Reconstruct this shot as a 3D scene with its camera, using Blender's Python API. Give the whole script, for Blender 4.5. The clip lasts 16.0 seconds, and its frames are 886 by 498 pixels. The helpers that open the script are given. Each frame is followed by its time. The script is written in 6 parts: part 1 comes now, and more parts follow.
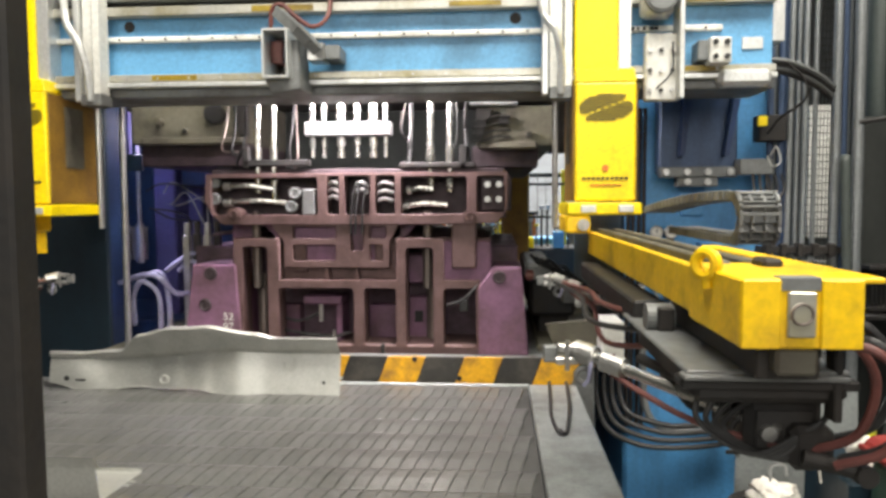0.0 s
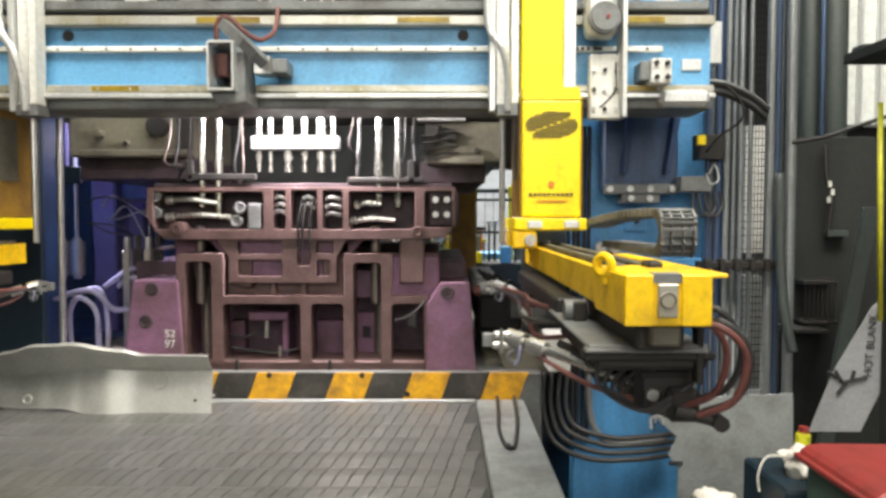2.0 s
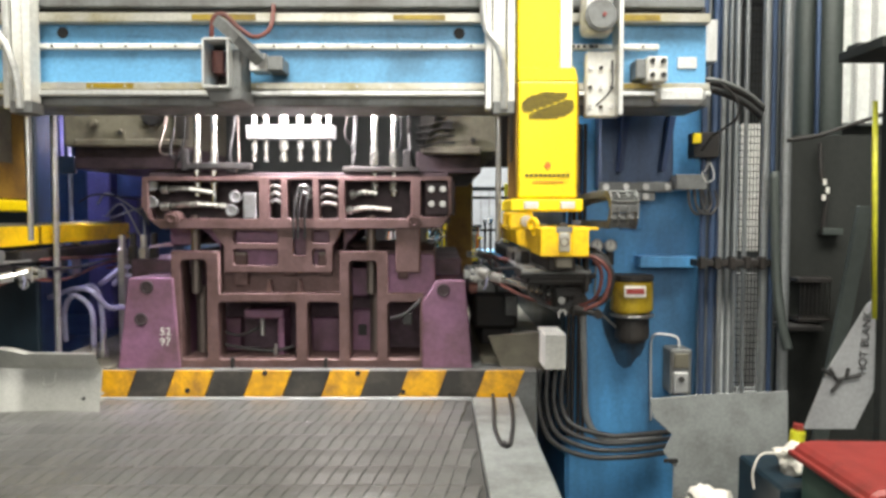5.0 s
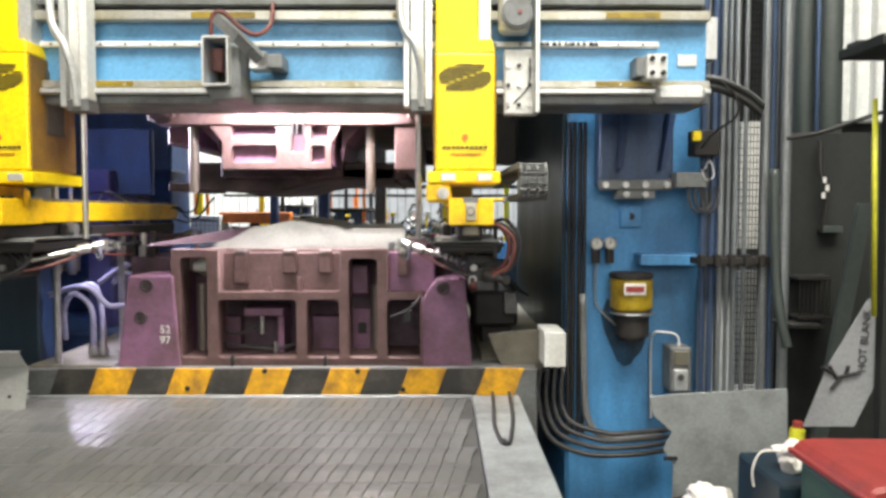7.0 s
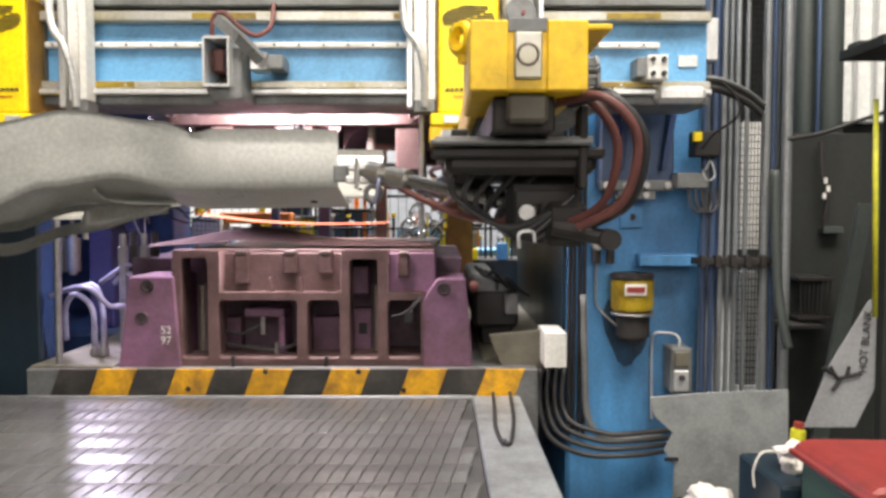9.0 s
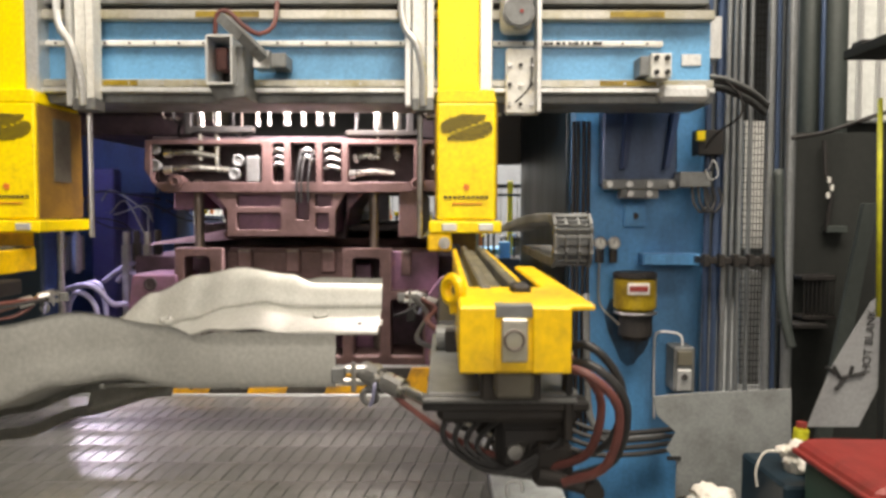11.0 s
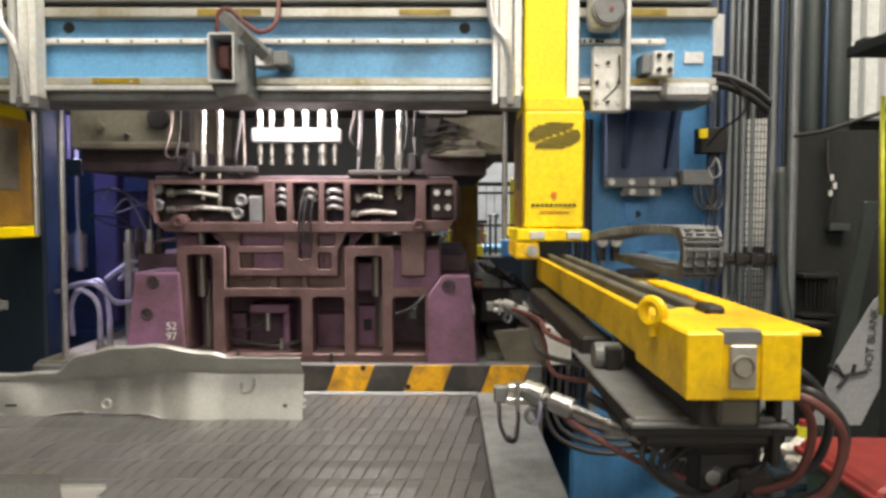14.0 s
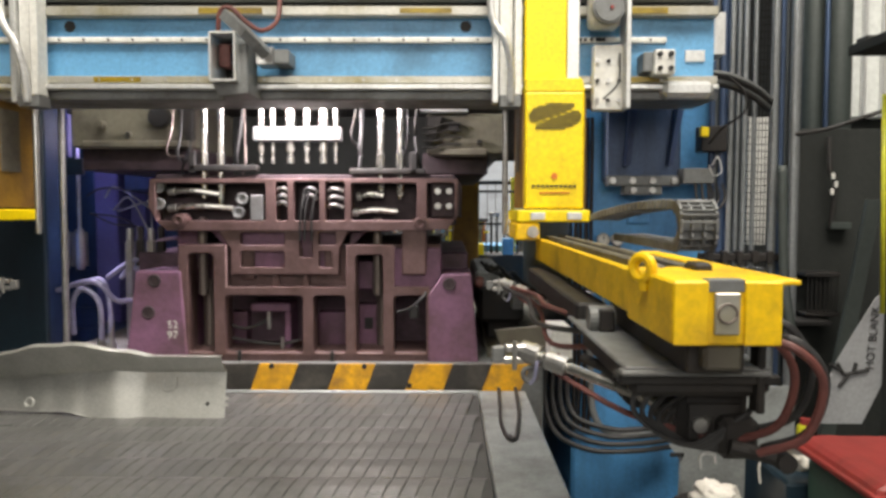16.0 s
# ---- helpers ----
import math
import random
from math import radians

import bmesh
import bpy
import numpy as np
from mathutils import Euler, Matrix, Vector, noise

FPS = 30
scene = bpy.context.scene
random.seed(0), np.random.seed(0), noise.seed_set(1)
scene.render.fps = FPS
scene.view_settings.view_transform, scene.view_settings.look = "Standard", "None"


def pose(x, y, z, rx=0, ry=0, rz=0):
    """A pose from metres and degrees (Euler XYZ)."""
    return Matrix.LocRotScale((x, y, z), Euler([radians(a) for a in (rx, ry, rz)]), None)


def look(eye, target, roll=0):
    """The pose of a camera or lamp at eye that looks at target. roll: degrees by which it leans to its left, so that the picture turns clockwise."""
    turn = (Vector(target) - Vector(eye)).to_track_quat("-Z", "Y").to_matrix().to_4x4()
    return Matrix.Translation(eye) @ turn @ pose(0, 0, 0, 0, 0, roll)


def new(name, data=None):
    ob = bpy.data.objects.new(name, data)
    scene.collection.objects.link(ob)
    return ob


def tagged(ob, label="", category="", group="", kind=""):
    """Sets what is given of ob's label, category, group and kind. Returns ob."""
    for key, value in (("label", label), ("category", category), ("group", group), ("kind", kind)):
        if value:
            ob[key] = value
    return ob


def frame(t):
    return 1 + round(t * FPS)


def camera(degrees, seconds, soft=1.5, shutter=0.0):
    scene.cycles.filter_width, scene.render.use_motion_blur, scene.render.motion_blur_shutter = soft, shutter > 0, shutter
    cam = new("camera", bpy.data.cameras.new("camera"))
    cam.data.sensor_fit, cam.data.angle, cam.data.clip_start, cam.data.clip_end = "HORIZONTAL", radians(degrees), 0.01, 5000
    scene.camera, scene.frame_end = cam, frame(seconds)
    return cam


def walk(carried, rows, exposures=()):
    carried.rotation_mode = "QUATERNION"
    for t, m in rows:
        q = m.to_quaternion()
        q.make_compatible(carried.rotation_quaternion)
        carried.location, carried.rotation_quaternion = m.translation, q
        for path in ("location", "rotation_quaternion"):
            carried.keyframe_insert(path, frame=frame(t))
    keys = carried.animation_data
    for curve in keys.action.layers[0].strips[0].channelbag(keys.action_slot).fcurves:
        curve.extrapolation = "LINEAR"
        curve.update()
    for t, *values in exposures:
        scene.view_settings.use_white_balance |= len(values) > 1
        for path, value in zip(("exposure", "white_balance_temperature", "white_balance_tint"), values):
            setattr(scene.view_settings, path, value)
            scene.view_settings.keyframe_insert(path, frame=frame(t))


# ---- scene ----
cam = camera(62.97, 16.0, soft=3.1, shutter=0.5)
walk(cam, [
    (0, pose(0, 0, 1.65, 86.205, 0.274, 4.230)),
    (0.5, pose(0, 0, 1.65, 87.223, -0.305, 2.367)),
    (1, pose(0, 0, 1.65, 87.533, -0.270, 0.622)),
    (1.5, pose(0, 0, 1.65, 87.441, -0.156, 0.180)),
    (2, pose(0, 0, 1.65, 87.395, 0.005, 0.128)),
    (2.5, pose(0, 0, 1.65, 87.340, 0.069, -0.043)),
    (3, pose(0, 0, 1.65, 87.308, 0.056, -0.222)),
    (3.5, pose(0, 0, 1.65, 87.317, 0.000, -0.267)),
    (4, pose(0, 0, 1.65, 87.323, -0.023, -0.232)),
    (6.5, pose(0, 0, 1.65, 87.047, -0.021, -0.181)),
    (7, pose(0, 0, 1.65, 87.064, -0.002, -0.214)),
    (7.5, pose(0, 0, 1.65, 87.048, 0.000, -0.269)),
    (8, pose(0, 0, 1.65, 87.052, -0.038, -0.177)),
    (8.5, pose(0, 0, 1.65, 87.087, 0.090, -0.198)),
    (9, pose(0, 0, 1.65, 87.110, -0.005, -0.157)),
    (11.5, pose(0, 0, 1.65, 86.982, -0.063, 0.102)),
    (12, pose(0, 0, 1.65, 86.972, -0.034, 0.140)),
    (12.5, pose(0, 0, 1.65, 86.964, -0.018, 0.177)),
    (13, pose(0, 0, 1.65, 86.941, -0.039, 0.241)),
    (13.5, pose(0, 0, 1.65, 86.889, -0.040, 0.239)),
    (14, pose(0, 0, 1.65, 86.846, -0.090, 0.224)),
    (14.5, pose(0, 0, 1.65, 86.832, -0.015, 0.181)),
    (15, pose(0, 0, 1.65, 86.823, -0.029, 0.187)),
    (15.5, pose(0, 0, 1.65, 86.777, -0.084, 0.283)),
    (16, pose(0, 0, 1.65, 86.731, -0.073, 0.304)),
], exposures=[(0, -0.03, 6900, 9), (3.5, 0.0, 6900, 7), (6.3, 0.12, 6750, 8), (7.6, 0.02, 6800, 8), (9.2, -0.02, 7000, 14), (11.3, -0.31, 7500, 13), (16, -0.36, 7000, 11)])

# ---- light: hall lamps high up, one bright lamp deep in the press ----
world = bpy.data.worlds.new("hall_air")
scene.world = world
world.use_nodes = True
world.node_tree.nodes["Background"].inputs[0].default_value = (0.75, 0.85, 1.0, 1)
world.node_tree.nodes["Background"].inputs[1].default_value = 0.35


def area_lamp(name, eye, target, sx, sy, power, colour):
    data = bpy.data.lights.new(name, "AREA")
    data.shape, data.size, data.size_y, data.energy, data.color = "RECTANGLE", sx, sy, power, colour
    ob = new(name, data)
    ob.matrix_world = look(eye, target)
    return ob


area_lamp("hall_light", (-0.7, 0.2, 7.5), (-0.6, 3.4, 0.8), 3.0, 2.0, 480, (1.0, 0.97, 0.91))
area_lamp("hall_light", (2.4, 0.0, 7.5), (0.8, 3.4, 0.8), 4.0, 2.0, 580, (1.0, 0.97, 0.91))
area_lamp("hall_light", (0.0, -6.5, 4.5), (-0.4, 3.4, 1.2), 8.0, 4.0, 430, (1.0, 0.98, 0.95))
area_lamp("press_light", (-0.664, 3.47, 2.205), (-0.70, 3.80, 1.65), 0.8, 0.05, 44, (1.0, 0.94, 1.0))
area_lamp("back_light", (-0.7, 9.5, 7.5), (-0.7, 8.5, 0.5), 6.0, 3.0, 2700, (0.95, 0.98, 1.0))
spot = bpy.data.lights.new("work_light", "SPOT")
spot.energy, spot.color, spot.spot_size, spot.spot_blend, spot.shadow_soft_size = 320, (0.76, 0.72, 1.0), radians(100), 0.4, 0.12
new("work_light", spot).matrix_world = look((-2.335, 4.24, 2.225), (-0.9, 2.7, 0.95))
side = bpy.data.lights.new("side_light", "POINT")
side.energy, side.color, side.shadow_soft_size = 2.2, (0.72, 0.70, 1.0), 0.12
new("side_light", side).location = (-2.75, 4.45, 2.25)


# ---- materials ----
def material(name, colour, rough=0.5, metal=0.0, dirt=None, amount=0.5, scale=6.0, fine=60.0, bump=0.15, streak=1.0, glow=None, vary=0.0):
    """Painted or bare surface with grain, stains at a large scale and a fine relief, in metres."""
    m = bpy.data.materials.new(name)
    m.use_nodes = True
    nodes, link = m.node_tree.nodes, m.node_tree.links.new
    b = nodes["Principled BSDF"]
    b.inputs["Metallic"].default_value = metal
    where = nodes.new("ShaderNodeTexCoord")
    stretch = nodes.new("ShaderNodeMapping")
    stretch.inputs["Scale"].default_value = (1, 1, 1 / streak)
    link(where.outputs["Object"], stretch.inputs["Vector"])
    big, small = nodes.new("ShaderNodeTexNoise"), nodes.new("ShaderNodeTexNoise")
    big.inputs["Scale"].default_value, big.inputs["Detail"].default_value, big.inputs["Roughness"].default_value = scale, 6, 0.65
    small.inputs["Scale"].default_value, small.inputs["Detail"].default_value = fine, 3
    link(stretch.outputs[0], big.inputs["Vector"])
    link(where.outputs["Object"], small.inputs["Vector"])
    ramp = nodes.new("ShaderNodeValToRGB")
    ramp.color_ramp.elements[0].position, ramp.color_ramp.elements[1].position = 0.62 - 0.4 * amount, 0.78 - 0.2 * amount
    link(big.outputs[0], ramp.inputs[0])
    mix = nodes.new("ShaderNodeMix")
    mix.data_type = "RGBA"
    mix.inputs["A"].default_value = (*colour, 1)
    mix.inputs["B"].default_value = (*(dirt or [c * 0.45 for c in colour]), 1)
    strength = nodes.new("ShaderNodeMath")
    strength.operation = "MULTIPLY"
    strength.inputs[1].default_value = min(1.0, 0.35 + amount)
    link(ramp.outputs[0], strength.inputs[0])
    link(strength.outputs[0], mix.inputs["Factor"])
    grain = nodes.new("ShaderNodeMix")
    grain.data_type, grain.blend_type = "RGBA", "MULTIPLY"
    grain.inputs["Factor"].default_value = 0.35
    link(mix.outputs["Result"], grain.inputs["A"])
    tone = nodes.new("ShaderNodeMapRange")
    tone.inputs["From Min"].default_value, tone.inputs["From Max"].default_value = 0.3, 0.7
    tone.inputs["To Min"].default_value, tone.inputs["To Max"].default_value = 0.55, 1.15
    link(small.outputs[0], tone.inputs["Value"])
    link(tone.outputs[0], grain.inputs["B"])
    last = grain.outputs["Result"]
    if vary:
        info, hsv, rng = nodes.new("ShaderNodeObjectInfo"), nodes.new("ShaderNodeHueSaturation"), nodes.new("ShaderNodeMapRange")
        rng.inputs["To Min"].default_value, rng.inputs["To Max"].default_value = 1 - vary, 1 + vary
        link(info.outputs["Random"], rng.inputs["Value"])
        link(rng.outputs[0], hsv.inputs["Value"])
        link(last, hsv.inputs["Color"])
        last = hsv.outputs[0]
    link(last, b.inputs["Base Color"])
    gloss = nodes.new("ShaderNodeMapRange")
    gloss.inputs["To Min"].default_value, gloss.inputs["To Max"].default_value = max(0.05, rough - 0.15), min(1.0, rough + 0.2)
    link(big.outputs[0], gloss.inputs["Value"])
    link(gloss.outputs[0], b.inputs["Roughness"])
    relief = nodes.new("ShaderNodeBump")
    relief.inputs["Strength"].default_value, relief.inputs["Distance"].default_value = bump, 0.004
    link(small.outputs[0], relief.inputs["Height"])
    link(relief.outputs[0], b.inputs["Normal"])
    if glow:
        b.inputs["Emission Color"].default_value = (*glow[0], 1)
        b.inputs["Emission Strength"].default_value = glow[1]
    return m


BLUE = material("blue_press_paint", (0.085, 0.32, 0.64), 0.42, 0, (0.04, 0.11, 0.20), 0.48, 2.6, 50, 0.1, 3.5)
BEAM_BLUE = material("pale_blue_beam_paint", (0.13, 0.37, 0.63), 0.4, 0, (0.07, 0.17, 0.27), 0.38, 3.0, 60, 0.1)
# Press blue darkened: shade on the frame is put into the colour.
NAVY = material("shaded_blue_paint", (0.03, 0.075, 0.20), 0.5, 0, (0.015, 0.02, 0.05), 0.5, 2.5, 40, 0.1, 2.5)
YELLOW = material("signal_yellow_paint", (0.95, 0.72, 0.006), 0.38, 0, (0.55, 0.33, 0.01), 0.22, 3.0, 70, 0.06, 2.0)
ARM_YELLOW = material("worn_yellow_paint", (0.95, 0.60, 0.006), 0.42, 0, (0.30, 0.15, 0.02), 0.34, 5.0, 70, 0.12)
# Column yellow browned for its shaded sides; also the rear column's own ochre.
OCHRE = material("shaded_yellow_and_ochre_paint", (0.30, 0.165, 0.02), 0.5, 0, (0.14, 0.07, 0.02), 0.5, 4.0, 60, 0.1)
PURPLE = material("purple_die_paint", (0.22, 0.105, 0.185), 0.5, 0, (0.11, 0.06, 0.07), 0.55, 4.0, 45, 0.25)
DIE_EDGE = material("oily_cast_iron_edge", (0.15, 0.09, 0.088), 0.5, 0.25, (0.08, 0.045, 0.04), 0.55, 6.0, 55, 0.3)
# Die iron darkened: shade of recesses and backing parts is in the colour.
DIE_DARK = material("shaded_die_recess", (0.07, 0.045, 0.055), 0.6, 0.1, (0.02, 0.015, 0.016), 0.6, 6.0, 50, 0.3)
STEEL = material("bare_steel", (0.55, 0.55, 0.54), 0.32, 0.9, (0.25, 0.23, 0.2), 0.4, 8.0, 90, 0.1)
CHROME = material("bright_hose_steel", (0.55, 0.54, 0.51), 0.22, 0.95, (0.28, 0.26, 0.22), 0.3, 12.0, 120, 0.1)
PANEL = material("formed_sheet_steel", (0.50, 0.505, 0.475), 0.36, 0.45, (0.38, 0.385, 0.36), 0.4, 5.0, 110, 0.05)
DARK = material("black_oily_iron", (0.020, 0.019, 0.019), 0.6, 0.2, (0.034, 0.028, 0.024), 0.5, 7.0, 60, 0.25)
GREY = material("grey_machine_paint", (0.20, 0.21, 0.21), 0.5, 0.2, (0.09, 0.085, 0.08), 0.5, 5.0, 60, 0.15)
CLAY = material("grey_brown_ram_paint", (0.17, 0.16, 0.12), 0.6, 0.1, (0.06, 0.05, 0.04), 0.55, 3.0, 50, 0.2)
WHITE = material("white_enamel", (0.78, 0.78, 0.74), 0.4, 0, (0.45, 0.44, 0.4), 0.35, 4.0, 60, 0.06, 3.0)
ALU = material("aluminium_profile", (0.72, 0.73, 0.72), 0.35, 0.6, (0.5, 0.5, 0.48), 0.35, 5.0, 80, 0.06, 3.0)
RAIL = material("oil_stained_rail", (0.50, 0.49, 0.44), 0.35, 0.5, (0.30, 0.26, 0.12), 0.45, 4.0, 60, 0.1)
RUBBER = material("black_rubber", (0.02, 0.02, 0.021), 0.45, 0, (0.05, 0.05, 0.05), 0.4, 9.0, 80, 0.15)
RED_HOSE = material("dull_red_hose", (0.16, 0.052, 0.043), 0.5, 0, (0.08, 0.03, 0.03), 0.5, 9.0, 80, 0.15)
BLUE_HOSE = material("pale_violet_hose", (0.42, 0.42, 0.60), 0.35, 0.2, (0.2, 0.2, 0.3), 0.4, 9.0, 80, 0.1)
BELT = material("grey_conveyor_plastic", (0.18, 0.18, 0.176), 0.30, 0.35, (0.095, 0.095, 0.09), 0.5, 2.6, 45, 0.06, vary=0.12)
BELT_BED = material("dark_belt_gap", (0.10, 0.10, 0.097), 0.45, 0.2, (0.06, 0.06, 0.058), 0.5, 4.0, 60, 0.1)
APRON = material("scuffed_grey_plate", (0.36, 0.385, 0.385), 0.42, 0.35, (0.17, 0.175, 0.165), 0.5, 4.0, 70, 0.12)
STRIPE_Y = material("worn_hazard_yellow", (0.78, 0.40, 0.012), 0.5, 0, (0.24, 0.12, 0.03), 0.5, 9.0, 70, 0.15, vary=0.12)
STRIPE_K = material("worn_hazard_black", (0.035, 0.033, 0.03), 0.5, 0, (0.10, 0.09, 0.075), 0.45, 8.0, 70, 0.15, vary=0.2)
RED = material("red_plastic_lid", (0.27, 0.035, 0.03), 0.45, 0, (0.15, 0.03, 0.025), 0.4, 5.0, 80, 0.05)
GREEN = material("green_plastic_bin", (0.045, 0.12, 0.09), 0.5, 0, (0.03, 0.06, 0.05), 0.4, 5.0, 80, 0.05)
CLOTH = material("white_rag", (0.75, 0.72, 0.66), 0.9, 0, (0.45, 0.42, 0.36), 0.4, 12.0, 140, 0.4)
CONCRETE = material("oily_concrete", (0.16, 0.16, 0.15), 0.6, 0, (0.06, 0.06, 0.055), 0.5, 1.2, 30, 0.2)
HALL = material("dark_hall_cladding", (0.12, 0.14, 0.14), 0.7, 0, (0.06, 0.07, 0.07), 0.5, 0.8, 20, 0.1)
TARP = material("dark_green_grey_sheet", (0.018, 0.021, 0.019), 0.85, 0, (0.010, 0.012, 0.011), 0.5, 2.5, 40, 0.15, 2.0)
DUCT = material("grey_green_duct_paint", (0.05, 0.062, 0.058), 0.55, 0, (0.03, 0.038, 0.035), 0.5, 2.0, 40, 0.1, 3.0)
PIPE = material("dull_grey_pipe", (0.30, 0.32, 0.33), 0.4, 0.6, (0.10, 0.10, 0.10), 0.5, 5.0, 60, 0.1, 5.0)
PIPE_BLUE = material("oily_navy_pipe", (0.06, 0.10, 0.19), 0.4, 0.3, (0.03, 0.04, 0.06), 0.5, 5.0, 60, 0.1, 5.0)
LIME = material("lime_yellow_tube", (0.55, 0.55, 0.03), 0.4, 0, (0.25, 0.24, 0.02), 0.4, 8.0, 60, 0.05)
SIGN = material("pale_plastic_board", (0.29, 0.30, 0.31), 0.5, 0, (0.20, 0.20, 0.21), 0.35, 4.0, 60, 0.05)
INK = material("black_marking", (0.015, 0.015, 0.015), 0.6, 0, (0.03, 0.03, 0.03), 0.3, 10, 60, 0.0)
LOGO = material("brown_black_logo", (0.10, 0.075, 0.01), 0.5, 0, (0.16, 0.11, 0.01), 0.3, 10, 60, 0.0)
GREASE = material("amber_grease_tank", (0.34, 0.24, 0.015), 0.3, 0, (0.10, 0.06, 0.01), 0.5, 9.0, 60, 0.05)
ORANGE = material("orange_tool_paint", (0.75, 0.20, 0.03), 0.5, 0, (0.3, 0.09, 0.02), 0.4, 6, 60, 0.1)
# A faint glow is added so the panel looks brightly lit.
WINDOW = material("lit_wall_panel", (0.62, 0.64, 0.62), 0.6, 0, (0.7, 0.72, 0.7), 0.3, 2.0, 30, 0.05, glow=((0.95, 1.0, 0.95), 0.08))
BULB = material("lamp_glass", (1, 1, 1), 0.3, glow=((0.85, 0.85, 1.0), 40.0))
TUBE = material("tube_lamp", (1, 1, 1), 0.3, glow=((1.0, 0.97, 1.0), 9.0))
HOT = material("red_hot_steel", (0.25, 0.08, 0.05), 0.6, 0, (0.12, 0.04, 0.03), 0.4, 4.0, 60, 0.05, glow=((1.0, 0.20, 0.09), 3.0))
VIOLET = material("violet_panel_paint", (0.11, 0.11, 0.32), 0.5, 0, (0.08, 0.06, 0.2), 0.4, 4.0, 60, 0.08)


ORIGIN = {}


def thing(name, at, label, category, group="", kind=""):
    """An empty at the thing's base, to carry its parts; parts are given in the place's own metres."""
    ob = new(name)
    ob.empty_display_size = 0.1
    ob.location = at
    ORIGIN[ob.name] = Vector(at)
    return tagged(ob, label, category, group, kind)


def part(name, bm, mat, parent=None, label="", smooth=False, kind=""):
    """Links a bmesh as one mesh object under a thing or under a part."""
    me = bpy.data.meshes.new(name)
    if parent is not None:
        o = ORIGIN[parent.name]
        bmesh.ops.translate(bm, verts=bm.verts, vec=-o)
    bm.to_mesh(me)
    bm.free()
    me.materials.append(mat)
    if smooth:
        for p in me.polygons:
            p.use_smooth = True
    ob = new(name, me)
    if parent is not None:
        ob.parent = parent
        ORIGIN[ob.name] = o
    return tagged(ob, label, kind=kind)


def lone(name, bm, mat, label, category, group="", kind="", smooth=False):
    """A thing that is one mesh, with its origin at the middle of its base."""
    lo = [min(v.co[i] for v in bm.verts) for i in range(3)]
    hi = [max(v.co[i] for v in bm.verts) for i in range(3)]
    at = Vector(((lo[0] + hi[0]) / 2, (lo[1] + hi[1]) / 2, lo[2]))
    bmesh.ops.translate(bm, verts=bm.verts, vec=-at)
    ob = part(name, bm, mat, smooth=smooth)
    ob.location = at
    ORIGIN[ob.name] = at
    return tagged(ob, label, category, group, kind)


def join(*parts):
    out = bmesh.new()
    for b in parts:
        me = bpy.data.meshes.new("scratch")
        b.to_mesh(me)
        b.free()
        out.from_mesh(me)
        bpy.data.meshes.remove(me)
    return out


def box(x0, x1, y0, y1, z0, z1, bevel=0.004, seg=1):
    bm = bmesh.new()
    bmesh.ops.create_cube(bm, size=1)
    x0, x1, y0, y1, z0, z1 = min(x0, x1), max(x0, x1), min(y0, y1), max(y0, y1), min(z0, z1), max(z0, z1)
    for v in bm.verts:
        v.co = Vector(((x0 + x1) / 2 + v.co.x * (x1 - x0), (y0 + y1) / 2 + v.co.y * (y1 - y0), (z0 + z1) / 2 + v.co.z * (z1 - z0)))
    bevel = min(bevel, 0.3 * min(x1 - x0, y1 - y0, z1 - z0))
    if bevel > 0.0004:
        bmesh.ops.bevel(bm, geom=bm.edges[:], offset=bevel, segments=seg, affect="EDGES", profile=0.5)
    return bm


def prism(outline, y0, y1, bevel=0.004):
    """An upright plate: its outline in x and z, from the depth y0 to y1."""
    bm = bmesh.new()
    face = bm.faces.new([bm.verts.new((x, y0, z)) for x, z in outline])
    got = bmesh.ops.extrude_face_region(bm, geom=[face])
    bmesh.ops.translate(bm, verts=[v for v in got["geom"] if isinstance(v, bmesh.types.BMVert)], vec=(0, y1 - y0, 0))
    bmesh.ops.recalc_face_normals(bm, faces=bm.faces)
    if bevel:
        bmesh.ops.bevel(bm, geom=bm.edges[:], offset=bevel, segments=1, affect="EDGES")
    return bm


def rounded(x0, x1, z0, z1, r):
    """A rectangle with rounded corners, as a closed line in x and z."""
    r = min(r, 0.45 * (x1 - x0), 0.45 * (z1 - z0))
    out = []
    for cx, cz, a in ((x1 - r, z1 - r, 0), (x0 + r, z1 - r, 90), (x0 + r, z0 + r, 180), (x1 - r, z0 + r, 270)):
        out += [(cx + r * math.cos(radians(a + 22.5 * k)), cz + r * math.sin(radians(a + 22.5 * k))) for k in range(5)]
    return out


def cast_plate(outline, windows, y0, y1, r=0.016, bevel=0.004):
    """A cast plate with rounded windows through it: outline in x and z, windows as (x0, x1, z0, z1)."""
    cu = bpy.data.curves.new("scratch", "CURVE")
    cu.dimensions, cu.fill_mode = "2D", "BOTH"
    cu.extrude, cu.bevel_depth, cu.offset, cu.bevel_resolution = (y1 - y0) / 2 - bevel, bevel, -bevel, 1
    for line in [outline] + [rounded(*w, r) for w in windows]:
        sp = cu.splines.new("POLY")
        sp.points.add(len(line) - 1)
        for p, (x, z) in zip(sp.points, line):
            p.co = (x, z, 0, 1)
        sp.use_cyclic_u = True
    tmp = new("scratch", cu)
    me = bpy.data.meshes.new_from_object(tmp.evaluated_get(bpy.context.evaluated_depsgraph_get()))
    bpy.data.objects.remove(tmp)
    bm = bmesh.new()
    bm.from_mesh(me)
    bm.transform(Matrix.Translation((0, (y0 + y1) / 2, 0)) @ Matrix.Rotation(math.pi / 2, 4, "X"))
    return bm


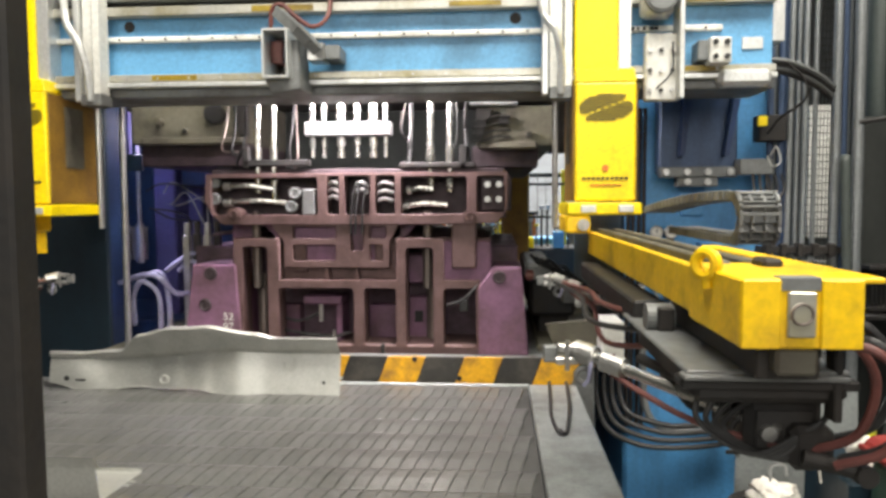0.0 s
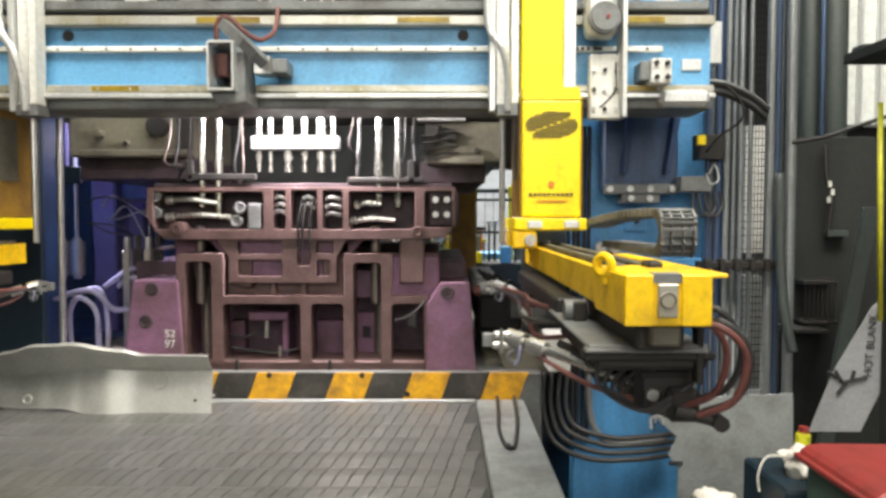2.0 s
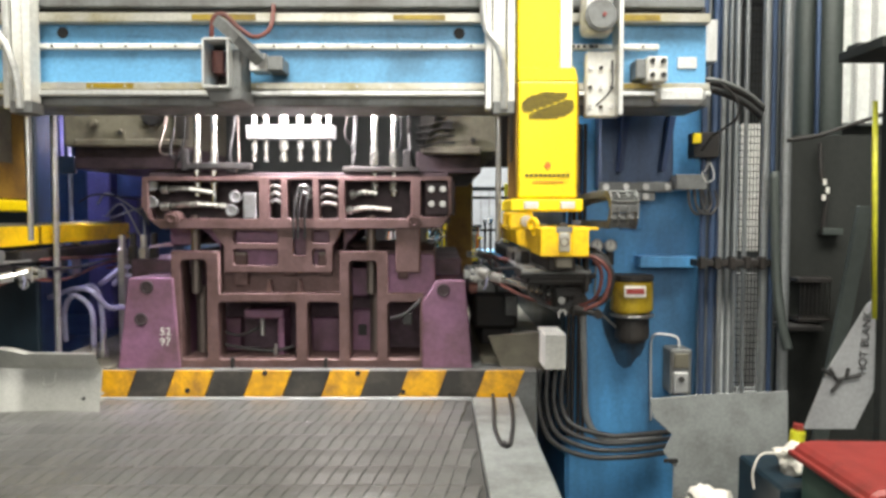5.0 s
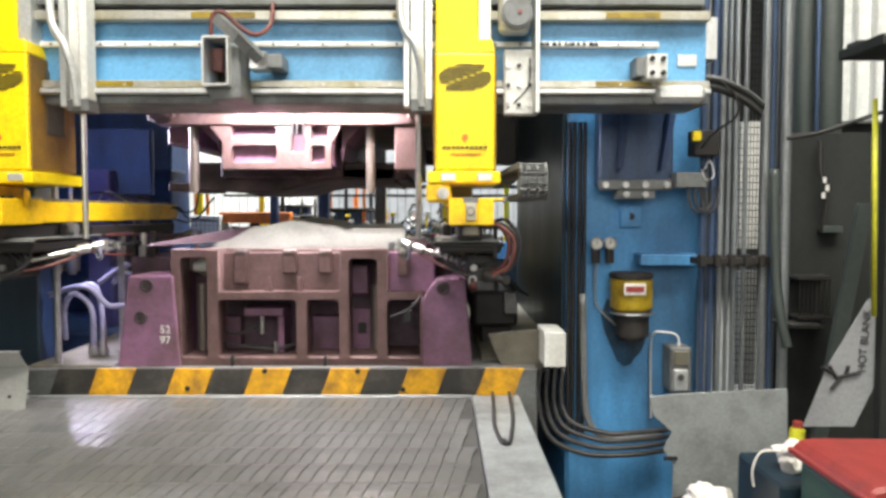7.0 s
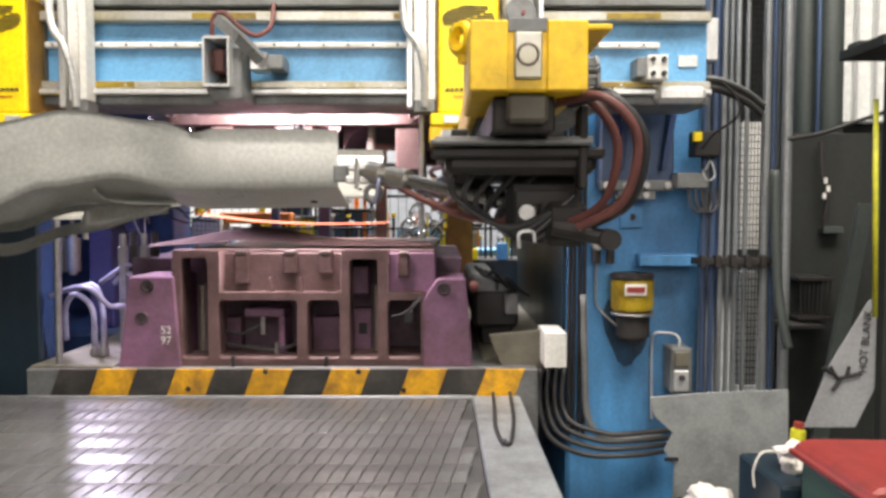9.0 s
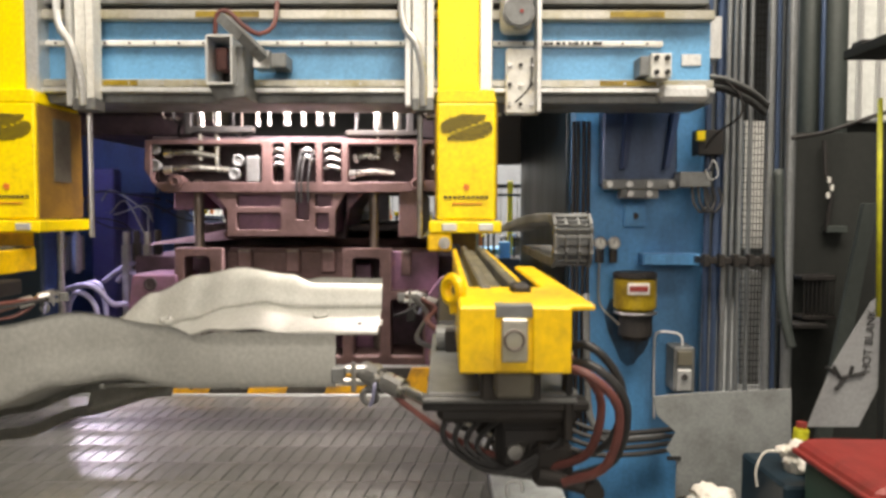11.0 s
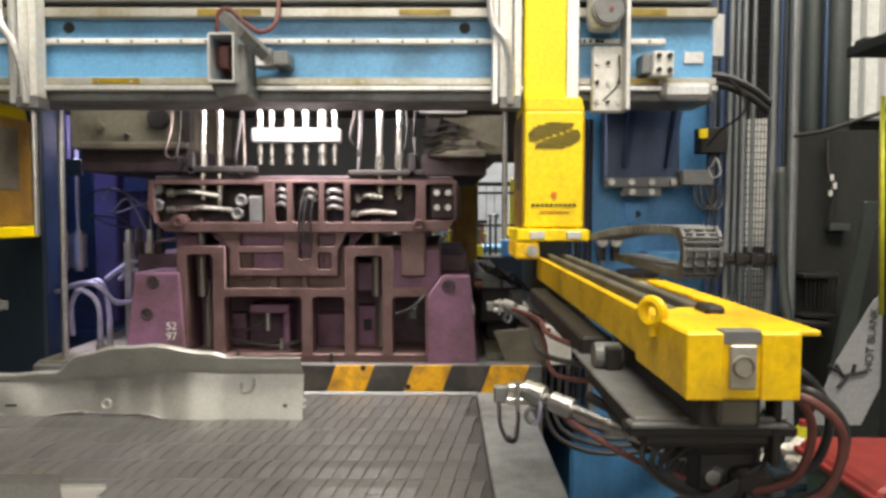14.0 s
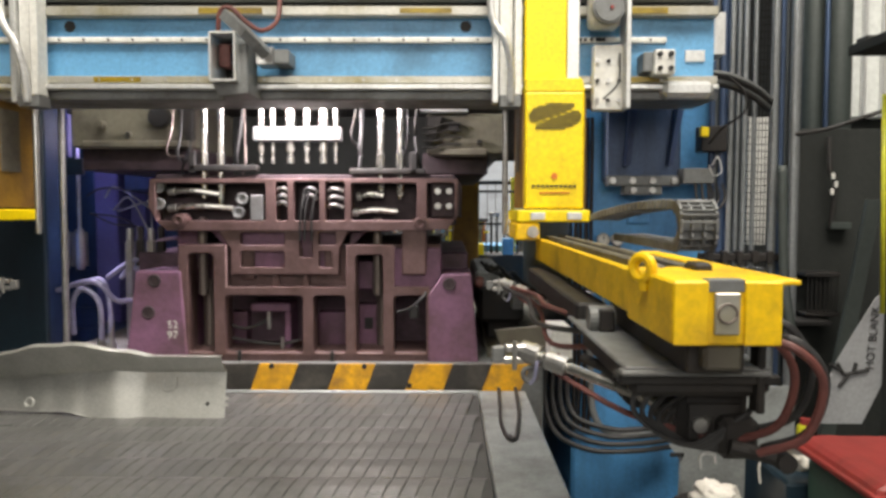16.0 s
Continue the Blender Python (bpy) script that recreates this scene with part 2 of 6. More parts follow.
def cyl(p0, p1, r, seg=16, r2=None, bevel=0.0):
    p0, p1 = Vector(p0), Vector(p1)
    bm = bmesh.new()
    bmesh.ops.create_cone(bm, cap_ends=True, segments=seg, radius1=r, radius2=r if r2 is None else r2, depth=(p1 - p0).length)
    if bevel:
        bmesh.ops.bevel(bm, geom=[e for e in bm.edges if abs(e.verts[0].co.z - e.verts[1].co.z) < 1e-6], offset=bevel, segments=2, affect="EDGES")
    bm.transform(Matrix.Translation((p0 + p1) / 2) @ (p1 - p0).to_track_quat("Z", "Y").to_matrix().to_4x4())
    return bm


def glide(points, steps=6):
    pts = [Vector(p) for p in points]
    pts = [2 * pts[0] - pts[1]] + pts + [2 * pts[-1] - pts[-2]]
    out = []
    for a, b, c, d in zip(pts, pts[1:], pts[2:], pts[3:]):
        for i in range(steps):
            t = i / steps
            out.append(0.5 * (2 * b + (c - a) * t + (2 * a - 5 * b + 4 * c - d) * t * t + (3 * b - a - 3 * c + d) * t ** 3))
    return out + [pts[-2]]


def hose(points, r, seg=8, steps=6, rings=0.0):
    """A bent hose through the points; rings: corrugation depth."""
    way = glide(points, steps)
    bm, loops = bmesh.new(), []
    side = None
    for i, p in enumerate(way):
        d = (way[min(i + 1, len(way) - 1)] - way[max(i - 1, 0)]).normalized()
        side = (side or d.orthogonal()) - d * (side or d.orthogonal()).dot(d)
        side.normalize()
        up = d.cross(side)
        rr = r * (1 + (rings if i % 2 else -rings))
        loops.append([bm.verts.new(p + rr * (math.cos(a) * side + math.sin(a) * up)) for a in [2 * math.pi * k / seg for k in range(seg)]])
    for a, b in zip(loops, loops[1:]):
        for k in range(seg):
            bm.faces.new((a[k], a[(k + 1) % seg], b[(k + 1) % seg], b[k]))
    bm.faces.new(loops[0][::-1])
    bm.faces.new(loops[-1])
    return bm


def sheet_strip(x0, x1, y0, y1, z):
    """A thin sheet that sags lengthwise, with a tapered west end."""
    bm, lines = bmesh.new(), []
    for i in range(33):
        k = i / 32
        sag = z + 0.07 * (1 - k) ** 3 + 0.012 * (2 * k - 1) ** 2
        w = 0.55 + 0.45 * min(1.0, 2.2 * k)
        mid = (y0 + y1) / 2
        lines.append([bm.verts.new((x0 + (x1 - x0) * k, mid + (y0 - mid) * w * q, sag)) for q in (1, 0.3, -0.3, -1)])
    for a, b in zip(lines, lines[1:]):
        for k in range(3):
            bm.faces.new((a[k], a[k + 1], b[k + 1], b[k]))
    bmesh.ops.recalc_face_normals(bm, faces=bm.faces)
    bmesh.ops.solidify(bm, geom=bm.faces[:], thickness=0.003)
    return bm


def ring(centre, axis, r, thick, seg=20):
    """A torus, as a lifting eye or a port's rim."""
    bm = bmesh.new()
    axis = Vector(axis).normalized()
    a = axis.orthogonal().normalized()
    b = axis.cross(a)
    loops = []
    for i in range(seg):
        w = 2 * math.pi * i / seg
        out = math.cos(w) * a + math.sin(w) * b
        loops.append([bm.verts.new(Vector(centre) + out * (r + thick * math.cos(q)) + axis * thick * math.sin(q)) for q in [k * math.pi / 4 for k in range(8)]])
    for i in range(seg):
        p, q = loops[i], loops[(i + 1) % seg]
        for k in range(8):
            bm.faces.new((p[k], p[(k + 1) % 8], q[(k + 1) % 8], q[k]))
    return bm
OIL = material("black_oil_film", (0.03, 0.09, 0.17), 0.3, 0, (0.012, 0.02, 0.03), 0.6, 9.0, 60, 0.05, 3.0)
TEAL = material("near_black_teal_paint", (0.012, 0.03, 0.045), 0.4, 0, (0.006, 0.012, 0.018), 0.5, 2.0, 50, 0.1, 3.0)
# Die purple darkened for the shade behind the lower frame's openings.
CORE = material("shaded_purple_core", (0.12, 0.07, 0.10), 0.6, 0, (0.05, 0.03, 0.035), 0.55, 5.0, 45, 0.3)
POST = material("oiled_guide_steel", (0.26, 0.22, 0.20), 0.35, 0.7, (0.12, 0.09, 0.08), 0.5, 8.0, 80, 0.1, 3.0)

# ---- large structure ----
lone("floor", box(-14, 14, -8, 26, -0.2, 0, 0), CONCRETE, "oily grey concrete hall floor", "floor", kind="structure")
lone("ceiling", box(-14, 14, -8, 26, 9.0, 9.2, 0), HALL, "dark hall ceiling of sheet metal", "ceiling", kind="structure")
lone("wall_north", box(-14, 14, 26, 26.2, 0, 9, 0), HALL, "grey hall wall far behind the press", "wall", kind="structure")
lone("wall_south", box(-14, 14, -8.2, -8, 0, 9, 0), HALL, "grey hall wall", "wall", kind="structure")
lone("wall_east", box(14, 14.2, -8, 26, 0, 9, 0), HALL, "grey hall wall", "wall", kind="structure")
lone("wall_west", box(-14.2, -14, -8, 26, 0, 9, 0), HALL, "grey hall wall", "wall", kind="structure")

# press uprights, crown and bolster
upright = thing("press_upright", (0.95, 4.8, 0), "blue painted steel press upright with oil stains", "press frame", "press uprights", "structure")
part("column_body", box(0.654, 1.339, 3.72, 6.0, 0, 5.5, 0.02), BLUE, upright)
# Near-black plate added to keep the inner face as dark as its shade.
part("inner_liner", box(0.652 - 0.02, 0.652, 3.76, 5.98, 0.9, 3.4, 0.004), TEAL, upright, "near-black liner added for the inner face's shade")
part("oil_run", prism([(0.83, 1.12), (0.86, 1.20), (1.06, 1.20), (1.08, 1.06), (1.06, 0.97), (1.035, 0.92), (1.01, 0.90), (0.985, 0.86), (0.95, 0.85), (0.915, 0.88), (0.885, 0.95), (0.85, 1.03)], 3.712, 3.718, 0), OIL, upright, "black oil run under the grease pump")
# Dark navy here carries the beam's shadow as well as oil.
part("gusset_box", box(0.791, 1.163, 3.62, 3.74, 1.777, 2.182, 0.01), PIPE_BLUE, upright)
part("gusset_rib", prism([(0.899, 2.166), (0.932, 2.166), (0.897, 1.86), (0.875, 1.86)], 3.56, 3.62, 0.002), NAVY, upright)
part("gusset_rib", prism([(1.128, 2.166), (1.162, 2.166), (1.105, 1.86), (1.083, 1.86)], 3.56, 3.62, 0.002), NAVY, upright)
left_up = thing("press_upright", (-2.5, 4.8, 0), "blue press upright, darkened in colour for shade", "press frame", "press uprights", "structure")
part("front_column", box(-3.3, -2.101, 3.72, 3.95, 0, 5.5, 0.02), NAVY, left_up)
# Thin dark skin added: the upright's shade is put into its colour.
part("front_cover", box(-3.3, -2.055, 3.68, 3.718, 0, 3.2, 0.006), TEAL, left_up, "dark teal skin carrying the front's shade")
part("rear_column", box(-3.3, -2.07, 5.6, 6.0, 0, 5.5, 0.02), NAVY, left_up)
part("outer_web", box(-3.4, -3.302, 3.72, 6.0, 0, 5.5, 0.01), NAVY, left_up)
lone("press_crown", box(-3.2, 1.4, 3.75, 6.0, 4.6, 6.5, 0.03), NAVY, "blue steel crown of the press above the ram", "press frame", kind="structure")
BED_Z = 0.879
lone("press_bed", box(-2.05, 0.481, 3.54, 6.0, 0, BED_Z, 0.008), GREY, "grey steel press bed under the lower die", "press bed", kind="structure")
lone("bed_cover", box(-2.04, -1.625, 3.56, 5.5, BED_Z - 0.01, BED_Z + 0.012, 0.006), CLAY, "oil-browned plate on the press bed beside the die", "cover plate", kind="structure")
lone("bed_cover", box(0.21, 0.641, 3.7, 5.9, BED_Z - 0.04, BED_Z + 0.03, 0.008), CLAY, "oil-browned cover plate beside the press bed", "cover plate", kind="structure")

# hazard band along the bed's front edge
band = thing("hazard_band", (-0.9, 3.53, BED_Z - 0.15), "worn black and yellow hazard band on the bed edge", "hazard band", kind="structure")
Z0, Z1 = 0.745, 0.88
STEP, LEAN = 0.191, 0.05
x = -1.926
k = 0
while x < 0.353:
    outline = [(x, Z0), (x + STEP * 0.985, Z0), (x + LEAN + STEP * 0.985, Z1), (x + LEAN, Z1)]
    part("stripe", prism(outline, 3.525, 3.54, 0.0015), STRIPE_K if k % 2 == 0 else STRIPE_Y, band)
    x += STEP
    k += 1
for p in ((-1.244, 3.52, 0.782), (-0.863, 3.52, 0.869), (-0.406, 3.52, 0.868), (-0.184, 3.52, 0.775)):
    part("bolt_hole", cyl((p[0], 3.526, p[2]), (p[0], 3.52, p[2]), 0.013, 12), INK, band)

# ---- the lower die ----
die = thing("lower_die", (-0.72, 4.3, BED_Z), "purple cast lower forming die on the press bed", "die")
for name, mat, px in (
    ("base_plate", DIE_EDGE, (-1.603, 0.153, 3.6, 5.6, 0.867, 0.923, 0.006)),
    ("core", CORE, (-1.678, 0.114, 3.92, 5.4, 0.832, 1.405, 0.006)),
    ("inner_web", PURPLE, (-1.016, -0.812, 3.72, 3.9, 1.11, 1.154, 0.006)),
    ("inner_web", PURPLE, (-0.841, -0.809, 3.72, 3.9, 0.91, 1.11, 0.006)),
    ("inner_wall", PURPLE, (-0.684, -0.53, 3.82, 3.93, 0.878, 1.096, 0.006)),
    ("inner_wall", PURPLE, (-0.47, -0.382, 3.8, 3.93, 1.218, 1.368, 0.006)),
    ("inner_wall", PURPLE, (-0.47, -0.357, 3.84, 3.93, 0.873, 1.138, 0.006)),
    ("inner_wall", PURPLE, (-1.176, -1.067, 3.84, 3.93, 0.874, 1.093, 0.006)),
):
    part(name, box(*px), mat, die)
part("front_frame", cast_plate([(-1.342, 1.464), (-1.103, 1.464), (-1.106, 1.252), (-0.502, 1.252), (-0.501, 1.464), (-0.265, 1.464), (-0.265, 1.252), (-0.085, 1.252), (-0.085, 0.865), (-1.353, 0.865)],
                               [(-1.297, -1.168, 0.916, 1.422), (-1.112, -0.723, 0.916, 1.21), (-0.669, -0.508, 0.916, 1.21), (-0.456, -0.318, 0.916, 1.416), (-0.265, -0.102, 0.916, 1.21)], 3.6, 3.74, 0.022), DIE_EDGE, die, "brown oily cast frame with rounded openings")
part("top_plate", box(-1.3, -0.03, 3.72, 5.4, 1.425, 1.462, 0.006), DIE_EDGE, die)
part("upper_wall", prism([(-1.151, 1.446), (-0.489, 1.446), (-0.491, 1.232), (-1.154, 1.232)], 3.68, 3.95, 0.006), DIE_EDGE, die)
part("shoulder", prism([(-0.286, 1.447), (-0.029, 1.447), (-0.023, 1.234), (-0.287, 1.234)], 3.66, 3.95, 0.006), PURPLE, die)
for x0, x1, z0, z1 in (
    (-1.044, -0.972, 1.287, 1.453),
    (-0.799, -0.729, 1.339, 1.453),
    (-0.619, -0.549, 1.339, 1.453),
    (-0.217, -0.163, 1.322, 1.448),
):
    key = part("wear_key", box(x0, x1, 3.642, 3.70, z0, z1, 0.008, 2), DIE_EDGE, die)
    part("worn_tip", box(x0 + 0.006, x1 - 0.006, 3.638, 3.69, z1 - 0.012, z1 + 0.006, 0.003), POST, key)
for x in (-0.866, -0.714):
    part("web", prism([(x - 0.02, 1.246), (x + 0.02, 1.246), (x + 0.006, 1.32), (x - 0.004, 1.32)], 3.63, 3.7, 0.003), DIE_EDGE, die)
part("end_block", prism([(-1.549, 1.332), (-1.33, 1.332), (-1.299, 0.877), (-1.61, 0.877)], 3.58, 4.4, 0.006), PURPLE, die)
part("end_block", prism([(-0.017, 1.453), (-0.017, 1.32), (0.124, 1.32), (0.159, 0.876), (-0.091, 0.876), (-0.091, 1.213)][1:], 3.59, 4.4, 0.006), PURPLE, die)
for u in ((-1.489, 3.58, 1.125), (-1.457, 3.58, 1.286), (0.014, 3.58, 1.271)):
    part("lifting_hole", join(ring(u, (0, 1, 0), 0.026, 0.008), cyl(u, Vector(u) + Vector((0, -0.004, 0)), 0.024)), DIE_DARK, die)
for p in ((-1.271, 3.7, 1.172), (-0.357, 3.7, 1.171)):
    part("guide_sleeve", cyl((p[0] + 0.02, 3.80, BED_Z + 0.04), (p[0] + 0.02, 3.80, p[2] + 0.10), 0.034, 20, bevel=0.006), POST, die)
# forming surface on top: a long crowned punch
bm = bmesh.new()
top = 1.462
rows = []
for i in range(33):
    s = i / 32
    xx = -1.55 + 1.5 * s
    h = 0.02 + 0.10 * math.exp(-((s - 0.42) / 0.22) ** 2) + 0.02 * math.sin(9 * s)
    rows.append([bm.verts.new((xx, 3.78 + 0.42 * q / 8, top + h * math.sin(math.pi * (0.12 + 0.76 * q / 8)))) for q in range(9)])
for a, b in zip(rows, rows[1:]):
    for q in range(8):
        bm.faces.new((a[q], b[q], b[q + 1], a[q + 1]))
part("punch", bm, DIE_EDGE, die, smooth=True)
part("hose", hose([(-1.128, 3.72, 1.046), (-1.041, 3.7, 1.026), (-0.954, 3.7, 1.055), (-0.923, 3.72, 1.081)], 0.008), RUBBER, die)
part("hose", hose([(-1.141, 3.72, 0.978), (-1.013, 3.7, 0.961), (-0.868, 3.7, 0.946), (-0.761, 3.72, 0.963)], 0.008), RUBBER, die)
part("fitting", cyl((-0.916, 3.7, 1.025), (-0.915, 3.7, 1.113), 0.012), STEEL, die)
part("fitting", cyl((-0.848, 3.7, 0.923), (-0.847, 3.7, 0.981), 0.01), STEEL, die)
for p in ((-1.041, 3.59, 0.888), (-0.575, 3.59, 0.887)):
    part("clamp_slot", box(p[0] - 0.008, p[0] + 0.008, 3.585, 3.61, p[2] - 0.045, p[2] + 0.045, 0.002), INK, die)
for p in ((-0.416, 3.835, 1.033), (-0.164, 3.585, 1.129)):
    part("square_port", box(p[0] - 0.022, p[0] + 0.022, p[1] - 0.004, p[1] + 0.05, p[2] - 0.03, p[2] + 0.03, 0.004), INK, die)
part("hose", hose([(-0.248, 3.58, 1.13), (-0.177, 3.57, 1.154), (-0.121, 3.58, 1.201), (-0.102, 3.6, 1.227)], 0.007), RUBBER, die)

# ---- ram and upper die, moving together ----
MANI_X = -0.764
RAM_AT = (-0.72, 4.4, 1.327)
ram = thing("press_ram", RAM_AT, "oily press ram with purple upper die and hose manifold", "press ram")
for name, mat, px in (
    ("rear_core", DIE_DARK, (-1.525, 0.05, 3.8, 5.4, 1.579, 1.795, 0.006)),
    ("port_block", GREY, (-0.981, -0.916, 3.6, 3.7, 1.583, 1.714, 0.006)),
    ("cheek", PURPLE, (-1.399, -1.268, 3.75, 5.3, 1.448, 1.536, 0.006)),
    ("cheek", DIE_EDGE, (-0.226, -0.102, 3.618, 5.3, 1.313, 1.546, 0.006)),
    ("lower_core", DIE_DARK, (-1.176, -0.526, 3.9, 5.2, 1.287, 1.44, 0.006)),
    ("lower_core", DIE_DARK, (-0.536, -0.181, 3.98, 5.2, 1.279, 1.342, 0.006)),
    ("ram_block", CLAY, (-1.988, -1.354, 3.85, 5.8, 1.966, 2.218, 0.006)),
    ("ram_block", DIE_DARK, (-1.96, -1.358, 3.9, 5.8, 1.847, 1.97, 0.006)),
    ("ram_block", CLAY, (-0.107, 0.305, 3.85, 5.8, 1.937, 2.145, 0.006)),
    ("ram_block", DIE_DARK, (-0.13, 0.219, 3.9, 5.8, 1.829, 1.941, 0.006)),
    ("ram_body", DARK, (-1.936, 0.361, 3.82, 5.9, 2.221, 3.709, 0.006)),
    ("hose_bar", DARK, (-1.292, -0.948, 3.63, 3.68, 1.831, 1.864, 0.006)),
    ("hose_bar", DARK, (-0.489, -0.107, 3.63, 3.68, 1.817, 1.845, 0.006)),
    ("bar_bracket", DARK, (-1.296, -1.259, 3.63, 3.7, 1.822, 1.929, 0.006)),
    ("bar_bracket", DARK, (-0.186, -0.147, 3.63, 3.7, 1.817, 1.929, 0.006)),
    # Black sheet added to stand for the darkness behind the hoses.
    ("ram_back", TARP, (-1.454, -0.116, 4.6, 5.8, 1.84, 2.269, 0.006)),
):
    part(name, box(*px), mat, ram)
part("housing_frame", cast_plate([(-1.479, 1.794), (0.056, 1.795), (0.057, 1.613), (0.006, 1.54), (-0.255, 1.534), (-1.256, 1.533), (-1.394, 1.533), (-1.444, 1.575), (-1.488, 1.651)],
                                 [(-1.451, -0.903, 1.584, 1.771), (-0.85, -0.793, 1.584, 1.777), (-0.763, -0.635, 1.584, 1.778), (-0.605, -0.508, 1.584, 1.778), (-0.476, -0.148, 1.585, 1.772), (-0.098, 0.037, 1.594, 1.773)], 3.6, 3.70, 0.012), DIE_EDGE, ram, "oily purple-brown cast frame with rounded windows")
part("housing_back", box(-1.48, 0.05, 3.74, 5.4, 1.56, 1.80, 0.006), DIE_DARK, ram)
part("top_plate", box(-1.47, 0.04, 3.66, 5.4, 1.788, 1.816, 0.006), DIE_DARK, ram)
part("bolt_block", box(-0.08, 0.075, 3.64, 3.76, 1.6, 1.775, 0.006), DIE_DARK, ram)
part("body_frame", cast_plate([(-1.15, 1.538), (-0.488, 1.539), (-0.539, 1.446), (-0.54, 1.315), (-1.085, 1.314), (-1.083, 1.445)],
                              [(-1.034, -0.814, 1.462, 1.524), (-0.737, -0.673, 1.4, 1.53), (-0.641, -0.556, 1.463, 1.525), (-1.035, -0.815, 1.349, 1.431), (-0.641, -0.574, 1.349, 1.431)], 3.612, 3.66, 0.012), DIE_EDGE, ram)
part("body", box(-1.05, -0.54, 3.655, 5.3, 1.33, 1.56, 0.006), PURPLE, ram)
# curved forming tool under the body, and the slanted shoulders
pts = [(-1.378, 1.373), (-0.243, 1.373), (-0.244, 1.262), (-0.493, 1.287), (-0.68, 1.265), (-0.868, 1.222), (-1.086, 1.205), (-1.381, 1.232)]
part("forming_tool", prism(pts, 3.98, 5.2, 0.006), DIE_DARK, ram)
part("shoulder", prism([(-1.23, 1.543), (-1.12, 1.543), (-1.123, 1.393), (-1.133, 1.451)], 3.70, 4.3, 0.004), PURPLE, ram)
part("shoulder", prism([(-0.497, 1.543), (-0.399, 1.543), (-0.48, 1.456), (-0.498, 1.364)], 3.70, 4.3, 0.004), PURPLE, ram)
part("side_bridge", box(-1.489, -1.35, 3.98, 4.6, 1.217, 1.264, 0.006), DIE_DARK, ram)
part("violet_panel", box(-2.2, -2.096, 4.02, 4.06, 1.927, 2.243, 0.004), VIOLET, ram, "violet painted side panel")
part("panel_arm", box(-2.108, -2.016, 4.02, 4.1, 2.166, 2.212, 0.004), DARK, ram)
# Apron and shield are added to block the work lamp at low ram.
part("side_apron", box(-2.27, -2.021, 4.02, 4.05, 1.83, 1.925, 0.004), TEAL, ram, "dark apron added to block the work lamp")
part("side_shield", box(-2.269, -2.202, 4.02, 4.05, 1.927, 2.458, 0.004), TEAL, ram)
# rough castings and fittings on the ram's flanks
for p, r in (((-1.511, 3.84, 2.122), 0.055), ((-1.823, 3.84, 2.084), 0.022), ((-1.685, 3.84, 2.034), 0.018), ((0.17, 3.84, 1.996), 0.018), ((0.036, 3.84, 2.07), 0.03)):
    part("boss", cyl((p[0], 3.86, p[2]), (p[0], 3.80, p[2]), r, 18, bevel=0.006), CLAY if r < 0.03 else DARK, ram)
for p in ((-1.667, 3.8, 2.03), (0.168, 3.8, 1.992)):
    part("bore", cyl((p[0], 3.80, p[2]), (p[0], 3.79, p[2]), 0.012, 14), INK, ram)
part("casting_lip", box(-1.915, -1.345, 3.8, 3.86, 1.959, 2, 0.01), CLAY, ram)
part("casting_lip", box(-0.097, 0.213, 3.8, 3.86, 1.919, 1.96, 0.01), CLAY, ram)
part("casting_rib", prism([(-1.413, 2.199), (-1.33, 2.199), (-1.334, 2.002), (-1.369, 2.002)], 3.80, 3.86, 0.004), DARK, ram)
part("casting_rib", prism([(-0.107, 2.127), (-0.018, 2.127), (-0.083, 1.964), (-0.107, 1.964)], 3.80, 3.86, 0.004), DARK, ram)
for k in range(4):
    q = Vector((-0.127, 3.8, 2.066)) + Vector((0, 0, -0.035 * k))
    part("small_pipe", hose([q, q + Vector((0.06, -0.02, 0.0)), q + Vector((0.12, -0.01, 0.02)), q + Vector((0.2, 0, 0.02))], 0.006, 6, 5), DARK, ram)
part("white_bar", box(-0.141, 0.109, 3.78, 3.84, 2.145, 2.18, 0.004), ALU, ram)
for k in range(5):
    q = Vector((-0.846, 3.62, 1.737)) + Vector((0.0, 0, -0.035 * (k % 3))) + Vector((0.14 * (k // 3), 0, 0))
    part("short_hose", hose([q, q + Vector((0.03, -0.02, 0.01)), q + Vector((0.06, 0.0, -0.01))], 0.010, 8, 5, 0.04), STEEL, ram)
for k in range(3):
    q = Vector((-0.592, 3.62, 1.732)) + Vector((0.0, 0, -0.04 * k))
    part("short_hose", hose([q, q + Vector((0.03, -0.02, 0.012)), q + Vector((0.075, 0.0, 0.0))], 0.010, 8, 5, 0.04), STEEL, ram)
for i, p in enumerate(((-1.353, 3.62, 1.399), (-0.187, 3.625, 1.421))):
    if i:
        for k in range(3):
            part("number_bar", box(p[0] - 0.03 + 0.024 * k, p[0] - 0.014 + 0.024 * k, 3.626, 3.632, p[2] - 0.022, p[2] + 0.022, 0), ALU, ram)
rng_h = random.Random(8)
for i in range(12):
    u = rng_h.choice((300, 325, 410, 425, 612, 630, 705, 720)) + rng_h.uniform(-12, 12)
    xx = MANI_X + (u - 512) * 0.003
    zz = RAM_AT[2] + rng_h.uniform(0.50, 0.72)
    part("thin_hose", hose([(xx, 3.78, zz + 0.5), (xx + rng_h.uniform(-0.03, 0.03), 3.72, zz + 0.15), (xx + rng_h.uniform(-0.04, 0.04), 3.70, zz), (xx + rng_h.uniform(-0.05, 0.05), 3.78, zz - rng_h.uniform(0.0, 0.12))], rng_h.uniform(0.005, 0.009), 6, 6), rng_h.choice((POST, RUBBER, DARK, RUBBER)), ram)
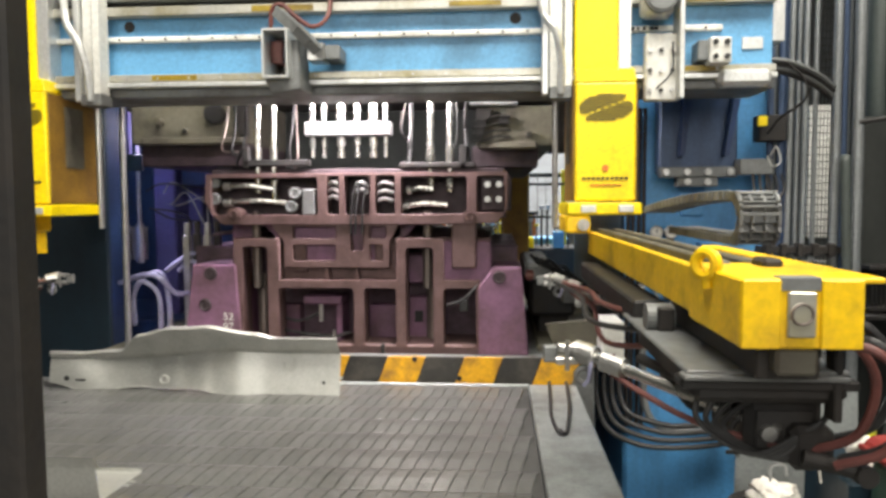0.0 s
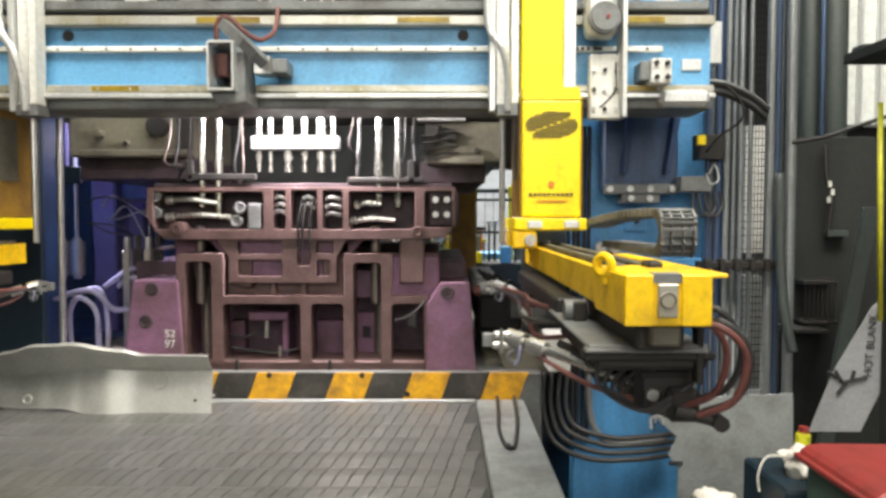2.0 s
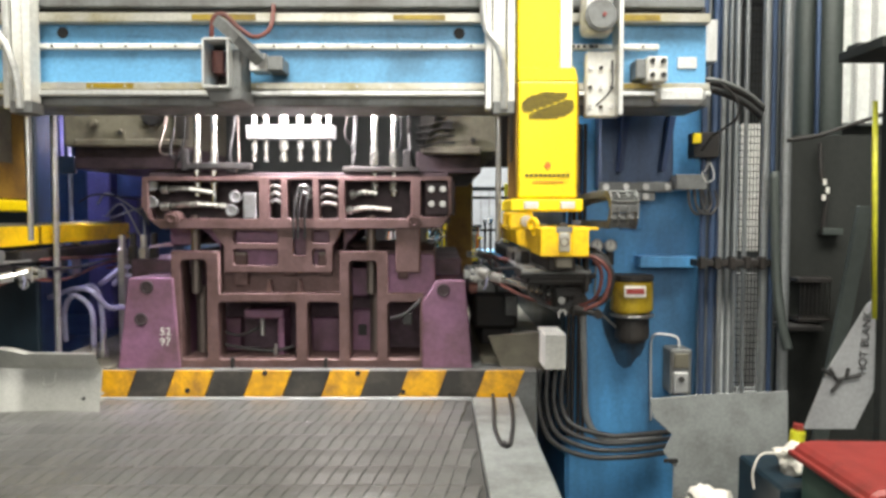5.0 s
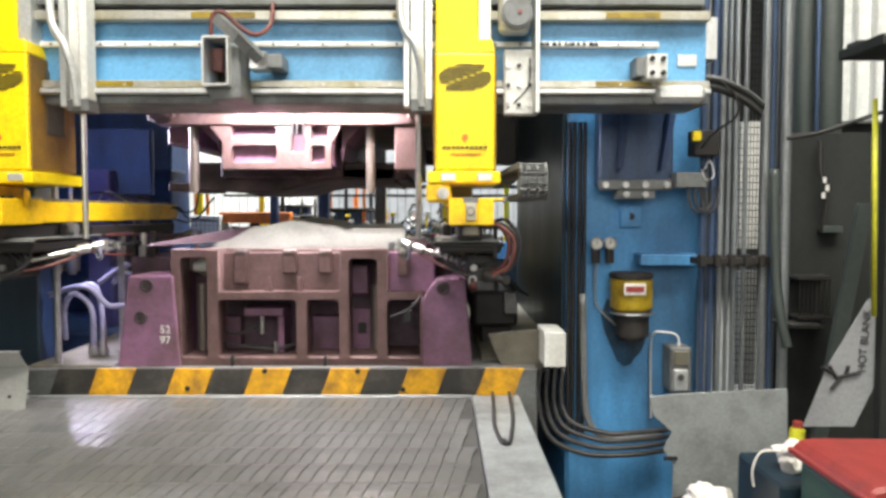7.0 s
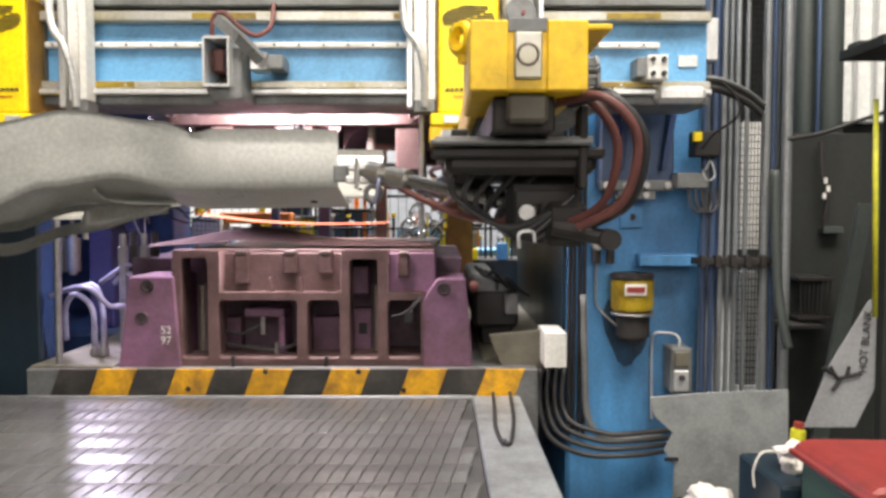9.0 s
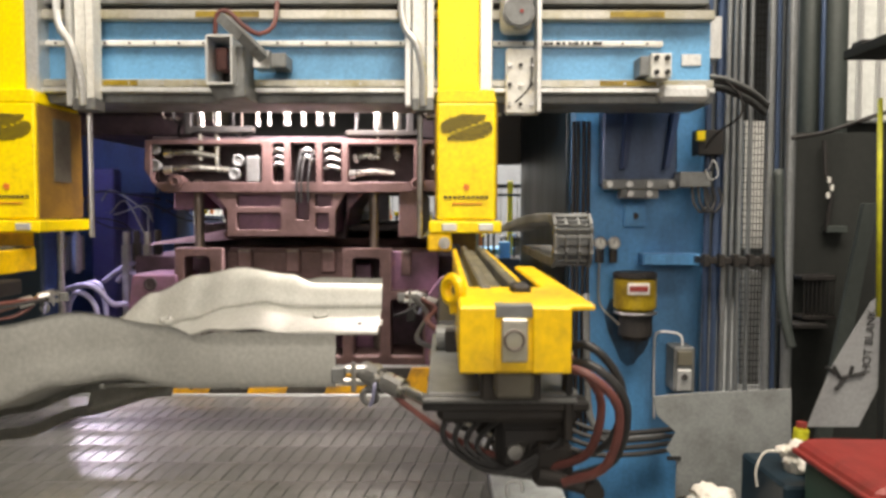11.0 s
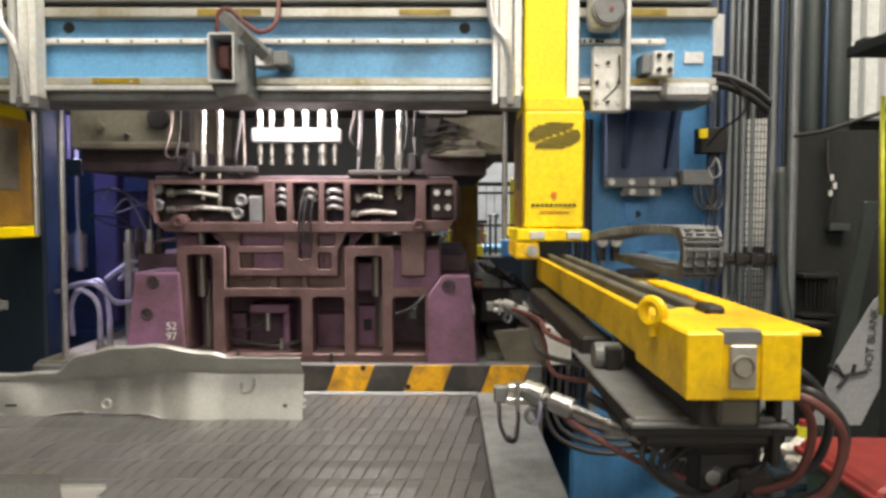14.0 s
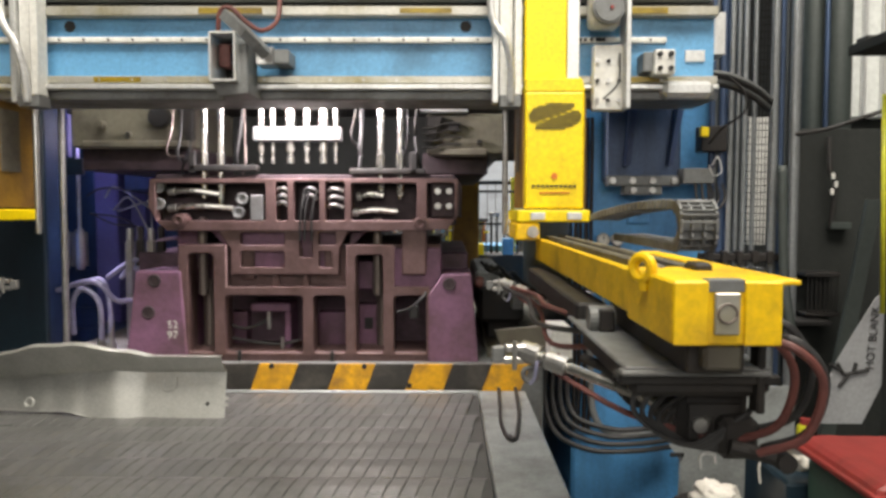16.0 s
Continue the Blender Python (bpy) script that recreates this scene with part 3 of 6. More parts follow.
part("guide_post", cyl((-1.25, 3.70, 1.20), (-1.25, 3.70, 1.60), 0.024, 20, bevel=0.006), POST, ram)
part("guide_post", cyl((-0.355, 3.70, 1.20), (-0.355, 3.70, 1.60), 0.024, 20, bevel=0.006), POST, ram)
MANI = (-0.764, 3.7, 2.026)
manifold = part("manifold", box(-0.984, -0.537, 3.68, 3.76, 1.987, 2.058, 0.006), GREY, ram, "pale grey hose manifold bar")
for u, r in ((450, .014), (470, .012), (500, .022), (528, .015), (556, .022), (577, .012)):
    xx = MANI[0] + (u - 512) * 0.003
    part("nozzle", join(cyl((xx, 3.72, MANI[2] - 0.03), (xx, 3.72, MANI[2] - 0.09), r, 14), cyl((xx, 3.72, MANI[2] - 0.09), (xx, 3.72, MANI[2] - 0.13), r * 0.7, 14), cyl((xx, 3.72, MANI[2] - 0.12), (xx, 3.72, MANI[2] - 0.15), r * 0.95, 14)), CHROME, manifold)
    part("supply_pipe", cyl((xx, 3.72, MANI[2] + 0.02), (xx, 3.74, MANI[2] + 0.75), r * 1.15, 14), CHROME, ram)
for u in (358, 386, 655, 688):
    xx = MANI[0] + (u - 512) * 0.003
    riser_h = part("riser_hose", hose([(xx, 3.68, MANI[2] + 0.6), (xx + 0.004, 3.67, MANI[2] + 0.2), (xx, 3.67, MANI[2] - 0.08), (xx, 3.67, MANI[2] - 0.30 - 0.03 * (u % 3))], 0.0165, 10, 10, 0.015), CHROME, ram)
    part("coupling", cyl((xx, 3.67, MANI[2] - 0.10), (xx, 3.67, MANI[2] - 0.17), 0.021, 12), CHROME, riser_h)
    part("coupling", cyl((xx, 3.67, MANI[2] - 0.24), (xx, 3.67, MANI[2] - 0.30), 0.02, 12), CHROME, riser_h)
for a, b in (((-1.404, 3.66, 1.73), (-1.148, 3.66, 1.716)), ((-1.406, 3.66, 1.644), (-1.078, 3.66, 1.647)), ((-0.474, 3.66, 1.624), (-0.251, 3.66, 1.63)), ((-0.451, 3.66, 1.704), (-0.322, 3.66, 1.71))):
    m = (Vector(a) + Vector(b)) / 2 + Vector((0, -0.01, 0.012))
    part("branch_hose", hose([a, m, b], 0.017, 10, 8, 0.01), CHROME, ram)
    part("coupling", cyl(a, Vector(a) + (m - Vector(a)) * 0.25, 0.022, 12), STEEL, ram)
for p in ((-1.442, 3.62, 1.751), (-1.443, 3.62, 1.667), (-1.044, 3.62, 1.625), (-1.024, 3.62, 1.692), (-0.953, 3.62, 1.675), (-0.954, 3.62, 1.608)):
    part("port", join(ring(p, (0, 1, 0), 0.024, 0.008), cyl(p, (p[0], p[1] + 0.06, p[2]), 0.022)), GREY, ram)
bolts_on = [o for o in ram.children if o.name.startswith("bolt_block")][0]
for p in ((-0.045, 3.6, 1.731), (0.011, 3.6, 1.731), (-0.045, 3.6, 1.658), (0.011, 3.6, 1.658)):
    part("bolt", cyl((p[0], 3.6, p[2]), (p[0], 3.585, p[2]), 0.017, 6), STEEL, bolts_on)
for p in ((-1.328, 3.6, 1.586), (-0.135, 3.6, 1.574)):
    part("lug", join(cyl((p[0], 3.58, p[2]), (p[0], 3.68, p[2]), 0.036, 20), ring((p[0], 3.578, p[2]), (0, 1, 0), 0.02, 0.008)), DIE_EDGE, ram)
for u in (520, 528, 540):
    a = -0.725 + (u - 520) * 0.0028
    part("cable", hose([(a + 0.02, 3.6, 1.737), (a, 3.585, 1.625), (a - 0.005, 3.59, 1.484)], 0.006), RUBBER, ram)

# ---- feeder beam in front of the press ----
beam = thing("feeder_beam", (-1.2, 3.2, 2.124), "pale blue feeder beam with oil-stained guide rails", "feeder beam")
XL, XR = -4.2, 1.145
for name, mat, z1, z0, y0, right in (
    ("beam_body", BEAM_BLUE, 2.508, 2.153, 3.15, 0), ("guide_rail", RAIL, 2.499, 2.459, 3.10, 0), ("rack_rail", WHITE, 2.376, 2.352, 3.125, 0.21), ("guide_rail", RAIL, 2.207, 2.176, 3.10, 0),
    ("lower_flange", ALU, 2.17, 2.149, 3.08, 0), ("lower_web", GREY, 2.153, 2.11, 3.12, 0), ("cable_tray", GREY, 2.566, 2.528, 3.12, 0.02), ("upper_web", DARK, 2.54, 2.513, 3.16, 0)):
    part(name, box(XL, XR - right, y0, 3.42, z0, z1, 0.004), mat, beam)
zb = 2.363
for i in range(46):
    part("rack_bolt", cyl((XR - 0.28 - 0.105 * i, 3.126, zb), (XR - 0.28 - 0.105 * i, 3.119, zb), 0.0055, 6), DARK, beam)
for i in range(34):
    part("rail_bolt", cyl((XR - 0.10 - 0.14 * i, 3.101, 2.19), (XR - 0.10 - 0.14 * i, 3.094, 2.19), 0.006, 6), STEEL, beam)
stop = part("end_stop", box(0.856, 0.94, 3.02, 3.15, 2.199, 2.302, 0.004), WHITE, beam, "white steel end stop with four black bolts")
part("stop_body", box(0.816, 0.878, 3.05, 3.16, 2.216, 2.297, 0.004), GREY, beam)
for p in ((0.875, 3.02, 2.282), (0.92, 3.02, 2.282), (0.876, 3.02, 2.224), (0.921, 3.02, 2.224)):
    part("bolt", cyl((p[0], 3.02, p[2]), (p[0], 3.008, p[2]), 0.011, 8), INK, stop)
for i in range(11):
    part("rack_mark", box(0.40 + 0.026 * i, 0.40 + 0.026 * i + (0.012 if i % 3 else 0.018), 3.121, 3.126, 2.357, 2.371, 0), INK, beam)
for x0, x1, z0, z1 in ((0.70, 0.93, 2.466, 2.492), (0.66, 0.90, 2.180, 2.203), (-1.05, -0.78, 2.466, 2.492), (-0.2, 0.02, 2.468, 2.49), (-1.5, -1.3, 2.180, 2.203)):
    part("grease_streak", box(x0, x1, 3.096, 3.101, z0, z1, 0.001), GREASE, beam)
for x in (-1.62, 0.08):
    part("beam_hole", cyl((x, 3.152, 2.425), (x, 3.146, 2.425), 0.024, 18), INK, beam)
part("type_plate", box(1.02, 1.103, 3.142, 3.15, 2.276, 2.324, 0.001), ALU, beam)
part("end_cap", box(0.905, 1.12, 3.06, 3.4, 2.112, 2.182, 0.02), ALU, beam)

# ---- inspection lamp hung on the beam ----
lamp = thing("camera_box", (-0.898, 2.92, 2.134), "open grey sheet-metal camera box on a bracket arm", "camera box")
for px in ((-0.933, -0.925, 2.86, 3.06, 2.146, 2.333), (-0.836, -0.828, 2.86, 3.06, 2.146, 2.329), (-0.928, -0.827, 2.86, 3.06, 2.329, 2.338), (-0.932, -0.83, 2.86, 3.06, 2.144, 2.153)):
    part("housing_side", box(*px, 0.0015), ALU, lamp)
part("housing_back", box(-0.985, -0.89, 3.05, 3.06, 2.179, 2.374, 0.001), DARK, lamp)
part("hood", prism([(-0.936, 2.151), (-0.79, 2.151), (-0.791, 2.104), (-0.91, 2.091)], 2.9, 3.1, 0.003), GREY, lamp)
part("side_slab", box(-0.841, -0.798, 2.92, 3.08, 2.152, 2.304, 0.004), GREY, lamp)
part("camera", box(-0.922, -0.874, 2.95, 3.03, 2.218, 2.308, 0.004), RED_HOSE, lamp)
part("bracket_arm", hose([(-0.891, 2.95, 2.422), (-0.799, 2.9, 2.339), (-0.73, 2.96, 2.268)], 0.030, 4, 2), GREY, lamp)
part("arm_slot", hose([(-0.838, 2.9, 2.387), (-0.74, 2.91, 2.293)], 0.006, 4, 2), DARK, lamp)
part("clamp", box(-0.786, -0.713, 3, 3.1, 2.235, 2.308, 0.004), STEEL, lamp)
part("mount", box(-0.721, -0.652, 3.02, 3.15, 2.243, 2.301, 0.004), GREY, lamp)
part("cable", hose([(-0.931, 2.98, 2.358), (-0.919, 2.97, 2.441), (-0.874, 2.97, 2.454), (-0.82, 2.98, 2.405), (-0.757, 3, 2.372), (-0.708, 3.05, 2.423), (-0.704, 3.1, 2.53)], 0.010), RED_HOSE, lamp)


# ---- transfer feeder: carriage on the beam, lifting column, sliding arm ----
def carriage(cx, side, label):
    """cx: the column's middle; side: 1 where the motor sits to the column's east."""
    c = thing("feeder_carriage", (cx, 3.08, 2.086), label, "feeder carriage", "feeder carriages")
    zt, zb = 3.21, 2.086
    x0 = cx - 0.255 if side > 0 else cx + 0.24
    for a, b, y in ((0, 0.025, 3.03), (0.03, 0.085, 3.05), (0.09, 0.12, 3.02)):
        part("profile", box(x0 + a, x0 + b, y, 3.1, zb + 0.03 * (a > 0.02), zt, 0.003), WHITE if a else ALU, c)
    part("shoe", box(x0 + 0.03, x0 + 0.12, 3.02, 3.12, zb - 0.02, zb + 0.03, 0.004), GREY, c)
    part("guide_rod", cyl((x0 + 0.06, 3.1, zb - 0.55), (x0 + 0.06, 3.1, zb), 0.012, 12), STEEL, c)
    part("cable_conduit", hose([(x0 + 0.0, 3.0, zt - 0.3), (x0 - 0.01, 2.99, zt - 0.75), (x0 + 0.05, 2.98, zb + 0.24), (x0 + 0.075, 3.0, zb + 0.12), (x0 + 0.075, 3.02, zb)], 0.016, 10, 8, 0.03), ALU, c)
    if side > 0:
        plate_m = part("motor_plate", box(cx + 0.165, cx + 0.29, 3.04, 3.1, zb - 0.03, zb + 0.24, 0.006), WHITE, c, "dirty white motor plate with screws")
        part("plate_edge", box(cx + 0.285, cx + 0.305, 2.98, 3.1, zb - 0.03, zt, 0.003), ALU, c)
        gear = part("gear_motor", cyl((cx + 0.21, 2.96, zb + 0.37), (cx + 0.21, 3.1, zb + 0.37), 0.065, 20, bevel=0.01), GREY, c)
        part("motor_housing", box(cx + 0.14, cx + 0.27, 2.99, 3.1, zb + 0.30, zb + 0.52, 0.03, 3), ALU, c)
        part("motor_button", cyl((cx + 0.22, 2.962, zb + 0.37), (cx + 0.22, 2.954, zb + 0.37), 0.008), RED, gear)
        for i in range(9):
            a, b = cx + 0.18 + 0.045 * (i % 3), zb + 0.01 + 0.08 * (i // 3)
            part("screw", cyl((a, 3.041, b), (a, 3.03, b), 0.009, 6), DARK if i % 2 else STEEL, plate_m)
        part("sensor_cable", hose([(cx + 0.27, 3.03, zb + 0.2), (cx + 0.26, 3.0, zb + 0.08), (cx + 0.2, 3.01, zb + 0.01)], 0.004), RUBBER, c)
    return c


def lift_column(cx, lz, label):
    """lz: the height of the emblem's middle."""
    c = thing("lift_column", (cx, 3.15, lz - 0.45), label, "lift column", "lift columns")
    part("mast", box(cx - 0.12, cx + 0.055, 3.05, 3.3, lz + 0.1, lz + 2.0, 0.006), YELLOW, c)
    part("mast_rail", box(cx + 0.057, cx + 0.11, 3.06, 3.28, lz + 0.12, lz + 2.0, 0.004), ALU, c)
    part("collar", prism([(cx - 0.12, lz + 0.155), (cx + 0.112, lz + 0.155), (cx + 0.125, lz + 0.10), (cx - 0.123, lz + 0.10)], 3.0, 3.36, 0.004), YELLOW, c)
    part("housing", box(cx - 0.122, cx + 0.122, 3.0, 3.38, lz - 0.38, lz + 0.10, 0.008, 2), YELLOW, c)
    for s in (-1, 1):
        # Thin skin over the yellow side, its brown standing in for shade.
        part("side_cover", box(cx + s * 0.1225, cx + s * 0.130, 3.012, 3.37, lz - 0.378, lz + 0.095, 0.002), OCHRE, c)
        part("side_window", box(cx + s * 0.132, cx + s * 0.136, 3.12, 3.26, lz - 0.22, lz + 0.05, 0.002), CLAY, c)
    part("foot_plate", box(cx - 0.155, cx + 0.145, 2.975, 3.4, lz - 0.435, lz - 0.385, 0.006), YELLOW, c)
    part("foot_tab", box(cx - 0.10, cx - 0.04, 2.965, 2.985, lz - 0.425, lz - 0.395, 0.003), ALU, c)
    part("foot_tab", box(cx + 0.05, cx + 0.11, 2.965, 2.985, lz - 0.425, lz - 0.395, 0.003), ALU, c)
    part("guide_shoe", box(cx - 0.16, cx - 0.06, 2.98, 3.3, lz - 0.51, lz - 0.437, 0.008), ARM_YELLOW, c)
    part("roller", cyl((cx - 0.09, 2.96, lz - 0.475), (cx - 0.09, 3.0, lz - 0.475), 0.024, 16), STEEL, c)
    # striped round emblem and a line of lettering shown as bars
    emblem = part("emblem", box(cx - 0.025, cx + 0.025, 2.9955, 2.998, lz + 0.0515, lz + 0.0535, 0), LOGO, c, "dark striped oval emblem")
    for i in range(-5, 6):
        w = 0.108 * math.sqrt(max(0.0, 1 - (i / 5.4) ** 2))
        mid, cut = 0.088 * math.sin(i * 0.34), 0.008
        for a, b in ((-w, mid - cut), (mid + cut, w)):
            if b - a > 0.008:
                part("emblem_bar", box(cx + a, cx + b, 2.995, 2.999, lz + i * 0.0097 - 0.0024, lz + i * 0.0097 + 0.0024, 0), LOGO, emblem)
    for i in range(10):
        part("lettering_bar", box(cx - 0.092 + i * 0.0188, cx - 0.079 + i * 0.0188, 2.995, 2.999, lz - 0.2915, lz - 0.2815, 0), INK, c)
    part("lettering_line", box(cx - 0.06, cx + 0.065, 2.995, 2.999, lz - 0.316, lz - 0.311, 0), ORANGE, c)
    part("small_mark", cyl((cx, 2.999, lz - 0.245), (cx, 2.995, lz - 0.245), 0.013), ORANGE, c)
    return c


def feeder_arm(ex, ey, ez, s, label):
    """A sliding arm: (ex, ey, ez) is the middle of its near end face; s: -1 where its grippers reach west."""
    a = thing("sliding_feeder", (ex, ey, ez), label, "transfer feeder", "sliding feeders")

    def at(x, y, z):
        return (ex - s * x, ey + y, ez + z)

    def bx(x0, x1, y0, y1, z0, z1, bevel=0.004):
        p, q = at(x0, y0, z0), at(x1, y1, z1)
        return box(p[0], q[0], p[1], q[1], p[2], q[2], bevel)

    part("end_box", bx(-0.088, 0.092, 0, 0.30, -0.055, 0.053, 0.004), ARM_YELLOW, a)
    part("end_cheek", bx(-0.088, -0.030, -0.006, 0.0, -0.054, 0.052, 0.002), ARM_YELLOW, a)
    part("end_cheek", bx(0.030, 0.092, -0.006, 0.0, -0.054, 0.052, 0.002), ARM_YELLOW, a)
    part("top_notch", bx(-0.03, 0.03, -0.003, 0.03, 0.035, 0.056, 0.001), GREY, a)
    ep = part("end_plate", bx(-0.020, 0.022, -0.008, 0.0, -0.036, 0.034, 0.003), RAIL, a, "square stained steel plate with a round bearing cap")
    part("bearing_cap", cyl(at(0, -0.010, 0), at(0, 0, 0), 0.018, 24), RAIL, ep)
    part("cap_groove", ring(at(0.0, -0.010, 0), (0, 1, 0), 0.0155, 0.0022, 24), POST, ep)
    part("top_flange", bx(0.085, 0.135, 0.02, 0.85, 0.044, 0.053, 0.002), ARM_YELLOW, a)
    part("rail_side", bx(-0.076, -0.058, 0.30, 1.95, -0.05, 0.045), ARM_YELLOW, a)
    part("rail_side", bx(0.052, 0.070, 0.30, 1.95, -0.05, 0.045), ARM_YELLOW, a)
    part("rail_floor", bx(-0.058, 0.052, 0.30, 1.95, -0.045, 0.010), GREY, a)
    part("linear_guide", bx(-0.040, -0.018, 0.27, 1.93, 0.010, 0.058), CLAY, a)
    part("linear_guide", bx(0.022, 0.046, 0.27, 1.93, 0.010, 0.058), CLAY, a)
    part("end_stop", bx(0.016, 0.052, 0.20, 0.268, 0.012, 0.068, 0.006), DARK, a)
    part("drive_belt", bx(-0.012, 0.016, 0.12, 1.93, 0.010, 0.040), CLAY, a)
    part("lifting_eye", ring(at(-0.096, 0.16, 0.062), (0.9, 0.7, 0), 0.021, 0.0105), ARM_YELLOW, a)
    part("eye_shank", cyl(at(-0.092, 0.16, 0.02), at(-0.095, 0.16, 0.045), 0.01), ARM_YELLOW, a)
    # tooling under the arm
    part("tool_plate", bx(-0.142, 0.125, 0.10, 0.72, -0.122, -0.112, 0.003), GREY, a)
    part("plate_skin", bx(-0.150, 0.120, 0.085, 0.12, -0.128, -0.118, 0.003), GREY, a)
    part("tool_hanger", bx(-0.05, 0.05, 0.04, 0.60, -0.112, -0.056), DARK, a)
    part("tool_drum", cyl(at(-0.13, 0.50, -0.085), at(-0.07, 0.50, -0.085), 0.030, 18), GREY, a)
    part("drum_bracket", bx(-0.11, -0.075, 0.46, 0.54, -0.112, -0.06), DARK, a)
    part("under_cover", bx(-0.03, 0.035, 0.01, 0.09, -0.10, -0.056, 0.006), CLAY, a)
    part("tool_head", bx(-0.125, 0.135, 0.12, 0.60, -0.175, -0.124, 0.012), DARK, a)
    part("head_lip", bx(-0.15, 0.145, 0.105, 0.16, -0.148, -0.130, 0.004), DARK, a)
    part("gear_box", bx(-0.015, 0.12, 0.18, 0.40, -0.29, -0.176, 0.014), DARK, a)
    part("cover_plate", bx(0.0, 0.10, 0.172, 0.18, -0.27, -0.20, 0.004), DARK, a)
    part("motor", cyl(at(-0.06, 0.30, -0.21), at(-0.06, 0.52, -0.21), 0.036, 16, bevel=0.006), DARK, a)
    part("cable_gland", cyl(at(0.02, 0.16, -0.24), at(0.02, 0.18, -0.24), 0.014, 12), STEEL, a)
    part("valve_block", bx(0.05, 0.125, 0.14, 0.26, -0.30, -0.22, 0.012), DARK, a)
    part("side_lever", cyl(at(0.06, 0.12, -0.265), at(0.155, 0.10, -0.285), 0.014, 12), DARK, a)
    part("lever_knuckle", cyl(at(0.15, 0.08, -0.285), at(0.15, 0.12, -0.285), 0.018, 12), DARK, a)
    part("bracket_frame", bx(0.10, 0.115, 0.10, 0.14, -0.20, -0.06, 0.003), DARK, a)
    part("post_cap", cyl(at(0.105, 0.12, -0.065), at(0.105, 0.12, -0.045), 0.012, 14), ALU, a)
    part("hook", hose([at(0.0, 0.10, -0.30), at(0.0, 0.10, -0.275), at(0.022, 0.10, -0.272), at(0.026, 0.10, -0.29)], 0.003, 6, 3), ALU, a)
    part("lower_rod", cyl(at(-0.06, 0.36, -0.20), at(-0.14, 0.5, -0.18), 0.012, 10), DARK, a)
    for i, (x, y, z) in enumerate(((0.10, 0.02, -0.06), (0.12, 0.05, -0.06), (0.085, 0.09, -0.06), (0.13, 0.12, -0.05))):
        part("air_hose", hose([at(x - 0.04, y + 0.05, z), at(x + 0.02, y, z + 0.005 * i), at(x + 0.075, y, z - 0.06), at(x + 0.06, y + 0.02, z - 0.16), at(x - 0.005, y + 0.06, z - 0.205)], 0.0078, 10, 7), RUBBER if i % 2 else RED_HOSE, a)
    for i in range(5):
        k = 0.02 * i
        part("loose_cable", hose([at(-0.10 + 2 * k, 0.16, -0.15), at(-0.11 + k, 0.14 + k, -0.21 - 0.5 * k), at(-0.02 + k, 0.13 + 0.5 * k, -0.265 - 0.3 * k), at(0.07 + 0.5 * k, 0.15, -0.235 + 0.4 * k)], 0.0055, 9, 6), RUBBER, a)
    # near and far gripper booms
    for (x0, y0, z0), (x1, y1, z1) in (((0.045, 0.17, -0.235), (-0.275, 0.43, -0.155)), ((-0.06, 1.66, -0.19), (-0.215, 1.77, -0.143))):
        p, q = Vector(at(x0, y0, z0)), Vector(at(x1, y1, z1))
        w = (q - p).normalized()
        part("boom", cyl(p, q, 0.0125, 16), CHROME, a)
        part("boom_joint", join(cyl(q - w * 0.10, q - w * 0.05, 0.022, 14), cyl(q - w * 0.03, q + w * 0.02, 0.024, 14)), STEEL, a)
        part("boom_clamp", cyl(p + w * 0.09, p + w * 0.11, 0.017, 14), DARK, a)
        g = part("gripper", join(box(q.x - 0.005 * s, q.x + s * 0.055, q.y - 0.012, q.y + 0.02, q.z + 0.004, q.z + 0.02, 0.003), box(q.x + s * 0.01, q.x + s * 0.06, q.y - 0.01, q.y + 0.018, q.z - 0.024, q.z - 0.008, 0.003),
                                 cyl((q.x - s * 0.012, q.y - 0.02, q.z), (q.x - s * 0.012, q.y + 0.02, q.z), 0.02, 16), cyl((q.x + s * 0.035, q.y - 0.015, q.z - 0.035), (q.x + s * 0.035, q.y - 0.015, q.z + 0.03), 0.005, 10)), STEEL, a)
        part("clevis", join(ring((q.x, q.y - 0.015, q.z - 0.045), (0, 1, 0), 0.016, 0.006), cyl((q.x - s * 0.01, q.y - 0.015, q.z - 0.035), (q.x - s * 0.005, q.y - 0.015, q.z), 0.006, 8)), GREY, a)
        part("pad", box(q.x + s * 0.055, q.x + s * 0.085, q.y - 0.008, q.y + 0.015, q.z - 0.02, q.z + 0.016, 0.003), GREY, g)
        up = Vector((0, -0.01, -0.03))
        part("red_line", hose([p + up, p + (q - p) * 0.4 + up * 1.5, p + (q - p) * 0.7 + up, q - w * 0.05 + up * 0.3, q - w * 0.08 + Vector((0, 0, 0.02))], 0.0065, 8, 8), RED_HOSE, a)
        part("blue_line", hose([q - w * 0.02, q + Vector((0.012, -0.03, -0.02)), q + Vector((0.008, -0.03, -0.05)), q + Vector((0.0, -0.02, -0.065))], 0.004), BLUE_HOSE, a)
    for i, (x, z) in enumerate(((-0.1, -0.12), (-0.13, -0.14), (-0.09, -0.17))):
        part("air_line", hose([at(x + 0.05, 0.6, z), at(x - 0.06, 0.95, z - 0.03 * i), at(x - 0.04, 1.4, z - 0.02), at(x - 0.10, 1.75, -0.15)], 0.008, 8, 6), RED_HOSE if i != 1 else RUBBER, a)
    part("rear_tool_bar", bx(-0.13, -0.05, 0.65, 1.75, -0.13, -0.07, 0.006), DARK, a)
    return a


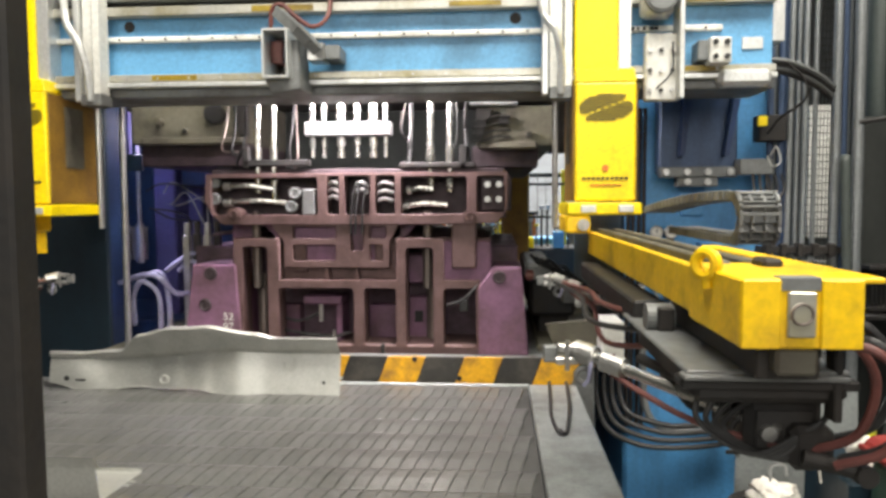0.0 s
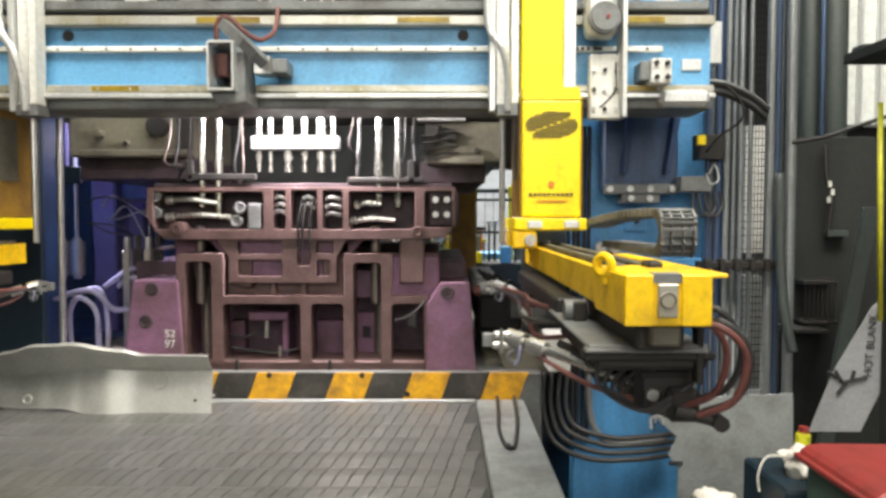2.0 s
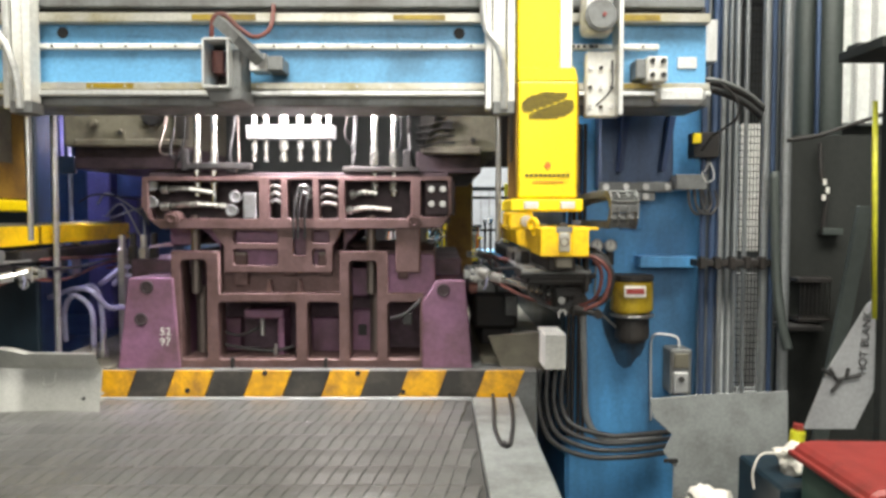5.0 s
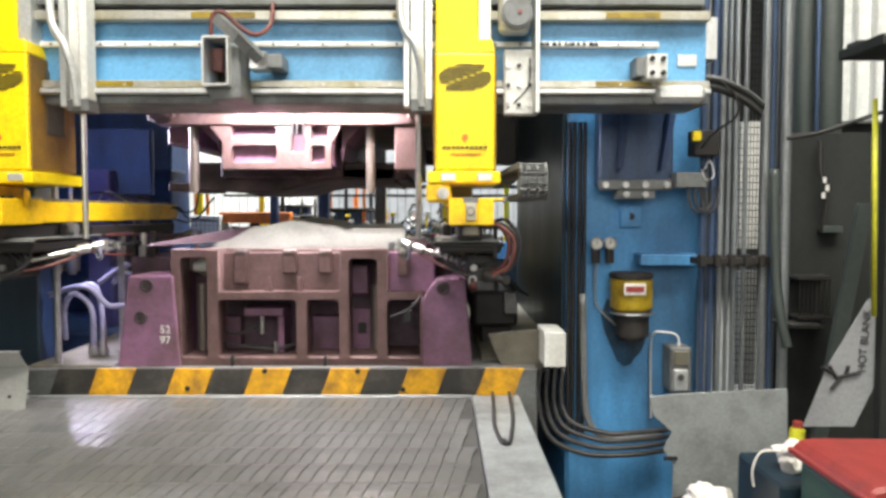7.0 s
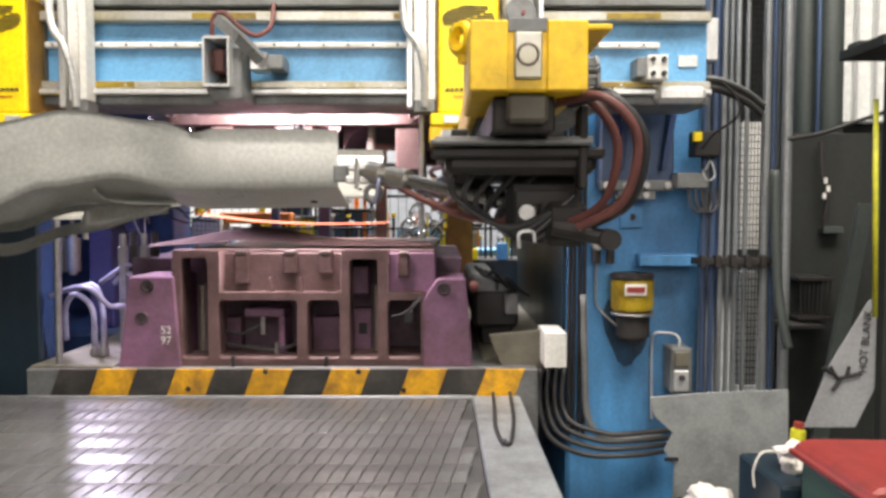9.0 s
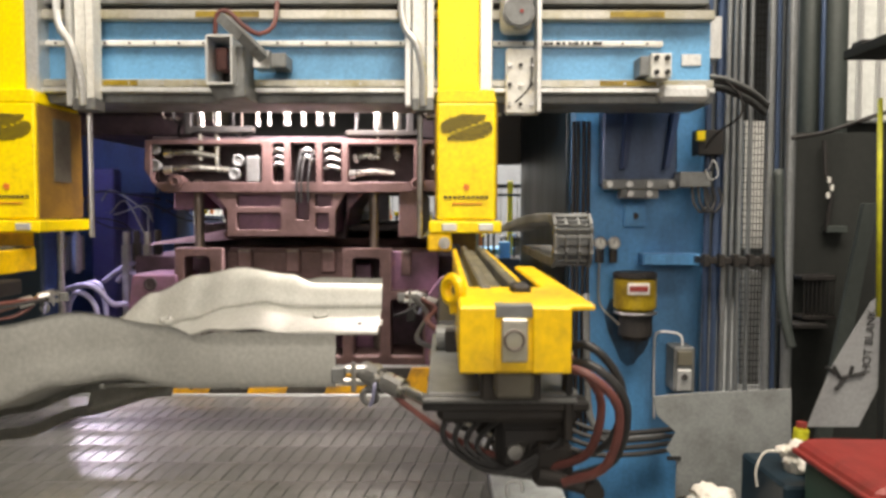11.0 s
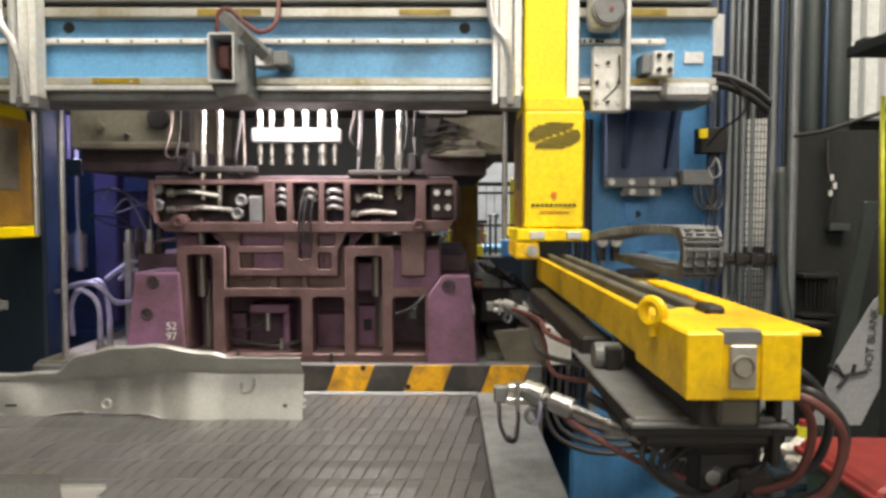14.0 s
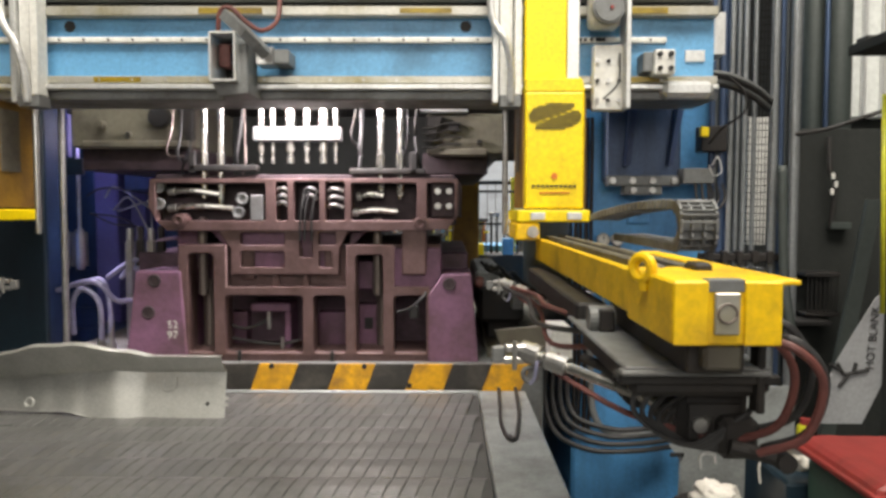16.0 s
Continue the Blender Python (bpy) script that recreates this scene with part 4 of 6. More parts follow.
def energy_chain(ex, ez, s, label):
    """The chain from the lift column's foot: a drooping run of links and the loop where it turns back under itself."""
    c = thing("energy_chain", (ex, 2.1, ez), label, "energy chain", "energy chains")

    def link(x, y, z, tilt):
        b = join(box(-0.056, -0.046, -0.020, 0.020, -0.014, 0.014, 0.002), box(0.046, 0.056, -0.020, 0.020, -0.014, 0.014, 0.002), box(-0.048, 0.048, -0.0135, 0.0135, -0.012, -0.005, 0.002),
                 box(-0.022, -0.014, -0.012, 0.012, -0.012, 0.011, 0.001), box(0.014, 0.022, -0.012, 0.012, -0.012, 0.011, 0.001), box(-0.048, 0.048, 0.008, 0.016, 0.008, 0.013, 0.001))
        b.transform(Matrix.Translation((ex - s * x, y, ez + z)) @ Matrix.Rotation(tilt, 4, "X"))
        part("chain_link", b, GREY, c)

    for i in range(9):
        w = math.pi * (i / 8) - math.pi / 2
        link(0.252, 2.09 - 0.062 * math.cos(w), 0.122 + 0.062 * math.sin(w), w + math.pi / 2)
    for i in range(20):
        k = i / 19
        link(0.25 - 0.075 * k, 2.13 + 0.040 * i, 0.186 - 0.05 * k * k, math.pi - 0.05)
    for i in range(18):
        link(0.252, 2.13 + 0.040 * i, 0.06, 0.0)
    return c


CX, LZ = 0.441, 2.026
EX, EY, EZ = CX + 0.02, 1.13, LZ + -0.55
carriage_r = carriage(CX, 1, "white aluminium feeder carriage with grey gear motor")
column_r = lift_column(CX, LZ, "bright yellow lift column with dark oval emblem")
arm_r = feeder_arm(EX, EY, EZ, -1, "worn yellow sliding feeder arm with gripper tooling")
chain_r = energy_chain(EX, EZ, -1, "grey plastic energy chain looped beside the yellow arm")
LX = -2.052
carriage_l = carriage(LX, -1, "white aluminium feeder carriage on the blue beam")
column_l = lift_column(LX, LZ, "bright yellow lift column, sides browned for shade")
arm_l = feeder_arm(LX - 0.02, EY, EZ, 1, "worn yellow sliding feeder arm, seen from its side")


chain_l = energy_chain(LX - 0.02, EZ, 1, "grey plastic energy chain on the far side of the yellow arm")


# ---- conveyor ----
PLATE = 0.752
conv = thing("conveyor", (-1.2, 2.6, 0), "grey modular belt conveyor with smooth side plate", "conveyor")
BX1 = 0.154
part("bed", box(-5.0, BX1 - 0.004, 0.9, 3.49, PLATE - 0.12, PLATE - 0.0075, 0.002), BELT_BED, conv)
part("side_plate", box(BX1, 0.385, 0.9, 3.49, PLATE - 0.10, PLATE + 0.006, 0.006), APRON, conv, "scuffed smooth grey side plate")
part("edge_trim", box(-5.0, BX1, 3.465, 3.49, PLATE - 0.02, PLATE + 0.008, 0.003), APRON, conv)
part("frame", box(-5.0, BX1 + 0.15, 1.0, 3.4, 0.0, PLATE - 0.12, 0.01), GREY, conv)
rng = random.Random(4)
PITCH_X, PITCH_Y, SKEW = 0.052, 0.182, 0.030


def module(x0, y0, h, t1, t2):
    """One belt module: a skewed shingle that rises northwards, with sloping flanks and a wavy long edge."""
    out = []
    for y, z, shift in ((0.008, -0.011, 0.0), (0.016, -0.006, 0.001), (0.085, 0.0055, 0.014), (0.140, 0.009, 0.027), (0.162, 0.004, 0.029), (0.168, -0.011, 0.030)):
        for k, (e, drop) in enumerate(((0.001, -0.003), (0.003, 0.0), (PITCH_X - 0.003, 0.0), (PITCH_X - 0.001, -0.003))):
            out.append((x0 + e + shift, y0 + y, h + max(-0.010, z + drop) + (t1 if k < 2 else t2)))
    return out


QUADS = [(4 * r + k, 4 * r + k + 1, 4 * r + k + 5, 4 * r + k + 4) for r in range(5) for k in range(3)]
shared = []
for i in range(6):
    me = bpy.data.meshes.new("belt_module")
    me.from_pydata(module(0, 0, 0, rng.uniform(-0.0012, 0.0012), rng.uniform(-0.0012, 0.0012)), [], QUADS)
    me.materials.append(BELT)
    shared.append(me)
verts, faces, count = [], [], 0
for j in range(14):
    y0 = 3.462 - (j + 1) * PITCH_Y
    for i in range(int((BX1 + 3.6) / PITCH_X)):
        x0 = BX1 - 0.045 - (i + 1) * PITCH_X - (0.5 * PITCH_X if j % 2 else 0)
        h = PLATE + rng.uniform(-0.0006, 0.0006)
        if 2.2 < y0 and x0 > -1.75 and count < 300:
            ob = new("belt_module", rng.choice(shared))
            ob.parent = conv
            ob.location = Vector((x0, y0, h)) - ORIGIN[conv.name]
            count += 1
            continue
        n = len(verts)
        verts += module(x0, y0, h, rng.uniform(-0.0012, 0.0012), rng.uniform(-0.0012, 0.0012))
        faces += [tuple(n + q for q in f) for f in QUADS]
me = bpy.data.meshes.new("belt_rest")
me.from_pydata([Vector(v) - ORIGIN[conv.name] for v in verts], [], faces)
me.materials.append(BELT)
belt = new("belt_rest", me)
belt.parent = conv
tagged(belt, "grey plastic belt modules in staggered rows", kind="stuff")
part("hook_cable", hose([(0.254, 3.47, 0.775), (0.24, 3.2, 0.767), (0.225, 2.95, 0.767), (0.235, 2.75, 0.767), (0.255, 2.71, 0.767)], 0.008), RUBBER, conv)
part("hook_cable", hose([(0.335, 3.47, 0.775), (0.315, 3.1, 0.767), (0.285, 2.85, 0.767), (0.262, 2.72, 0.767), (0.245, 2.76, 0.767)], 0.008), RUBBER, conv)


# ---- pressed panels ----
def between(table, d):
    """Smooth value at d from a table of (d, value)."""
    for (a, p), (b, q) in zip(table, table[1:]):
        if d <= b:
            k = max(0.0, (d - a) / (b - a))
            k = k * k * (3 - 2 * k)
            return p + (q - p) * k
    return table[-1][1]


TOP = ((0.0, 0.092), (0.27, 0.094), (0.38, 0.130), (0.58, 0.155), (0.76, 0.125), (0.95, 0.05), (1.10, -0.06), (1.45, -0.10))
RIDGE = ((0.0, 0.0), (0.34, -0.004), (0.48, 0.018), (0.62, 0.0), (0.78, -0.05), (0.95, -0.10), (1.12, -0.10), (1.45, -0.085))
WIDTH = ((0.0, 0.2), (0.5, 0.2), (0.75, 0.155), (1.0, 0.135), (1.25, 0.165), (1.45, 0.125))


def panel(at, label, lean, tilt, length):
    """A formed pillar panel, hung as the grippers hold it: an arched upper wall, a bend, and a broad lower wall that runs back under it or out before it."""
    p = thing("pressed_panel", at, label, "pressed panel", "pressed panels")
    o = Vector(at)
    lean = radians(lean)
    down = Vector((0, math.sin(lean), -math.cos(lean)))
    out = Vector((0, -math.cos(lean), -math.sin(lean)))
    bm, lines, n = bmesh.new(), [], 96
    for i in range(n + 1):
        d = length * i / n
        top, rd, wide = between(TOP, d), between(RIDGE, d), between(WIDTH, d)
        top = max(top, rd + 0.012)
        hi = top - rd
        arch = between(((0.0, 0.0), (0.3, 0.0), (0.6, 1.0), (0.9, 0.8), (1.12, 0.0), (1.45, 0.0)), d)
        rim = between(((0.0, 0.024), (0.26, 0.024), (0.32, 0.004), (1.45, 0.003)), d)
        back = 0.012 + tilt * hi + 0.02 * arch
        row = [Vector((0, back + 0.016, top - 0.012)), Vector((0, back + 0.004, top + rim * 0.5)), Vector((0, back - 0.004, top + rim)), Vector((0, back, top)),
               Vector((0, back * 0.8, top - 0.10 * hi)), Vector((0, back * 0.45 + 0.006 * arch, top - 0.4 * hi)), Vector((0, back * 0.2 + 0.004 * arch, top - 0.7 * hi)), Vector((0, 0.002, rd + 0.010)), Vector((0, 0.003, rd))]
        base = Vector((0, 0.006, rd - 0.006))
        swell = between(((0.0, 0.0), (0.55, 0.0), (0.62, -0.008), (0.8, 0.004), (0.95, 0.012), (1.15, -0.006), (1.3, 0.012), (1.45, 0.0)), d)
        for q in (0.0, 0.12, 0.3, 0.5, 0.7, 0.86, 0.96, 1.0):
            row.append(base + down * wide * q + out * swell * math.sin(math.pi * q))
        curl = between(((0.0, 0.0), (0.5, 0.0), (0.62, 0.030), (1.2, 0.045), (1.45, 0.02)), d)
        end = row[-1]
        row += [end + down * 0.004 - out * 0.006 + out * curl * 0.3, end - out * (0.014 + 0.3 * curl) + down * (0.002 + 0.15 * curl) + out * curl * 0.5]
        lines.append([bm.verts.new(o + Vector((-d, 0, 0)) + v) for v in row])
    for a, b in zip(lines, lines[1:]):
        for k in range(len(a) - 1):
            bm.faces.new((a[k], b[k], b[k + 1], a[k + 1]))
    bmesh.ops.recalc_face_normals(bm, faces=bm.faces)
    bmesh.ops.solidify(bm, geom=bm.faces[:], thickness=0.002)
    shell = part("shell", bm, PANEL, p, smooth=True)
    shell.data.set_sharp_from_angle(angle=0.6)

    def onto(b):
        """Turns a piece built against an upright lower wall into its place under the ridge."""
        b.transform(Matrix.Translation(o + Vector((0, 0.006, -0.006))) @ Matrix.Rotation(lean, 4, "X"))
        return b

    for z in (-0.145, -0.118):
        part("end_tab", onto(box(-0.002, 0.014, -0.001, 0.001, z, z + 0.012, 0.0005)), PANEL, shell)
    for x, z, r in ((-0.075, -0.135, 0.008), (-1.31, -0.13, 0.012)):
        if -x < length:
            part("hole", onto(cyl((x, -0.006 if x < -1 else -0.003, z), (x, 0.0, z), r)), INK, shell)
    if length > 1.3:
        part("slot", onto(box(-1.265, -1.215, -0.008, 0.0, -0.142, -0.132, 0.003)), INK, shell)
        part("dimple", onto(ring((-0.83, -0.012, -0.13), (0, 1, 0), 0.018, 0.006)), PANEL, shell)
    for pts in (((-0.215, -0.02), (-0.215, -0.062), (-0.235, -0.078), (-0.262, -0.074), (-0.268, -0.04)),
                ((-0.535, -0.03), (-0.545, -0.10), (-0.515, -0.145), (-0.45, -0.155), (-0.40, -0.145))):
        part("pressed_bead", onto(hose([(x, 0.0, z) for x, z in pts], 0.0055, 8, 6)), PANEL, shell, smooth=True)
    if lean < 0:
        return p
    # hanging tail flange under the arch, with its oblong opening
    bm, lines = bmesh.new(), []
    for i in range(29):
        s = i / 28
        d = 0.42 + 0.62 * s
        rd, wide = between(RIDGE, d), between(WIDTH, d)
        base = Vector((-d, 0.006, rd - 0.006)) + down * wide * 0.93
        drop = 0.075 * math.sin(math.pi * (0.08 + 0.84 * s)) ** 0.7
        lines.append([bm.verts.new(o + base + Vector((0, y, -drop * q))) for y, q in ((0.0, 0.0), (-0.012, 0.25), (-0.03, 0.62), (-0.036, 1.0))])
    for i, (a, b) in enumerate(zip(lines, lines[1:])):
        for k in range(3):
            if not (k == 1 and 9 <= i <= 18):
                bm.faces.new((a[k], b[k], b[k + 1], a[k + 1]))
    bmesh.ops.solidify(bm, geom=bm.faces[:], thickness=0.002)
    part("tail_flange", bm, PANEL, shell, smooth=True)
    return p


panels = [panel(m, "silvery formed sheet-steel body panel", w, k, l) for m, w, k, l in (((-0.243, 4.967, 1.217), -72, 0.25, 1.45), ((-0.182, 4.047, 1.208), 78, -0.10, 1.10), ((-0.679, 3.01, 0.957), -72, 0.25, 1.45), ((-0.959, 1.64, 0.957), 78, -0.10, 1.10))]


# ---- east side: service pipes, pump, clutter ----
pump = thing("grease_pump", (0.959, 3.6, 1.041), "amber grease pump with black base on the upright", "grease pump")
part("tank", cyl((0.962, 3.62, 1.158), (0.96, 3.62, 1.324), 0.105, 24, bevel=0.012), GREASE, pump)
part("tank_lid", cyl((0.96, 3.62, 1.318), (0.96, 3.62, 1.347), 0.108, 24, bevel=0.006), DARK, pump)
part("pump_body", cyl((0.964, 3.62, 1.009), (0.963, 3.62, 1.147), 0.085, 20, bevel=0.02), DARK, pump)
part("band", ring((0.963, 3.62, 1.144), (0, 0, 1), 0.1, 0.008), STEEL, pump)
mp = part("maker_plate", box(0.898, 1.003, 3.508, 3.52, 1.245, 1.301, 0.001), WHITE, pump)
part("plate_stripe", box(0.905, 0.994, 3.503, 3.509, 1.26, 1.287, 0), RED, mp)
part("pipe", hose([(0.879, 3.6, 1.084), (0.801, 3.68, 1.173), (0.793, 3.69, 1.317), (0.798, 3.69, 1.39)], 0.006), STEEL, pump)
gauges = thing("pressure_gauges", (0.833, 3.68, 1.405), "pair of round white pressure gauges with black valves", "gauge")
for u in ((0.789, 3.64, 1.491), (0.858, 3.64, 1.491)):
    dial = part("dial", join(cyl(u, (u[0], u[1] + 0.03, u[2]), 0.028, 20)), WHITE, gauges)
    part("bezel", ring(u, (0, 1, 0), 0.028, 0.005), STEEL, dial)
    part("needle", box(u[0] - 0.002, u[0] + 0.002, u[1] - 0.004, u[1] - 0.002, u[2] - 0.002, u[2] + 0.018, 0), INK, dial)
    part("valve", cyl((u[0], u[1] + 0.02, u[2] - 0.03), (u[0], u[1] + 0.02, u[2] - 0.10), 0.022, 12), DARK, gauges)
tie = thing("tie_bracket", (0.953, 3.55, 1.733), "grey bolted tie bracket across the upright", "bracket")
part("upper_bar", box(0.788, 1.144, 3.56, 3.63, 1.758, 1.808, 0.004), GREY, tie)
part("lower_bar", box(0.869, 1.059, 3.57, 3.64, 1.714, 1.758, 0.004), GREY, tie)
for p in ((0.81, 3.56, 1.783), (0.908, 3.56, 1.783), (1.005, 3.56, 1.783), (1.111, 3.56, 1.783), (0.914, 3.57, 1.736), (1.008, 3.57, 1.736)):
    part("bolt", cyl((p[0], p[1] + 0.004, p[2]), (p[0], p[1] - 0.018, p[2]), 0.017, 6), STEEL, tie)
plate = thing("hole_plate", (0.978, 3.7, 1.578), "small square blue plate with a round hole", "plate")
part("plate_body", box(0.922, 1.027, 3.69, 3.72, 1.572, 1.682, 0.003), BLUE, plate)
part("bore", cyl((0.974, 3.688, 1.627), (0.977, 3.7, 1.627), 0.018, 18), INK, plate)
ledge = thing("pipe_ledge", (1.324, 3.5, 1.389), "blue steel ledge with pipe clamps", "bracket")
part("shelf", box(0.999, 1.282, 3.6, 3.73, 1.382, 1.439, 0.004), BLUE, ledge)
part("clamp_bar", box(1.232, 1.657, 3.46, 3.56, 1.398, 1.431, 0.004), DARK, ledge)
for u in range(6):
    q = Vector((1.254, 3.44, 1.416)) + Vector((u * 0.072, 0, 0))
    part("clamp", box(q.x - 0.014, q.x + 0.014, q.y, q.y + 0.05, q.z - 0.03, q.z + 0.03, 0.004), DARK, ledge)


def riser(u_top, u_low, z0, z1, y, r, mat, label, group="service pipes"):
    return lone("service_pipe", cyl((u_low, y, z0), (u_top, y, z1), r, 14), mat, label, "pipe", group, smooth=False)


for a, b, d, r, mat in (
    (1.304, 1.306, 3.6, 0.016, PIPE_BLUE), (1.33, 1.326, 3.62, 0.012, PIPE), (1.35, 1.344, 3.58, 0.016, PIPE_BLUE), (1.38, 1.375, 3.55, 0.013, PIPE), (1.41, 1.41, 3.66, 0.018, PIPE_BLUE), (1.44, 1.438, 3.62, 0.011, PIPE),
    (1.465, 1.465, 3.6, 0.014, PIPE), (1.521, 1.522, 3.62, 0.012, PIPE), (1.566, 1.568, 3.5, 0.020, PIPE), (1.60, 1.602, 3.5, 0.012, PIPE_BLUE), (1.625, 1.629, 3.42, 0.024, PIPE)):
    riser(a + (a - b) * 2.2, b - (a - b) * 1.5, 0.0, 4.4, d, r, mat, "straight vertical service pipe beside the upright")
for a in (0.658, 0.681, 0.71, 0.735):
    riser(a, a, 0.5, 2.104, 3.69, 0.010, DARK, "thin black conduit along the upright's edge", "conduits")
lone("vent_duct", cyl((2.201, 4.4, 0), (2.177, 4.4, 5), 0.062, 20), DUCT, "dark green grey vertical duct", "duct", "vent ducts", smooth=True)
lone("vent_duct", cyl((2.358, 4.4, 0), (2.326, 4.4, 5), 0.075, 20), DUCT, "dark green grey vertical duct", "duct", "vent ducts", smooth=True)
lone("vent_pipe", cyl((2.234, 4.3, 0), (2.21, 4.3, 5), 0.014, 12), PIPE_BLUE, "thin blue vertical pipe between the ducts", "pipe", smooth=True)
lone("back_panel", box(2.19, 4.238, 4.7, 4.8, -0.708, 4.062, 0.01), TARP, "dark sheet partition behind the pipes", "partition", kind="structure")
lone("window_1", box(2.525, 2.825, 4.6, 4.69, 2.221, 3.186, 0.006), WINDOW, "bright white wall panel behind the ducts", "wall panel", kind="structure")
for x in (2.60, 2.72):
    lone("window_mullion", box(x - 0.014, x + 0.014, 4.57, 4.598, 2.221, 3.186, 0.004), ALU, "pale upright bar before the bright wall panel", "mullion", "window mullions", "structure")
guard = thing("mesh_guard", (1.676, 3.9, 0), "black wire mesh guard between the pipes", "guard")
for i in range(9):
    xx = 1.593 + i * 0.018
    part("upright_wire", cyl((xx, 3.9, 0.0), (xx, 3.9, 3.0), 0.0025, 6), DARK, guard)
for i in range(70):
    part("cross_wire", cyl((1.587, 3.897, 0.4 + 0.037 * i), (1.746, 3.897, 0.4 + 0.037 * i), 0.0025, 5), DARK, guard)
for i, (v0, v1) in enumerate(((1.426, 2.196), (0.589, 1.288))):
    lone("lit_panel", box(1.818, 1.935, 4.4, 4.45, v0, v1, 0.002), WHITE if i == 0 else ALU, "pale wall strip seen through the mesh", "wall panel", kind="structure")
jbox = thing("junction_box", (1.248, 3.5, 1.773), "grey junction box with hanging cables", "junction box")
part("case", box(1.14, 1.289, 3.5, 3.6, 1.767, 1.841, 0.004), GREY, jbox)
part("upper_case", box(1.231, 1.354, 3.52, 3.62, 1.924, 2.046, 0.004), DARK, jbox)
part("yellow_plate", box(1.218, 1.257, 3.5, 3.525, 1.992, 2.038, 0.002), YELLOW, jbox)
for i in range(3):
    q = Vector((1.203, 3.52, 1.768)) + Vector((0.03 * i, 0, 0))
    part("loop", hose([q, q + Vector((0.005, -0.02, -0.08)), q + Vector((0.04, -0.03, -0.12)), q + Vector((0.08, -0.01, -0.07)), q + Vector((0.07, 0, 0.0))], 0.007), RUBBER, jbox)
part("wire", hose([(1.274, 3.5, 1.854), (1.293, 3.48, 1.894), (1.313, 3.48, 1.826), (1.272, 3.47, 1.804), (1.249, 3.47, 1.853)], 0.004), ALU, jbox)
for i in range(4):
    q = Vector((0, 0.01 * i, -0.016 * i))
    lone("flexible_conduit", hose([Vector((1.16, 3.3, 2.262)) + q, Vector((1.27, 3.3, 2.25)) + q, Vector((1.407, 3.35, 2.207)) + q, Vector((1.531, 3.45, 2.158)) + q], 0.010, 8, 6), DARK if i % 2 else GREY, "flexible grey conduit from the beam's end", "conduit", "conduits", smooth=True)
lone("sensor_cable", hose([(1.257, 3.3, 2.25), (1.336, 3.3, 2.174), (1.351, 3.32, 2.088), (1.279, 3.4, 2.019), (1.24, 3.45, 1.953)], 0.006), DARK, "thin dark sensor cable", "cable", smooth=True)
lone("terminal_strip", box(1.126, 1.197, 3.16, 3.36, 2.309, 2.489, 0.003), ALU, "pale terminal strip at the beam's end", "terminal strip")
# floor-side cable bundle at the upright's foot
for i in range(4):
    o = 0.038 * i
    lone("cable", hose([Vector((0.506, 3.62, 0.865)) + Vector((o, 0, 0)), Vector((0.495, 3.6, 0.697)) + Vector((o, -0.01, 0)), Vector((0.542, 3.56, 0.536)) + Vector((o, -0.02, o * 0.6)), Vector((0.708, 3.54, 0.456)) + Vector((o, -0.02, o * 0.9)), Vector((0.934, 3.54, 0.45)) + Vector((0, -0.02, o * 0.95)), Vector((1.164, 3.6, 0.45)) + Vector((0, 0, o * 0.9))], 0.0135, 10, 6), RUBBER, "thick black cable round the upright's foot", "cable", "cable bundle", smooth=True)
lone("pipe_elbow", hose([(0.716, 3.62, 1.238), (0.726, 3.62, 0.865), (0.736, 3.6, 0.639), (0.805, 3.6, 0.529), (0.977, 3.6, 0.505), (1.126, 3.62, 0.51)], 0.018, 10, 6), GREY, "grey bent pipe along the upright's foot", "pipe", smooth=True)
lone("white_junction_box", box(0.5, 0.605, 3.45, 3.7, 0.902, 1.072, 0.004), WHITE, "small white metal box beside the bed", "junction box")
sock = thing("socket_box", (1.217, 3.6, 0.739), "grey wall socket box with a switch", "socket")
part("case", box(1.152, 1.258, 3.58, 3.72, 0.744, 0.973, 0.008), GREY, sock)
cv = part("cover", box(1.166, 1.236, 3.565, 3.585, 0.757, 0.862, 0.004), ALU, sock)
part("switch", cyl((1.201, 3.566, 0.825), (1.196, 3.55, 0.829), 0.016, 14), DARK, cv)
part("lid", box(1.165, 1.239, 3.565, 3.585, 0.882, 0.956, 0.004), CLAY, sock)
part("lead", hose([(1.205, 3.62, 0.965), (1.205, 3.64, 1.019), (1.159, 3.66, 1.036), (1.093, 3.68, 1.027), (1.086, 3.7, 0.936), (1.091, 3.7, 0.581)], 0.006), ALU, sock)
shield = thing("leaning_sheet", (1.218, 3.1, 0.352), "stained grey sheet leaning before the upright", "metal sheet")
part("sheet", prism([(0.937, 0.823), (1.17, 0.843), (1.556, 0.858), (1.58, 0.0), (1.039, 0.0), (1.049, 0.519), (1.002, 0.583), (1.041, 0.661), (0.956, 0.738)], 3.2, 3.206, 0.001), APRON, shield)
part("peg", box(1.004, 1.066, 3.19, 3.2, 0.535, 0.553, 0.001), INK, shield)
